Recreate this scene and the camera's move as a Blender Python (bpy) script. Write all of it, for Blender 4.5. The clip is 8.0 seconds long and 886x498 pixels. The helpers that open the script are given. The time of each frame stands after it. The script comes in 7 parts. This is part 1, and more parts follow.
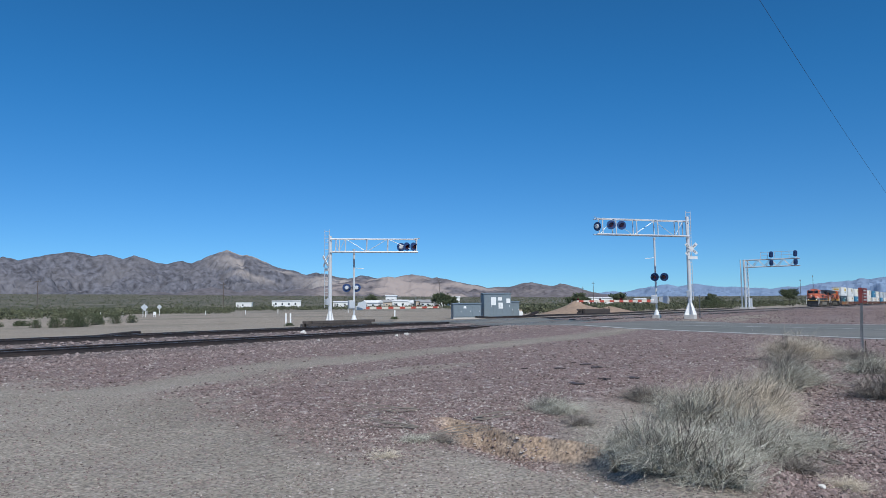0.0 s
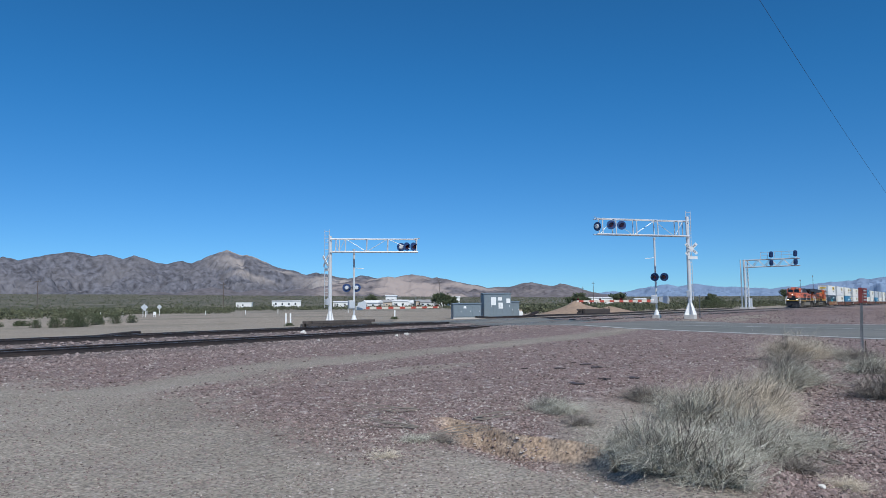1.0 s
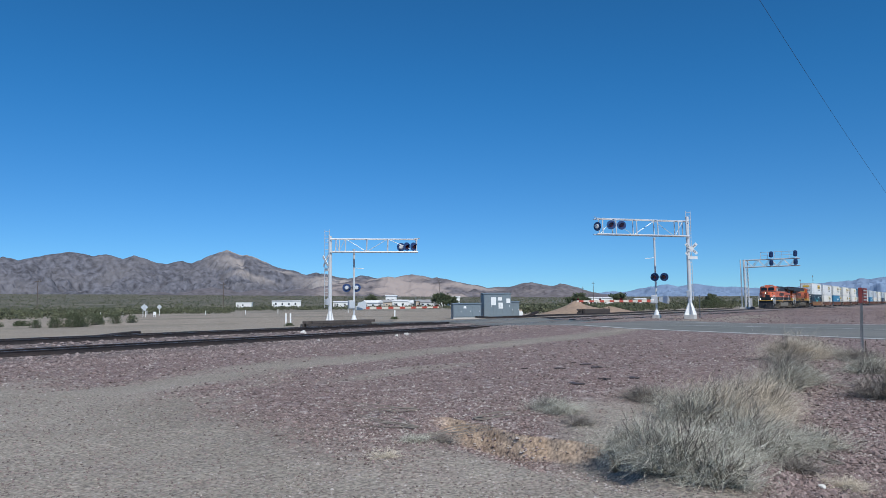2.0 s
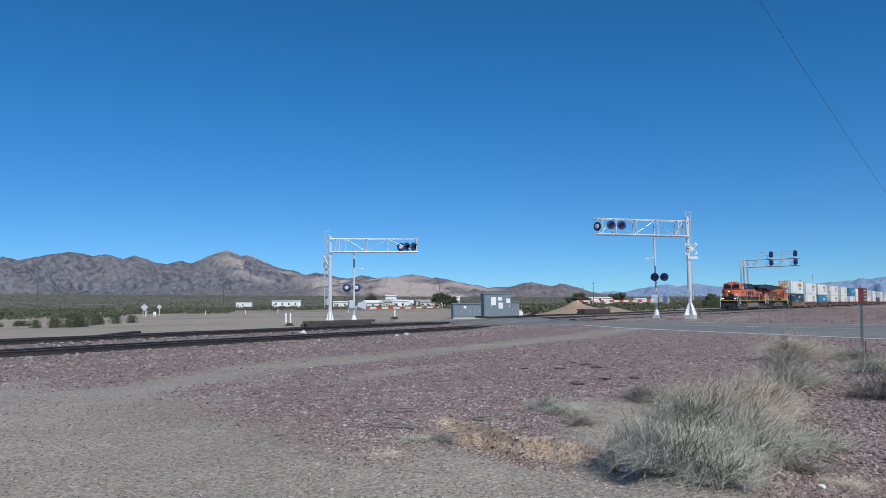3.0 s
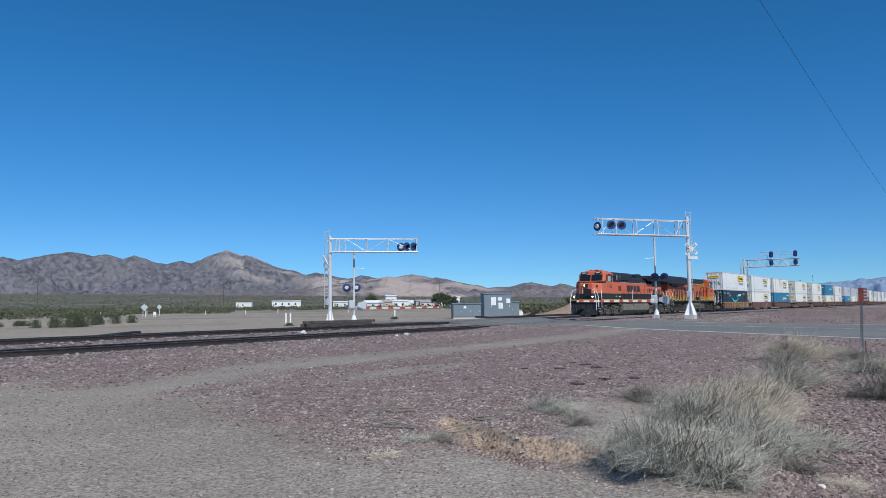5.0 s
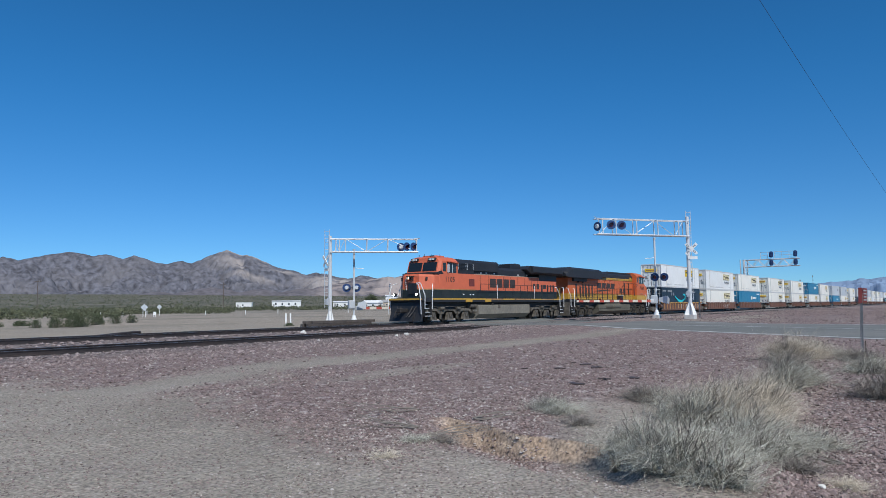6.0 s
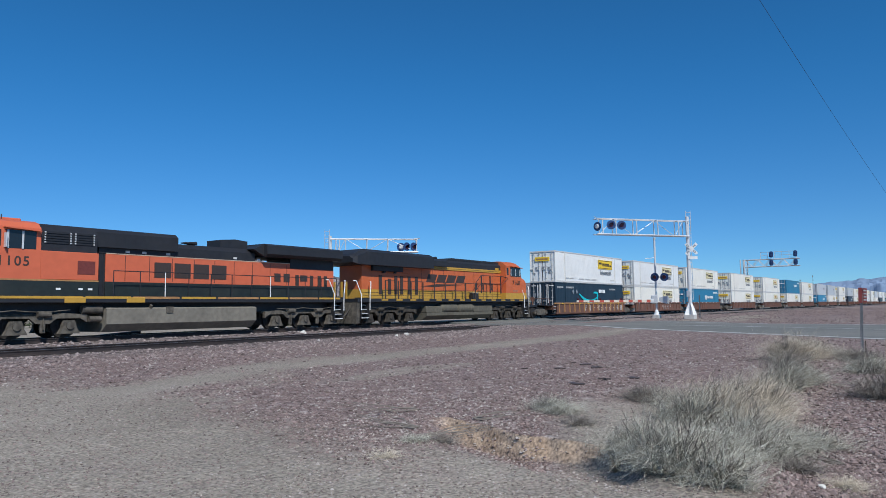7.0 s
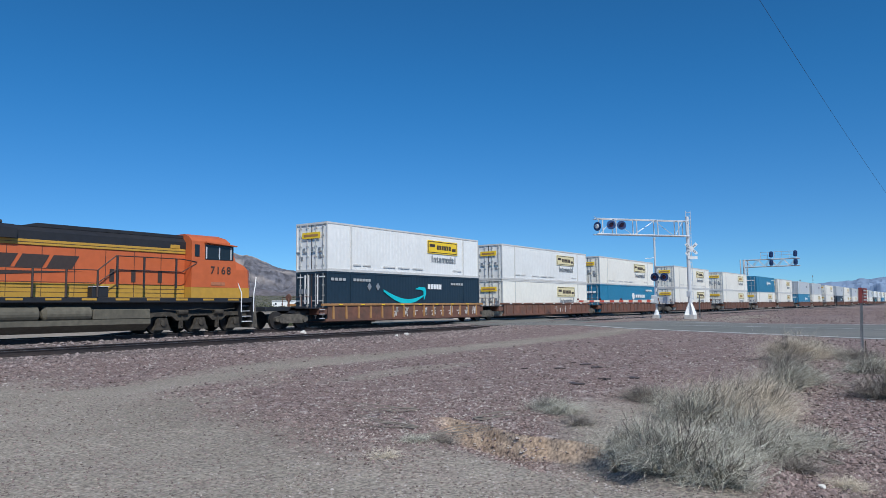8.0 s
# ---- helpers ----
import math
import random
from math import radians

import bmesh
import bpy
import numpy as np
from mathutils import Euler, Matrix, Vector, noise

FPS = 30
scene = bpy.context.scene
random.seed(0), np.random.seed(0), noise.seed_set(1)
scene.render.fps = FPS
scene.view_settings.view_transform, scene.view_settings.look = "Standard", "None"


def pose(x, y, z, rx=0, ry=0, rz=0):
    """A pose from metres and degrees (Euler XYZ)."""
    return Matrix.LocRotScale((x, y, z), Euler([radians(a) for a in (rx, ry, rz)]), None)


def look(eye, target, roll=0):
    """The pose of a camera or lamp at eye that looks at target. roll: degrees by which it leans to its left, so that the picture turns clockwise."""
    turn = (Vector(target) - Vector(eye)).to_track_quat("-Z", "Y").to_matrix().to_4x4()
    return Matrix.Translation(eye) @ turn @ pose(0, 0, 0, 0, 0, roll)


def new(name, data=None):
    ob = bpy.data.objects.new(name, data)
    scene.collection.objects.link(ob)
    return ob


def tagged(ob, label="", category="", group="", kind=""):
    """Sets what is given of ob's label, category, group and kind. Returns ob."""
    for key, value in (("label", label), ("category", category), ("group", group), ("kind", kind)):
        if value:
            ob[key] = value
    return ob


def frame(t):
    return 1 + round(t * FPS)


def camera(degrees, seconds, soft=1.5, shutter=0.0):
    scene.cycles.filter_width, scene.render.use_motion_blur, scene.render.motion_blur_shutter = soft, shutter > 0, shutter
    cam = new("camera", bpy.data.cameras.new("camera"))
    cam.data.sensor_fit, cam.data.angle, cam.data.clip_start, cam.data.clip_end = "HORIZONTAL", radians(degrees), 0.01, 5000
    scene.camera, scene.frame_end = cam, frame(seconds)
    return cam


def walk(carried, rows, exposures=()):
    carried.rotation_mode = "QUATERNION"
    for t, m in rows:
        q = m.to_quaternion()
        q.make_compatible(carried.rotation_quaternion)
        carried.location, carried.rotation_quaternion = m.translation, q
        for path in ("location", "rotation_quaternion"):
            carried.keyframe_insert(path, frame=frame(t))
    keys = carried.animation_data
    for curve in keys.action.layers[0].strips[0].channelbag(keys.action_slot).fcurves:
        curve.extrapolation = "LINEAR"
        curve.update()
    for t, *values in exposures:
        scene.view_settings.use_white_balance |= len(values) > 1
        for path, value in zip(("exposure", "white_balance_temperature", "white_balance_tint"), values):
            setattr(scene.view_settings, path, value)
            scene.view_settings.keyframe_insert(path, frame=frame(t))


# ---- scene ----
# static camera beside a level crossing; X runs along the railway, Y away from the camera, rail tops at z = 0
EYE = (0.0, 0.0, 1.156)
YAW, PITCH, ROLL = 35.724, 4.615, -0.55
cam = camera(64.217, 8.0, soft=0.62)
_a, _p = radians(YAW), radians(PITCH)
AIM = (EYE[0] + math.cos(_a) * math.cos(_p), EYE[1] + math.sin(_a) * math.cos(_p), EYE[2] + math.sin(_p))
walk(cam, [(0.0, look(EYE, AIM, ROLL)), (8.0, look(EYE, AIM, ROLL))], exposures=[(0.0, 0.0, 6100, 8), (8.0, 0.0, 6100, 8)])

# ---------------------------------------------------------------- light
SUN_FROM = Vector((-0.42, -0.68, 0.80)).normalized()
world = bpy.data.worlds.new("world")
scene.world = world
world.use_nodes = True
_wn = world.node_tree.nodes
sky = _wn.new("ShaderNodeTexSky")
sky.sky_type = "NISHITA"
sky.sun_disc = False
sky.sun_elevation = math.asin(SUN_FROM.z)
sky.sun_rotation = math.atan2(SUN_FROM.x, SUN_FROM.y)
sky.altitude = 3000
sky.air_density = 1.0
sky.dust_density = 0.0
sky.ozone_density = 6.0
_wn["Background"].inputs[1].default_value = 0.095
_tint = _wn.new("ShaderNodeMix")
_tint.data_type, _tint.blend_type = "RGBA", "MULTIPLY"
_tint.inputs[0].default_value = 1.0
_up = _wn.new("ShaderNodeSeparateXYZ")
world.node_tree.links.new(_wn.new("ShaderNodeTexCoord").outputs["Generated"], _up.inputs[0])
_haze = _wn.new("ShaderNodeMapRange")
_haze.interpolation_type = "SMOOTHSTEP"
_haze.inputs[1].default_value, _haze.inputs[2].default_value = 0.0, 0.34
world.node_tree.links.new(_up.outputs[2], _haze.inputs[0])
_air = _wn.new("ShaderNodeMix")
_air.data_type = "RGBA"
_air.inputs[6].default_value = (0.57, 0.84, 0.98, 1.0)   # dusty air low over the desert
_air.inputs[7].default_value = (0.36, 0.98, 1.19, 1.0)   # clear air above
world.node_tree.links.new(_haze.outputs[0], _air.inputs[0])
world.node_tree.links.new(_air.outputs[2], _tint.inputs[7])
world.node_tree.links.new(sky.outputs[0], _tint.inputs[6])
world.node_tree.links.new(_tint.outputs[2], _wn["Background"].inputs[0])
sun = new("sun", bpy.data.lights.new("sun", "SUN"))
sun.data.energy = 4.0
sun.data.angle = radians(0.53)
sun.data.color = (1.0, 0.95, 0.88)
sun.matrix_world = look(SUN_FROM * 50, (0, 0, 0))
# ---------------------------------------------------------------- materials
def material(name, base, rough=0.8, metal=0.0, grain=0.15, scale=8.0, stain=0.2, stain_scale=0.6, stain_col=None,
             bump=0.15, emit=None, emit_strength=0.0, vary=0.0, stretch=(1, 1, 1)):
    """A worn surface: fine grain, larger stains, bump; vary: spread from object to object."""
    m = bpy.data.materials.new(name)
    m.use_nodes = True
    nt = m.node_tree
    n, l = nt.nodes, nt.links
    b = n["Principled BSDF"]
    b.inputs["Roughness"].default_value = rough
    b.inputs["Metallic"].default_value = metal
    tc = n.new("ShaderNodeTexCoord")
    mp = n.new("ShaderNodeMapping")
    mp.inputs["Scale"].default_value = stretch
    l.new(tc.outputs["Object"], mp.inputs[0])
    fine = n.new("ShaderNodeTexNoise")
    fine.inputs["Scale"].default_value = scale
    fine.inputs["Detail"].default_value = 6
    big = n.new("ShaderNodeTexNoise")
    big.inputs["Scale"].default_value = stain_scale
    big.inputs["Detail"].default_value = 4
    l.new(mp.outputs[0], fine.inputs["Vector"])
    l.new(mp.outputs[0], big.inputs["Vector"])
    r1 = n.new("ShaderNodeMapRange")
    r1.inputs[1].default_value, r1.inputs[2].default_value = 0.3, 0.7
    r1.inputs[3].default_value, r1.inputs[4].default_value = 1 - grain, 1 + grain
    l.new(fine.outputs[0], r1.inputs[0])
    mul = n.new("ShaderNodeMix")
    mul.data_type, mul.blend_type = "RGBA", "MULTIPLY"
    mul.inputs[0].default_value = 1.0
    mul.inputs[6].default_value = (*base, 1)
    l.new(r1.outputs[0], mul.inputs[7])
    r2 = n.new("ShaderNodeMapRange")
    r2.inputs[1].default_value, r2.inputs[2].default_value = 0.45, 0.75
    r2.inputs[3].default_value, r2.inputs[4].default_value = 0.0, stain
    l.new(big.outputs[0], r2.inputs[0])
    mix = n.new("ShaderNodeMix")
    mix.data_type = "RGBA"
    l.new(r2.outputs[0], mix.inputs[0])
    l.new(mul.outputs[2], mix.inputs[6])
    mix.inputs[7].default_value = (*(stain_col or [c * 0.5 for c in base]), 1)
    out = mix.outputs[2]
    if vary:
        oi = n.new("ShaderNodeObjectInfo")
        r3 = n.new("ShaderNodeMapRange")
        r3.inputs[3].default_value, r3.inputs[4].default_value = 1 - vary, 1 + vary
        l.new(oi.outputs["Random"], r3.inputs[0])
        m3 = n.new("ShaderNodeMix")
        m3.data_type, m3.blend_type = "RGBA", "MULTIPLY"
        m3.inputs[0].default_value = 1.0
        l.new(out, m3.inputs[6])
        l.new(r3.outputs[0], m3.inputs[7])
        out = m3.outputs[2]
    l.new(out, b.inputs["Base Color"])
    if bump:
        bp = n.new("ShaderNodeBump")
        bp.inputs["Strength"].default_value = bump
        bp.inputs["Distance"].default_value = 0.05
        l.new(fine.outputs[0], bp.inputs["Height"])
        l.new(bp.outputs[0], b.inputs["Normal"])
    if emit:
        b.inputs["Emission Color"].default_value = (*emit, 1)
        b.inputs["Emission Strength"].default_value = emit_strength
    return m


def island_material(name, base, other, rough=0.9, bump=0.0, scale=6.0):
    """Stuff of many pieces, whose colour varies from piece to piece."""
    m = material(name, base, rough=rough, bump=bump, scale=scale)
    nt = m.node_tree
    n, l = nt.nodes, nt.links
    g = n.new("ShaderNodeNewGeometry")
    ramp = n.new("ShaderNodeMix")
    ramp.data_type = "RGBA"
    l.new(g.outputs["Random Per Island"], ramp.inputs[0])
    ramp.inputs[6].default_value = (*base, 1)
    ramp.inputs[7].default_value = (*other, 1)
    mul = [x for x in n if x.bl_idname == "ShaderNodeMix" and x.blend_type == "MULTIPLY"][0]
    l.new(ramp.outputs[2], mul.inputs[6])
    return m


M = {
    "orange": material("orange_paint", (0.60, 0.135, 0.062), 0.5, grain=0.06, scale=3, stain=0.25, stain_scale=0.5, stain_col=(0.45, 0.11, 0.05), bump=0.02),
    "orange2": material("bright_orange_paint", (0.54, 0.125, 0.04), 0.5, grain=0.07, scale=3, stain=0.2, stain_scale=0.5, stain_col=(0.5, 0.12, 0.03), bump=0.02),
    "black": material("black_paint", (0.018, 0.019, 0.023), 0.55, grain=0.2, scale=4, stain=0.3, stain_col=(0.05, 0.045, 0.04), bump=0.04),
    "darkgreen": material("dark_green_paint", (0.016, 0.022, 0.020), 0.5, grain=0.2, scale=4, stain=0.3, stain_col=(0.06, 0.055, 0.045), bump=0.03),
    "yellow": material("yellow_paint", (0.50, 0.285, 0.04), 0.5, grain=0.08, scale=4, stain=0.35, stain_col=(0.4, 0.24, 0.06), bump=0.02),
    "white": material("white_paint", (0.80, 0.80, 0.78), 0.5, grain=0.05, scale=4, stain=0.2, stain_col=(0.5, 0.47, 0.42), bump=0.02),
    "truck": material("dusty_steel", (0.115, 0.10, 0.08), 0.85, grain=0.4, scale=6, stain=0.75, stain_scale=1.8, stain_col=(0.03, 0.027, 0.024), bump=0.2),
    "tank": material("dusty_tank_paint", (0.20, 0.18, 0.145), 0.8, grain=0.15, scale=5, stain=0.45, stain_scale=0.8, stain_col=(0.07, 0.065, 0.06), bump=0.08),
    "truckdark": material("oily_dusty_steel", (0.06, 0.05, 0.038), 0.85, grain=0.4, scale=6, stain=0.7, stain_scale=2.2, stain_col=(0.018, 0.016, 0.015), bump=0.2),
    "tankdark": material("brown_dusty_tank", (0.125, 0.112, 0.083), 0.8, grain=0.2, scale=5, stain=0.5, stain_scale=0.9, stain_col=(0.05, 0.045, 0.038), bump=0.08),
    "wheel": material("wheel_steel", (0.045, 0.04, 0.037), 0.6, metal=0.4, grain=0.3, scale=6, bump=0.1),
    "glass": material("dark_glass", (0.015, 0.02, 0.025), 0.08, grain=0.05, stain=0.0, bump=0.0),
    "chrome": material("galvanised_steel", (0.62, 0.63, 0.64), 0.42, metal=0.35, grain=0.08, scale=12, stain=0.2, stain_col=(0.45, 0.45, 0.44), bump=0.03),
    "alu": material("aluminium_paint", (0.60, 0.61, 0.62), 0.45, metal=0.1, grain=0.06, scale=10, stain=0.2, stain_col=(0.5, 0.5, 0.48), bump=0.02),
    "lampglow": material("lit_headlight", (0.9, 0.9, 0.8), 0.3, emit=(1.0, 0.93, 0.75), emit_strength=14.0, grain=0, bump=0),
    "redlens": material("red_lens", (0.12, 0.012, 0.014), 0.15, grain=0.05, bump=0),
    "rail": material("rusty_rail", (0.036, 0.029, 0.029), 0.7, metal=0.2, grain=0.3, scale=5, stain=0.4, stain_col=(0.09, 0.055, 0.04), bump=0.1),
    "railtop": material("polished_rail", (0.42, 0.42, 0.43), 0.3, metal=0.9, grain=0.1, stain=0.1, bump=0.0),
    "tie": material("dark_tie", (0.075, 0.062, 0.055), 0.9, grain=0.35, scale=5, stain=0.4, stain_col=(0.13, 0.11, 0.1), bump=0.3, vary=0.25, stretch=(1, 0.2, 1)),
    "concrete": material("concrete", (0.52, 0.50, 0.47), 0.9, grain=0.12, scale=6, stain=0.3, stain_col=(0.36, 0.33, 0.3), bump=0.15),
    "asphalt": material("worn_asphalt", (0.165, 0.165, 0.148), 0.9, grain=0.25, scale=9, stain=0.85, stain_scale=0.35, stain_col=(0.255, 0.235, 0.21), bump=0.15, stretch=(1, 0.12, 1)),
    "roadline": material("worn_road_paint", (0.52, 0.51, 0.50), 0.85, grain=0.25, scale=3, stain=0.6, stain_scale=0.7, stain_col=(0.26, 0.25, 0.25), bump=0.05),
    "wellrust": material("rusty_wellcar_paint", (0.165, 0.075, 0.05), 0.75, grain=0.2, scale=4, stain=0.85, stain_scale=0.9, stain_col=(0.085, 0.06, 0.048), bump=0.1, vary=0.15),
    "wellyel": material("faded_yellow_sill", (0.38, 0.20, 0.075), 0.7, grain=0.2, scale=3, stain=0.6, stain_col=(0.25, 0.12, 0.06), bump=0.05),
    "grafwhite": material("spray_paint", (0.62, 0.58, 0.54), 0.7, grain=0.15, stain=0.4, bump=0),
    "c_white": material("container_white", (0.80, 0.80, 0.77), 0.5, grain=0.04, scale=3, stain=0.22, stain_scale=0.35, stain_col=(0.55, 0.52, 0.47), bump=0.02, vary=0.05),
    "c_cream": material("container_cream", (0.82, 0.79, 0.70), 0.5, grain=0.04, scale=3, stain=0.22, stain_scale=0.35, stain_col=(0.56, 0.51, 0.43), bump=0.02, vary=0.05),
    "c_navy": material("container_navy", (0.013, 0.031, 0.05), 0.5, grain=0.1, scale=3, stain=0.2, stain_col=(0.03, 0.05, 0.068), bump=0.03),
    "c_blue": material("container_blue", (0.028, 0.20, 0.34), 0.5, grain=0.08, scale=3, stain=0.25, stain_col=(0.07, 0.22, 0.31), bump=0.03, vary=0.1),
    "c_grey": material("container_grey", (0.52, 0.55, 0.57), 0.5, grain=0.05, scale=3, stain=0.25, stain_col=(0.38, 0.37, 0.35), bump=0.02, vary=0.08),
    "c_trim": material("container_frame", (0.50, 0.50, 0.48), 0.5, metal=0.3, grain=0.1, stain=0.4, stain_col=(0.3, 0.25, 0.2), bump=0.03),
    "c_trimw": material("pale_container_frame", (0.62, 0.61, 0.58), 0.5, grain=0.06, stain=0.35, stain_scale=0.8, stain_col=(0.42, 0.38, 0.33), bump=0.02),
    # plate yellow paled for distance haze as well as fading
    "platepale": material("hazed_faded_yellow", (0.72, 0.64, 0.38), 0.6, grain=0.08, stain=0.4, stain_col=(0.7, 0.64, 0.45), bump=0),
    "c_teal": material("light_teal_paint", (0.02, 0.52, 0.58), 0.5, grain=0.05, stain=0.1, bump=0),
    "signyel": material("sign_yellow", (0.85, 0.58, 0.03), 0.5, grain=0.05, stain=0.1, bump=0),
    "ink": material("dark_lettering", (0.05, 0.035, 0.03), 0.6, grain=0.1, stain=0.1, bump=0),
    "greyink": material("grey_lettering", (0.22, 0.24, 0.26), 0.6, grain=0.1, stain=0.1, bump=0),
    "bungalow": material("grey_blue_cabinet", (0.17, 0.21, 0.235), 0.5, grain=0.06, scale=4, stain=0.3, stain_col=(0.22, 0.26, 0.28), bump=0.03),
    "signred": material("faded_red_sign", (0.20, 0.035, 0.03), 0.6, grain=0.1, stain=0.3, stain_col=(0.4, 0.16, 0.14), bump=0.02),
    "post": material("weathered_steel_post", (0.14, 0.15, 0.16), 0.7, metal=0.4, grain=0.2, stain=0.3, bump=0.05),
    "wood": material("weathered_pole_wood", (0.10, 0.075, 0.06), 0.9, grain=0.3, scale=8, stain=0.3, bump=0.2, stretch=(4, 4, 0.4)),
    "wall_w": material("white_wall", (0.78, 0.77, 0.74), 0.8, grain=0.05, stain=0.2, stain_col=(0.6, 0.57, 0.52), bump=0.03),
    "wall_t": material("tan_wall", (0.52, 0.42, 0.31), 0.85, grain=0.08, stain=0.25, bump=0.03),
    "roof_g": material("grey_roof", (0.34, 0.33, 0.32), 0.8, grain=0.1, stain=0.3, bump=0.05),
    "cable": material("black_cable", (0.02, 0.02, 0.022), 0.7, grain=0.1, stain=0, bump=0),
    "branch": island_material("grey_twig", (0.38, 0.335, 0.285), (0.10, 0.085, 0.07)),
    "drygrass": island_material("dry_grass", (0.76, 0.67, 0.53), (0.48, 0.41, 0.31)),
    "greybush": island_material("grey_green_stems", (0.68, 0.65, 0.54), (0.17, 0.16, 0.122)),
    "creosote": island_material("creosote_leaves", (0.105, 0.125, 0.06), (0.05, 0.062, 0.032)),
    "scrub": island_material("desert_scrub", (0.135, 0.14, 0.075), (0.05, 0.058, 0.034)),
    "ballast": island_material("ballast_stone", (0.40, 0.325, 0.30), (0.13, 0.095, 0.09), bump=0.2, scale=20),
    "redstone": island_material("red_stone", (0.35, 0.262, 0.237), (0.10, 0.073, 0.065), bump=0.2, scale=20),
    "palestone": island_material("pale_stone", (0.54, 0.48, 0.43), (0.28, 0.23, 0.205), bump=0.2, scale=20),
}
# ---------------------------------------------------------------- mesh helpers
class MB:
    """Collects boxes, tubes and prisms into one mesh."""

    def __init__(self):
        self.v, self.f = [], []

    def add(self, vs, fs, m=None):
        o = len(self.v)
        self.v += [tuple(m @ Vector(p)) for p in vs] if m is not None else [tuple(p) for p in vs]
        self.f += [tuple(i + o for i in f) for f in fs]
        return self

    def box(self, x0, x1, y0, y1, z0, z1, m=None, c=0.0):
        if c <= 0:
            vs = [(x, y, z) for z in (z0, z1) for x, y in ((x0, y0), (x1, y0), (x1, y1), (x0, y1))]
            fs = [(3, 2, 1, 0), (4, 5, 6, 7), (0, 1, 5, 4), (1, 2, 6, 5), (2, 3, 7, 6), (3, 0, 4, 7)]
            return self.add(vs, fs, m)
        def ring(d, z):
            return [(x0 + d, y0 + c, z), (x0 + c, y0 + d, z), (x1 - c, y0 + d, z), (x1 - d, y0 + c, z),
                    (x1 - d, y1 - c, z), (x1 - c, y1 - d, z), (x0 + c, y1 - d, z), (x0 + d, y1 - c, z)]
        vs = ring(c, z0) + ring(0, z0 + c) + ring(0, z1 - c) + ring(c, z1)
        fs = [tuple(range(7, -1, -1)), tuple(range(24, 32))]
        for k in range(3):
            fs += [(k * 8 + i, k * 8 + (i + 1) % 8, k * 8 + 8 + (i + 1) % 8, k * 8 + 8 + i) for i in range(8)]
        return self.add(vs, fs, m)

    def tube(self, p0, p1, r0, r1=None, n=8, caps=True):
        p0, p1 = Vector(p0), Vector(p1)
        r1 = r0 if r1 is None else r1
        q = (p1 - p0).to_track_quat("Z", "Y").to_matrix()
        vs = []
        for p, r in ((p0, r0), (p1, r1)):
            vs += [tuple(p + q @ Vector((r * math.cos(2 * math.pi * i / n), r * math.sin(2 * math.pi * i / n), 0))) for i in range(n)]
        fs = [(i, (i + 1) % n, n + (i + 1) % n, n + i) for i in range(n)]
        if caps:
            fs += [tuple(range(n - 1, -1, -1)), tuple(range(n, 2 * n))]
        return self.add(vs, fs)

    def path(self, pts, r, n=6):
        for a, b in zip(pts, pts[1:]):
            self.tube(a, b, r, n=n)
        return self

    def prism(self, poly, y0, y1, axis="y", m=None):
        """poly: points in xz (axis y), yz (axis x) or xy (axis z)."""
        k = len(poly)
        if axis == "y":
            vs = [(a, y, b) for y in (y0, y1) for a, b in poly]
        elif axis == "x":
            vs = [(y, a, b) for y in (y0, y1) for a, b in poly]
        else:
            vs = [(a, b, y) for y in (y0, y1) for a, b in poly]
        fs = [tuple(range(k)), tuple(range(2 * k - 1, k - 1, -1))]
        fs += [((i + 1) % k, i, k + i, k + (i + 1) % k) for i in range(k)]
        return self.add(vs, fs, m)

    def loft(self, rings):
        """Closed rings of equal length, joined and capped."""
        k = len(rings[0])
        vs = [p for r in rings for p in r]
        fs = [tuple(range(k - 1, -1, -1)), tuple(range((len(rings) - 1) * k, len(rings) * k))]
        for j in range(len(rings) - 1):
            fs += [(j * k + i, j * k + (i + 1) % k, j * k + k + (i + 1) % k, j * k + k + i) for i in range(k)]
        return self.add(vs, fs)

    def mesh(self, name, mat, smooth=False, fix=True):
        me = bpy.data.meshes.new(name)
        me.from_pydata(self.v, [], self.f)
        if fix and len(self.f) < 60000:
            bm = bmesh.new()
            bm.from_mesh(me)
            bmesh.ops.recalc_face_normals(bm, faces=bm.faces[:])
            bm.to_mesh(me)
            bm.free()
        if smooth:
            me.shade_smooth()
        me.materials.append(mat)
        return me


def thing(name, label, category, m=None, group="", kind=""):
    ob = new(name)
    ob.empty_display_size = 0.2
    if m is not None:
        ob.matrix_basis = m
    return tagged(ob, label, category, group, kind)


def part(name, mb, mat, parent=None, label="", smooth=False, at=None):
    """One mesh object under a thing or a part; mb: an MB or a ready mesh."""
    me = mb.mesh(name, mat, smooth) if isinstance(mb, MB) else mb
    ob = new(name, me)
    if parent is not None:
        ob.parent = parent
    if at is not None:
        ob.matrix_basis = at
    return tagged(ob, label)


def solo(name, mb, mat, label, category, m=None, group="", kind="", smooth=False):
    ob = part(name, mb, mat, None, "", smooth, m)
    return tagged(ob, label, category, group, kind)


def smoothstep(a, b, x):
    t = np.clip((np.asarray(x, float) - a) / (b - a), 0, 1)
    return t * t * (3 - 2 * t)


TABLES = {}


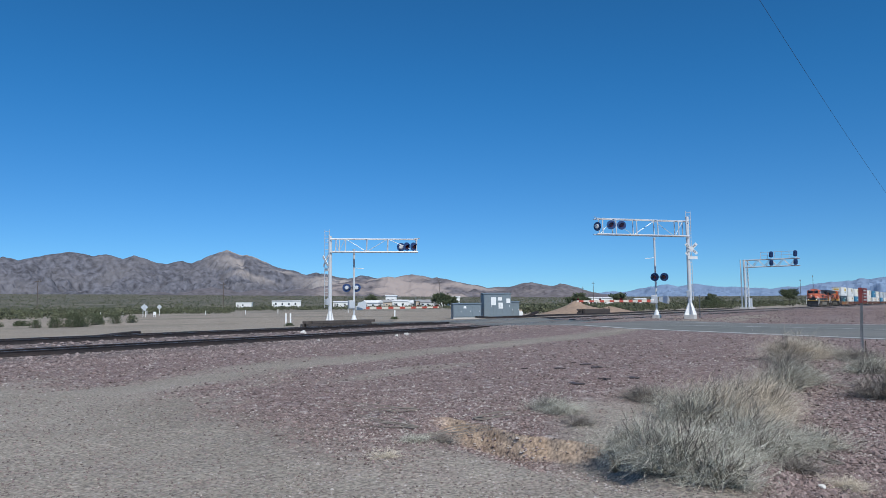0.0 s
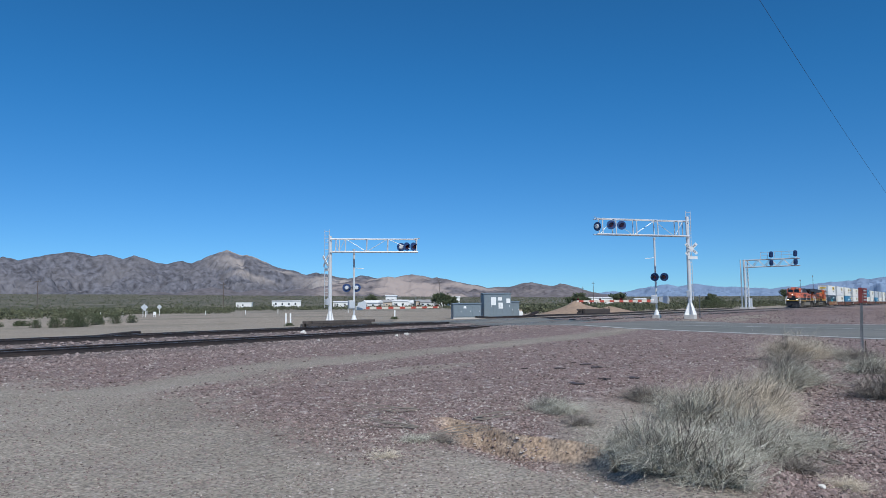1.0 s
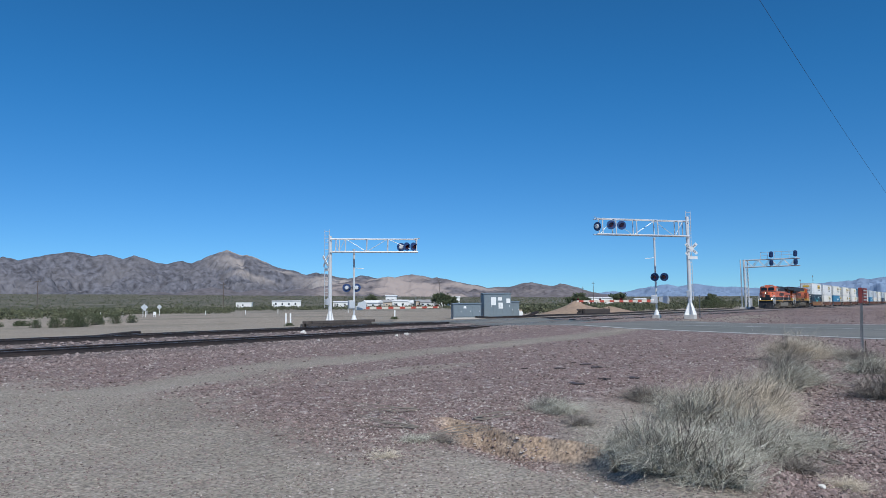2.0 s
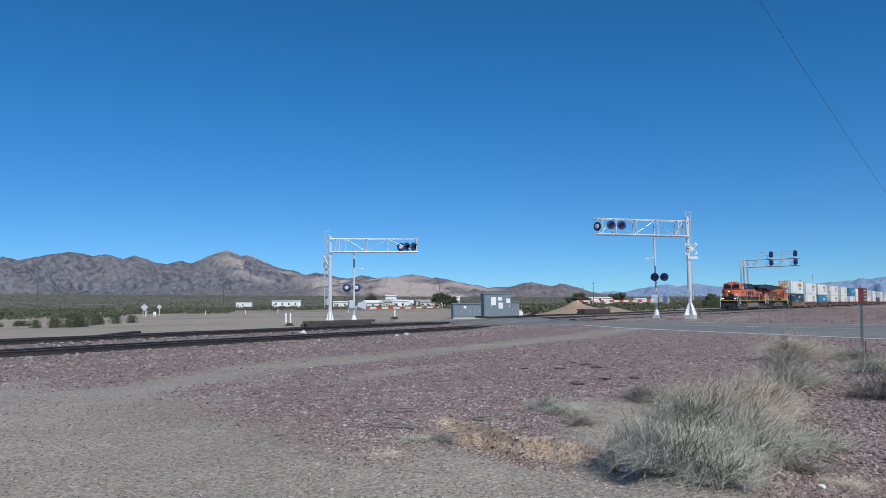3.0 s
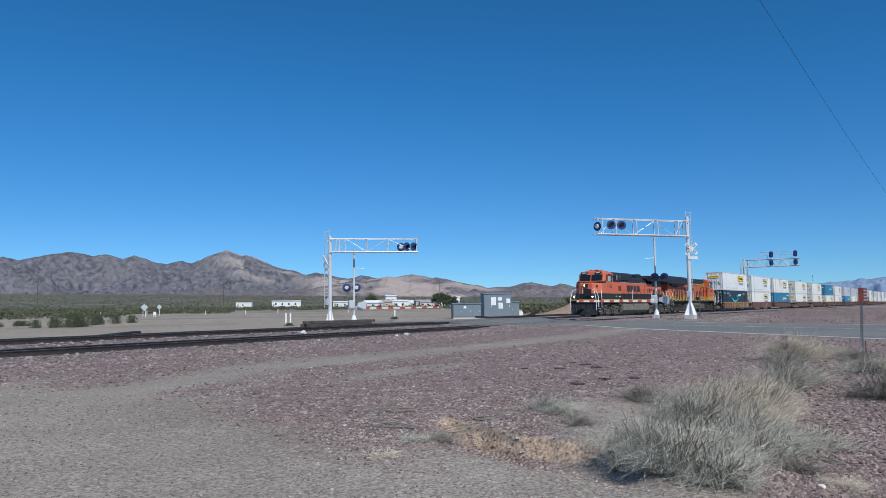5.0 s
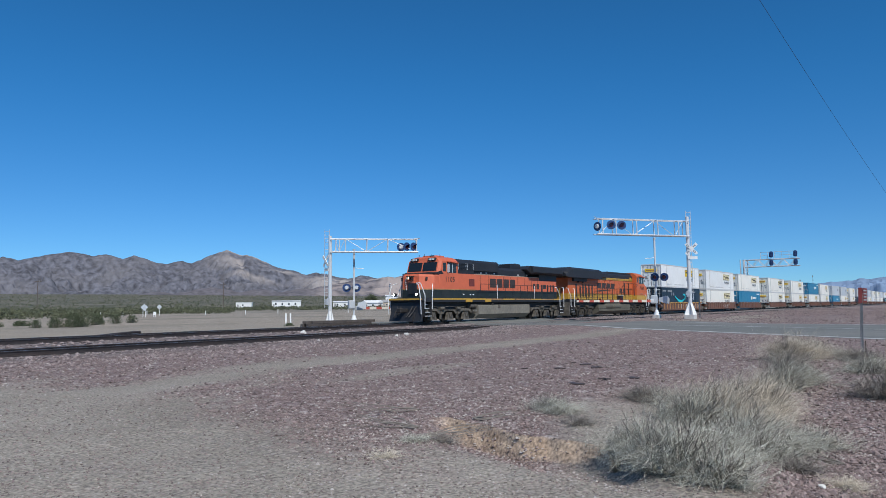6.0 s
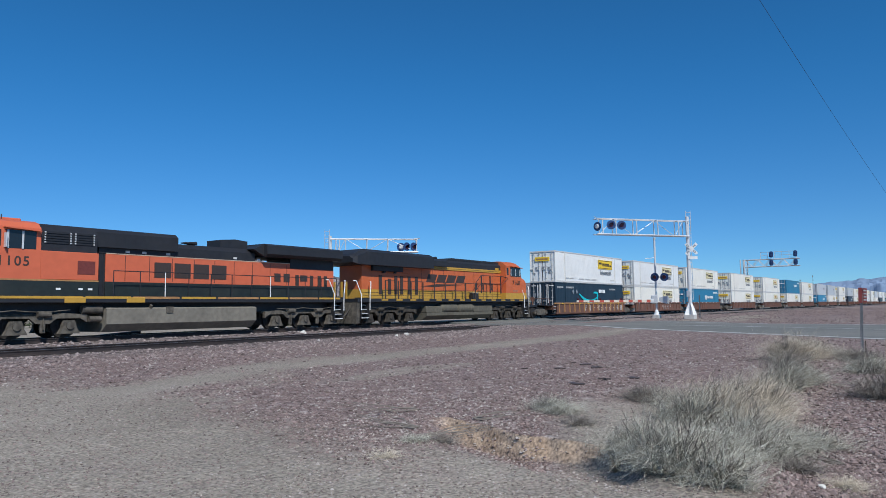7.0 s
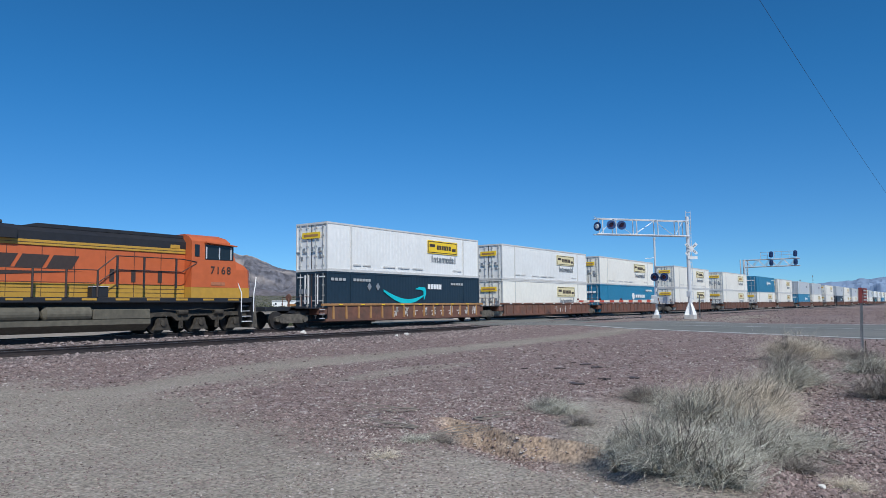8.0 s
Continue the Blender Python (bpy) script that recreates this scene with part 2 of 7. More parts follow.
def wave_noise(x, y, seed, scale, octaves=4):
    """Cheap value noise on arrays, about -1 to 1."""
    if seed not in TABLES:
        TABLES[seed] = np.random.RandomState(seed).rand(64, 64) * 2 - 1
    table = TABLES[seed]
    total, amp, norm = 0, 1.0, 0
    for o in range(octaves):
        u, v = np.asarray(x) / scale * 2 ** o + 17.3 * o, np.asarray(y) / scale * 2 ** o + 9.1 * o
        i, j = np.floor(u).astype(int), np.floor(v).astype(int)
        fu, fv = u - i, v - j
        fu, fv = fu * fu * (3 - 2 * fu), fv * fv * (3 - 2 * fv)
        a, b = table[i % 64, j % 64], table[(i + 1) % 64, j % 64]
        c, d = table[i % 64, (j + 1) % 64], table[(i + 1) % 64, (j + 1) % 64]
        total = total + amp * ((a * (1 - fu) + b * fu) * (1 - fv) + (c * (1 - fu) + d * fu) * fv)
        norm += amp
        amp *= 0.5
    return total / norm
# ---------------------------------------------------------------- the land
TRACK_Y = 30.59
TRACK2_Y, TRACK2_Z = 26.1, -0.20
HEAD = radians(YAW)
R0 = np.array([math.sin(HEAD), -math.cos(HEAD)])   # to the camera's right
F0 = np.array([math.cos(HEAD), math.sin(HEAD)])    # ahead of the camera


def road_edges(y):
    """Near and far edge of the asphalt where it runs at that y."""
    y = np.asarray(y, float)
    return road_line_x(y) - 0.25 - 4.0 * smoothstep(21, 25.5, y), 49.3 + 7.7 * smoothstep(8, 24, y)


def road_line_x(y):
    """The near edge line, aslant to the railway."""
    return 35.9 + 9.9 * np.clip((np.asarray(y, float) - 2) / 22, -3, 1.06)


def gully_lip(u):
    """Distance ahead of the washed-out bank's edge, by how far right of the camera it is."""
    nicks = 0.20 * np.abs(wave_noise(u, u * 0 + 3.3, 41, 0.42, 3)) + 0.015 * wave_noise(u, u * 0 + 8.1, 43, 0.12, 1)
    return 10.72 - 1.30 * u + 0.09 * np.sin(u * 5.1) + nicks


def ground_z(x, y, fine=True):
    x, y = np.asarray(x, float), np.asarray(y, float)
    r = np.hypot(x, y)
    side = (x * R0[0] + y * R0[1]) / np.maximum(r, 1)
    z = -0.52 + 0.42 * smoothstep(30, 58, x) * (1 - smoothstep(60, 140, y))
    # the land climbs slowly towards the hills, more so on the left
    z = z + (1.5 * smoothstep(60, 420, r) + (0.0225 - 0.0125 * smoothstep(-0.5, 0.5, side)) * np.maximum(0, r - 420)) * smoothstep(33, 60, y)
    # the two railway banks, the nearer one a little lower
    bank = np.clip((3.3 - np.abs(y - TRACK_Y)) / 1.3, 0, 1)
    bank2 = np.clip((3.1 - np.abs(y - TRACK2_Y)) / 1.5, 0, 1)
    low = z * (1 - bank2) + (TRACK2_Z - 0.20) * bank2
    z = np.maximum(low, z * (1 - bank) - 0.19 * bank) * (bank > 0) + low * (bank <= 0)
    bank = np.maximum(bank, bank2)
    # the ground comes up to the road's edges
    e0, e1 = road_edges(y)
    out = np.maximum(np.maximum(e0 - x, x - e1), 0)
    k = smoothstep(16, 23.5, y)
    lift = (1 - smoothstep(0.3, 5.0, out)) * k * (y < 34)
    z = z + (np.where(y > 28, -0.10, TRACK2_Z - 0.025) - z) * lift * (z < TRACK2_Z)
    # washed-out gully before the camera
    u, v = x * R0[0] + y * R0[1], x * F0[0] + y * F0[1]
    lip = gully_lip(u)
    inside = smoothstep(-0.45, 0.35, u) * (1 - smoothstep(1.72, 2.0, u))
    face = (lip - v) / 0.36 + 0.16 * wave_noise(u, v * 0.4, 47, 0.45, 2)
    drop = (0.55 * smoothstep(0.0, 0.42, face) + 0.45 * smoothstep(0.45, 1.0, face)) * inside
    z = z - (0.32 - 0.13 * np.maximum(u - 0.7, 0)) * drop * (1 - 0.9 * smoothstep(0.5, 2.3, lip - v))
    # narrow deep crack where the bank ends
    z = z - 0.20 * np.exp(-((u - 1.93 + 0.04 * np.sin(v * 9)) / 0.06) ** 2) * smoothstep(7.5, 7.9, v) * (1 - smoothstep(8.5, 9.0, v))
    # ground falls away to the right of the gully
    z = z - 0.30 * smoothstep(2.2, 5.0, u) * (1 - smoothstep(11, 19, v)) * smoothstep(1.0, 5.0, v)
    if fine:
        near = 1 - smoothstep(25, 60, r)
        off = 1 - np.clip(bank * 3, 0, 1)
        off = off * (1 - smoothstep(-2, 0, np.minimum(x - e0, e1 - x)))
        z = z + off * (0.035 * wave_noise(x, y, 3, 1.6) * near + 0.012 * wave_noise(x, y, 5, 0.3, 3) * near)
        z = z + 0.12 * wave_noise(x, y, 7, 18.0, 3) * smoothstep(50, 120, r)
    return z


def red_gravel(x, y):
    """How much reddish gravel covers the soil: worn off the parking place and a wheel track beside the railway."""
    x, y = np.asarray(x, float), np.asarray(y, float)
    w = wave_noise(x, y, 11, 4.0, 4)
    streak = wave_noise(x / 4.0, y, 29, 1.3, 4)
    cover = smoothstep(5.6, 8.6, x + 1.3 * w - 0.10 * (y - 8))
    cover = np.maximum(cover, 0.85 * smoothstep(16.2, 18.6, y + 0.8 * w))
    mid = 16.0 - 2.8 * (1 - smoothstep(5, 15, x))
    worn = (1 - smoothstep(0.5, 1.9, np.abs(y - mid + 0.6 * w))) * smoothstep(-0.55, 0.25, streak + 0.35 - 0.25 * smoothstep(14, 30, x))
    worn = np.maximum(worn, 0.75 * smoothstep(0.12, 0.42, streak) * (1 - smoothstep(17, 19, y)) * smoothstep(8, 11, y) * (1 - smoothstep(20, 28, x)))
    u, v = x * R0[0] + y * R0[1], x * F0[0] + y * F0[1]
    cover = cover * (1 - 0.88 * smoothstep(-0.9, 0.5, u + 0.5 * w) * (1 - smoothstep(8.6, 9.8, v + 0.85 * u + 0.8 * w)) * (1 - smoothstep(0.40, 0.46, u / np.maximum(v, 1))))
    past = smoothstep(50, 58, x) * smoothstep(-0.1, 0.25, wave_noise(x / 5.0 - y, y, 73, 3.5, 4) + 0.02)   # tan streaks past the road
    return cover * (1 - 0.9 * worn) * (1 - 0.8 * past)


def gz(x, y):
    return float(ground_z(x, y))


def ground():
    # radial sheet round the camera, finer ahead of it, out to the hills
    ahead = np.linspace(-36, 36, 560)
    rest = np.linspace(36, 324, 150)[1:-1]
    ang = np.radians(np.concatenate([ahead, rest])) 
    rad = np.concatenate([np.geomspace(0.6, 3.5, 10)[:-1], np.geomspace(3.5, 7.0, 70)[:-1], np.linspace(7.0, 11.6, 190)[:-1], np.geomspace(11.6, 16, 56)[:-1], np.geomspace(16, 90, 190)[:-1], np.geomspace(90, 4600, 90)])
    A, R = np.meshgrid(ang, rad)
    X = R * np.cos(HEAD - A)
    Y = R * np.sin(HEAD - A)
    Z = ground_z(X, Y)
    n, k = len(rad), len(ang)
    verts = np.stack([X, Y, Z], -1).reshape(-1, 3)
    idx = np.arange(n * k).reshape(n, k)
    a, b = idx[:-1, :], idx[1:, :]
    quads = np.stack([a, b, np.roll(b, -1, 1), np.roll(a, -1, 1)], -1).reshape(-1, 4)
    me = bpy.data.meshes.new("ground")
    centre = len(verts)
    vv = np.vstack([verts, [[0, 0, gz(0, 0)]]])
    tris = [(centre, int(idx[0, i]), int(idx[0, (i + 1) % k])) for i in range(k)]
    me.from_pydata(vv.tolist(), [], quads.tolist() + tris)
    # kinds of soil: how much red gravel, how much pale sand, how much clay
    X, Y, R = vv[:, 0], vv[:, 1], np.hypot(vv[:, 0], vv[:, 1])
    u, v = X * R0[0] + Y * R0[1], X * F0[0] + Y * F0[1]
    w = wave_noise(X, Y, 11, 5.0)
    near_side = 1 - smoothstep(32, 36, Y)
    red = near_side * red_gravel(X, Y)
    slope = near_side * smoothstep(0.43, 0.50, u / np.maximum(v, 1)) * (v > 2)
    red = np.maximum(red, slope * smoothstep(-0.3, 0.2, wave_noise(X, Y, 23, 3.0) + 0.3))
    under = smoothstep(0.12, 0.20, u / np.maximum(v, 1)) * (1 - smoothstep(0.42, 0.48, u / np.maximum(v, 1) + 0.04 * w)) * (1 - smoothstep(12.0, 14.5, v + 1.2 * w))
    red = red * (1 - 0.92 * under)
    ruts = wave_noise(u / 9.0, v, 83, 4.5, 4)
    sand = smoothstep(34, 38, Y) * (1 - 0.55 * smoothstep(90, 260, R + 14 * w)) * (1 - 0.75 * smoothstep(0.02, 0.3, ruts))
    lip = gully_lip(u)
    clay = smoothstep(-0.52 + 0.25 * w, -0.34 + 0.25 * w, v - lip) * (1 - smoothstep(-0.02, 0.05, v - lip)) * smoothstep(-0.3, 0.2, u) * (1 - smoothstep(1.9, 2.05, u))
    bank = np.clip((Y - 22.9 + 0.5 * w) / 1.2, 0, 1) * np.clip((34.3 - Y) / 0.8, 0, 1)
    col = me.color_attributes.new("soil", "FLOAT_COLOR", "POINT")
    data = np.stack([np.clip(red, 0, 1), np.clip(sand, 0, 1), np.clip(clay, 0, 1), bank], -1)
    col.data.foreach_set("color", data.astype(np.float32).ravel())
    cover = me.color_attributes.new("cover", "FLOAT_COLOR", "POINT")
    far = (0.9 * smoothstep(150, 480, R) + 0.45 * smoothstep(0.1, 0.4, wave_noise(u / 5.0, v, 87, 6.0, 4)) * smoothstep(55, 90, R) * (1 - smoothstep(200, 480, R))) * smoothstep(36, 60, Y)
    cover.data.foreach_set("color", np.stack([far, far, far, far * 0 + 1], -1).astype(np.float32).ravel())
    me.shade_smooth()
    me.materials.append(soil_material())
    ob = new("ground", me)
    return tagged(ob, "dry desert ground of tan dirt and reddish gravel", "ground", kind="structure")


def soil_material():
    m = bpy.data.materials.new("desert_soil")
    m.use_nodes = True
    nt = m.node_tree
    n, l = nt.nodes, nt.links
    b = n["Principled BSDF"]
    b.inputs["Roughness"].default_value = 0.95
    b.inputs["Specular IOR Level"].default_value = 0.15
    geo = n.new("ShaderNodeNewGeometry")
    at = n.new("ShaderNodeAttribute")
    at.attribute_name = "soil"
    sep = n.new("ShaderNodeSeparateColor")
    l.new(at.outputs["Color"], sep.inputs[0])

    def noise_tex(scale, detail=5):
        t = n.new("ShaderNodeTexNoise")
        t.inputs["Scale"].default_value, t.inputs["Detail"].default_value = scale, detail
        l.new(geo.outputs["Position"], t.inputs["Vector"])
        return t.outputs[0]

    def ranged(x, a, c, lo, hi):
        t = n.new("ShaderNodeMapRange")
        for i, val in enumerate((a, c, lo, hi)):
            t.inputs[i + 1].default_value = val
        l.new(x, t.inputs[0])
        return t.outputs[0]

    def mixed(fac, a, c, blend="MIX"):
        t = n.new("ShaderNodeMix")
        t.data_type, t.blend_type = "RGBA", blend
        for sock, val in ((t.inputs[0], fac), (t.inputs[6], a), (t.inputs[7], c)):
            if isinstance(val, tuple):
                sock.default_value = (*val, 1)
            elif isinstance(val, float):
                sock.default_value = val
            else:
                l.new(val, sock)
        return t.outputs[2]

    def pebbles(scale):
        t = n.new("ShaderNodeTexVoronoi")
        t.inputs["Scale"].default_value = scale
        l.new(geo.outputs["Position"], t.inputs["Vector"])
        return t
    coarse, mid, fine = noise_tex(0.35), noise_tex(2.5), noise_tex(24, 12)
    peb, peb2 = pebbles(22.0), pebbles(7.0)
    grains = ranged(fine, 0.3, 0.7, 0.52, 1.48)
    dirt = mixed(ranged(coarse, 0.35, 0.65, 0.0, 1.0), (0.275, 0.242, 0.195), (0.34, 0.30, 0.245))
    psep = n.new("ShaderNodeSeparateColor")
    l.new(peb.outputs["Color"], psep.inputs[0])
    psep2 = n.new("ShaderNodeSeparateColor")
    l.new(peb2.outputs["Color"], psep2.inputs[0])
    stone = mixed(psep.outputs[0], (0.124, 0.085, 0.078), (0.335, 0.25, 0.23))
    stone = mixed(ranged(psep2.outputs[1], 0.86, 0.93, 0.0, 0.75), stone, (0.50, 0.43, 0.40))
    stone = mixed(ranged(mid, 0.4, 0.62, 0.0, 0.45), stone, (0.25, 0.175, 0.155))
    redfac = ranged(mid, 0.25, 0.75, -0.25, 0.25)
    add = n.new("ShaderNodeMath")
    add.use_clamp = True
    l.new(sep.outputs[0], add.inputs[0])
    l.new(redfac, add.inputs[1])
    colr = mixed(add.outputs[0], dirt, stone)
    spots = ranged(psep.outputs[1], 0.80, 0.9, 0.0, 0.5)
    colr = mixed(spots, colr, (0.38, 0.32, 0.28))
    colr = mixed(sep.outputs[1], colr, mixed(ranged(coarse, 0.3, 0.7, 0.0, 1.0), (0.375, 0.315, 0.25), (0.295, 0.255, 0.205)))
    colr = mixed(sep.outputs[2], colr, mixed(ranged(mid, 0.35, 0.65, 0.0, 1.0), (0.36, 0.262, 0.182), (0.45, 0.345, 0.25)))
    at2 = n.new("ShaderNodeAttribute")
    at2.attribute_name = "cover"
    colr = mixed(at2.outputs["Fac"], colr, mixed(ranged(noise_tex(0.05, 8), 0.42, 0.66, 0.0, 1.0), (0.085, 0.088, 0.058), (0.20, 0.178, 0.135)))
    ballast = mixed(psep2.outputs[0], (0.13, 0.105, 0.10), (0.28, 0.235, 0.215))
    colr = mixed(at.outputs["Alpha"], colr, ballast)
    colr = mixed(1.0, colr, grains, "MULTIPLY")
    l.new(colr, b.inputs["Base Color"])
    bump = n.new("ShaderNodeBump")
    bump.inputs["Strength"].default_value, bump.inputs["Distance"].default_value = 0.8, 0.035
    l.new(ranged(sep.outputs[2], 0.0, 1.0, 0.8, 0.2), bump.inputs["Strength"])
    h = n.new("ShaderNodeMath")
    h.operation = "ADD"
    l.new(fine, h.inputs[0])
    inv = ranged(peb.outputs["Distance"], 0.0, 0.6, 0.9, 0.0)
    lumps = n.new("ShaderNodeMath")
    lumps.operation = "MULTIPLY"
    l.new(inv, lumps.inputs[0])
    l.new(ranged(add.outputs[0], 0.0, 1.0, 0.12, 1.0), lumps.inputs[1])
    l.new(lumps.outputs[0], h.inputs[1])
    l.new(h.outputs[0], bump.inputs["Height"])
    l.new(bump.outputs[0], b.inputs["Normal"])
    return m


ground()


def road_height(x, y, t, k):
    """Height of the asphalt: a low crown over the ground, level with the rails at the crossing."""
    return (float(ground_z(x, y, False)) + 0.012 + 0.06 * math.sin(math.pi * t)) * (1 - k) + (TRACK2_Z - 0.01) * k


def road():
    rows = np.concatenate([np.linspace(-26, 22.6, 50), np.linspace(23.0, 25.2, 5)])
    vs, fs = [], []
    for y in rows:
        a, c = road_edges(y)
        k = float(smoothstep(16, 23.5, y))
        for j, t in enumerate([0.0, *np.linspace(0, 1, 40), 1.0]):
            x = float(a + (c - a) * t) + (-0.25 if j == 0 else 0.25 if j == 41 else 0)
            z = road_height(x, y, t, k)
            vs.append((x, float(y), z - (0.3 if j in (0, 41) else 0)))
    for i in range(len(rows) - 1):
        fs += [(i * 42 + j, i * 42 + j + 1, i * 42 + 43 + j, i * 42 + 42 + j) for j in range(41)]
    ob = solo("road", MB().add(vs, fs), M["asphalt"], "worn grey asphalt road leading over the railway", "road", kind="structure", smooth=True)
    for line, w, y1 in ((lambda y: road_line_x(y), 0.17, 23.0), (lambda y: 48.7 + 0.08 * (y - 3), 0.15, 17.0), (lambda y: 0.5 * (road_line_x(y) + 48.9) + 0.3, 0.09, 15.0)):
        vs, fs = [], []
        for i, y in enumerate(np.linspace(-26, y1, 60)):
            a, c = road_edges(y)
            for d in (-w, w):
                x = float(line(y) + d)
                t = min(1.0, max(0.0, float((x - a) / (c - a))))
                k = float(smoothstep(16, 23.5, y))
                vs.append((x, float(y), road_height(x, y, t, k) + 0.008))
        fs = [(2 * i, 2 * i + 1, 2 * i + 3, 2 * i + 2) for i in range(59)]
        part("road_line", MB().add(vs, fs), M["roadline"], ob, "worn pale road marking")
    # asphalt and panels between and beside the rails
    def slab(y0, y1, z0, z1, name="crossing_slab"):
        (a0, c0), (a1, c1) = road_edges(y0), road_edges(y1)
        vs = [(float(a0), y0, z0), (float(c0), y0, z0), (float(c1), y1, z1), (float(a1), y1, z1)]
        vs += [(x, y, z - 0.25) for x, y, z in vs]
        part(name, MB().add(vs, [(0, 1, 2, 3), (7, 6, 5, 4), (0, 4, 5, 1), (1, 5, 6, 2), (2, 6, 7, 3), (3, 7, 4, 0)]), M["asphalt"], ob)
    g = 0.7175
    for yc, zc in ((TRACK2_Y, TRACK2_Z), (TRACK_Y, 0.0)):
        slab(yc - g + 0.11, yc + g - 0.11, zc - 0.008, zc - 0.008, "crossing_panel")
    slab(25.2, TRACK2_Y - g - 0.05, TRACK2_Z - 0.01, TRACK2_Z - 0.008)
    slab(TRACK2_Y + g + 0.05, TRACK_Y - g - 0.05, TRACK2_Z - 0.008, -0.008)
    slab(TRACK_Y + g + 0.05, 34.0, -0.008, -0.05)
    slab(34.0, 41.0, -0.05, -0.22)
    return ob


road()


def hills():
    """Bare desert ranges on the skyline: peaks by bearing (degrees right of ahead), angular height (degrees) and half-width (degrees)."""
    ranges = [
        ("mountain_range", M_HILL, "bare desert mountain range, tinted grey-purple for haze", 3300, -52, 4, 61,
         [(-45, 4.0, 9), (-36, 3.75, 7), (-32, 3.7, 6), (-28, 4.25, 8), (-25.6, 4.05, 7), (-23.7, 3.95, 7), (-20.3, 3.72, 6), (-17.1, 4.50, 6), (-15.6, 4.15, 5.5), (-13.2, 3.25, 6), (-10.2, 2.85, 6), (-6.5, 2.5, 6), (-2.6, 2.2, 6)]),
        ("foothills", M_HILL2, "pale tan desert hills before the mountains", 2500, -26, 16, 63,
         [(-14.5, 1.5, 4), (-18.2, 1.65, 4.5), (-22, 1.3, 4), (-11, 1.5, 5), (-7, 2.2, 6), (-4.5, 2.42, 6), (-2.6, 2.6, 6), (-0.6, 2.3, 5), (1.8, 1.75, 5), (4.0, 1.52, 5), (7.1, 1.84, 4.2), (9.4, 1.68, 3.6), (11.8, 1.0, 4), (14, 0.8, 3)]),
        ("far_range", M_HILL3, "distant mountain range with blue haze painted into its colour", 4350, 6, 50, 65,
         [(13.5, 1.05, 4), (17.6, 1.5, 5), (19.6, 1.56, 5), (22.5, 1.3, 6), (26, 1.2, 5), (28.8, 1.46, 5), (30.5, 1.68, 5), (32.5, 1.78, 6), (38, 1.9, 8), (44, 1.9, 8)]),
    ]
    for name, mat, label, dist, b0, b1, seed, peaks in ranges:
        bear = np.linspace(b0, b1, 880 if dist < 4000 else 420)
        depth = np.linspace(0, 1, 96 if dist < 4000 else 50)
        B, Dp = np.meshgrid(bear, depth)
        crest = np.zeros_like(B)
        for c, e, wd in peaks:
            t = np.clip(1 - np.abs(B - c) / wd, 0, 1)
            crest = np.maximum(crest, e * (0.12 * t + 0.88 * t ** 0.36) * (t > 0))
        crest = crest + (0.10 * wave_noise(B, B * 0, seed + 4, 1.3, 5) + 0.06 * wave_noise(B, B * 0 + 5, seed + 8, 0.45, 3)) * (crest > 0.3)
        r = dist * (0.80 + 0.24 * Dp) + 90 * wave_noise(B, Dp * 0, seed + 2, 4.0)
        X, Y = r * np.cos(HEAD - np.radians(B)), r * np.sin(HEAD - np.radians(B))
        foot = ground_z(X, Y, False) - 5
        top = EYE[2] + dist * 0.98 * np.tan(np.radians(crest))
        rise = np.maximum(top - foot, 0)
        prof = np.clip(Dp / 0.75, 0, 1) ** 1.35 * (1 - 0.4 * smoothstep(0.78, 1.0, Dp))
        arch = np.sin(np.clip(Dp / 0.78, 0, 1) * math.pi) ** 0.8
        spur = sum(a * np.abs(wave_noise(X, Y, seed + 1 + i, sc, 2)) for i, (sc, a) in enumerate(((460.0, 1.0), (230.0, 0.66), (118.0, 0.5), (60.0, 0.36), (30.0, 0.22)))) / 1.45
        lump = wave_noise(X, Y, seed + 6, 900.0, 4)
        h = rise * np.clip(prof + (0.34 - 1.05 * spur + 0.26 * lump) * arch, 0, 1.0)
        fade = smoothstep(b0, b0 + 3, B) * (1 - smoothstep(b1 - 3, b1, B))
        Z = foot + h * fade
        n, k = B.shape
        idx = np.arange(n * k).reshape(n, k)
        q = np.stack([idx[:-1, :-1], idx[:-1, 1:], idx[1:, 1:], idx[1:, :-1]], -1).reshape(-1, 4)
        me = bpy.data.meshes.new(name)
        me.from_pydata(np.stack([X, Y, Z], -1).reshape(-1, 3).tolist(), [], q.tolist())
        # bare pale rock high on the main peak and in bands over the foothills
        vein = wave_noise(X * 0.6 + Z * 1.5, Y * 0.6, seed + 9, 85.0, 5)
        if name == "mountain_range":
            bare = np.exp(-((B + 14.2 + 0.012 * (Z - foot - 100)) / 2.5) ** 2) * smoothstep(30, 110, Z - foot) * smoothstep(-0.14, 0.10, vein)
            bare = np.maximum(bare, 0.8 * smoothstep(-12.5, -9.0, B) * smoothstep(-0.1, 0.25, vein))
        else:
            bare = smoothstep(-0.16, 0.16, vein + 0.25 * wave_noise(X, Y, seed + 12, 420.0, 2)) * (1 - 0.8 * np.exp(-((B + 2.4) / 1.1) ** 2) * smoothstep(60, 85, Z - foot))
            bare = bare * (1 - 0.85 * smoothstep(4.8, 5.8, B) * smoothstep(-0.25, 0.2, vein + 0.1)) * smoothstep(-11.5, -8.0, B)
        at = me.color_attributes.new("bare", "FLOAT_COLOR", "POINT")
        at.data.foreach_set("color", np.stack([bare, bare, bare, bare * 0 + 1], -1).astype(np.float32).ravel())
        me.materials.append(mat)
        tagged(new(name, me), label, "mountains", kind="structure")


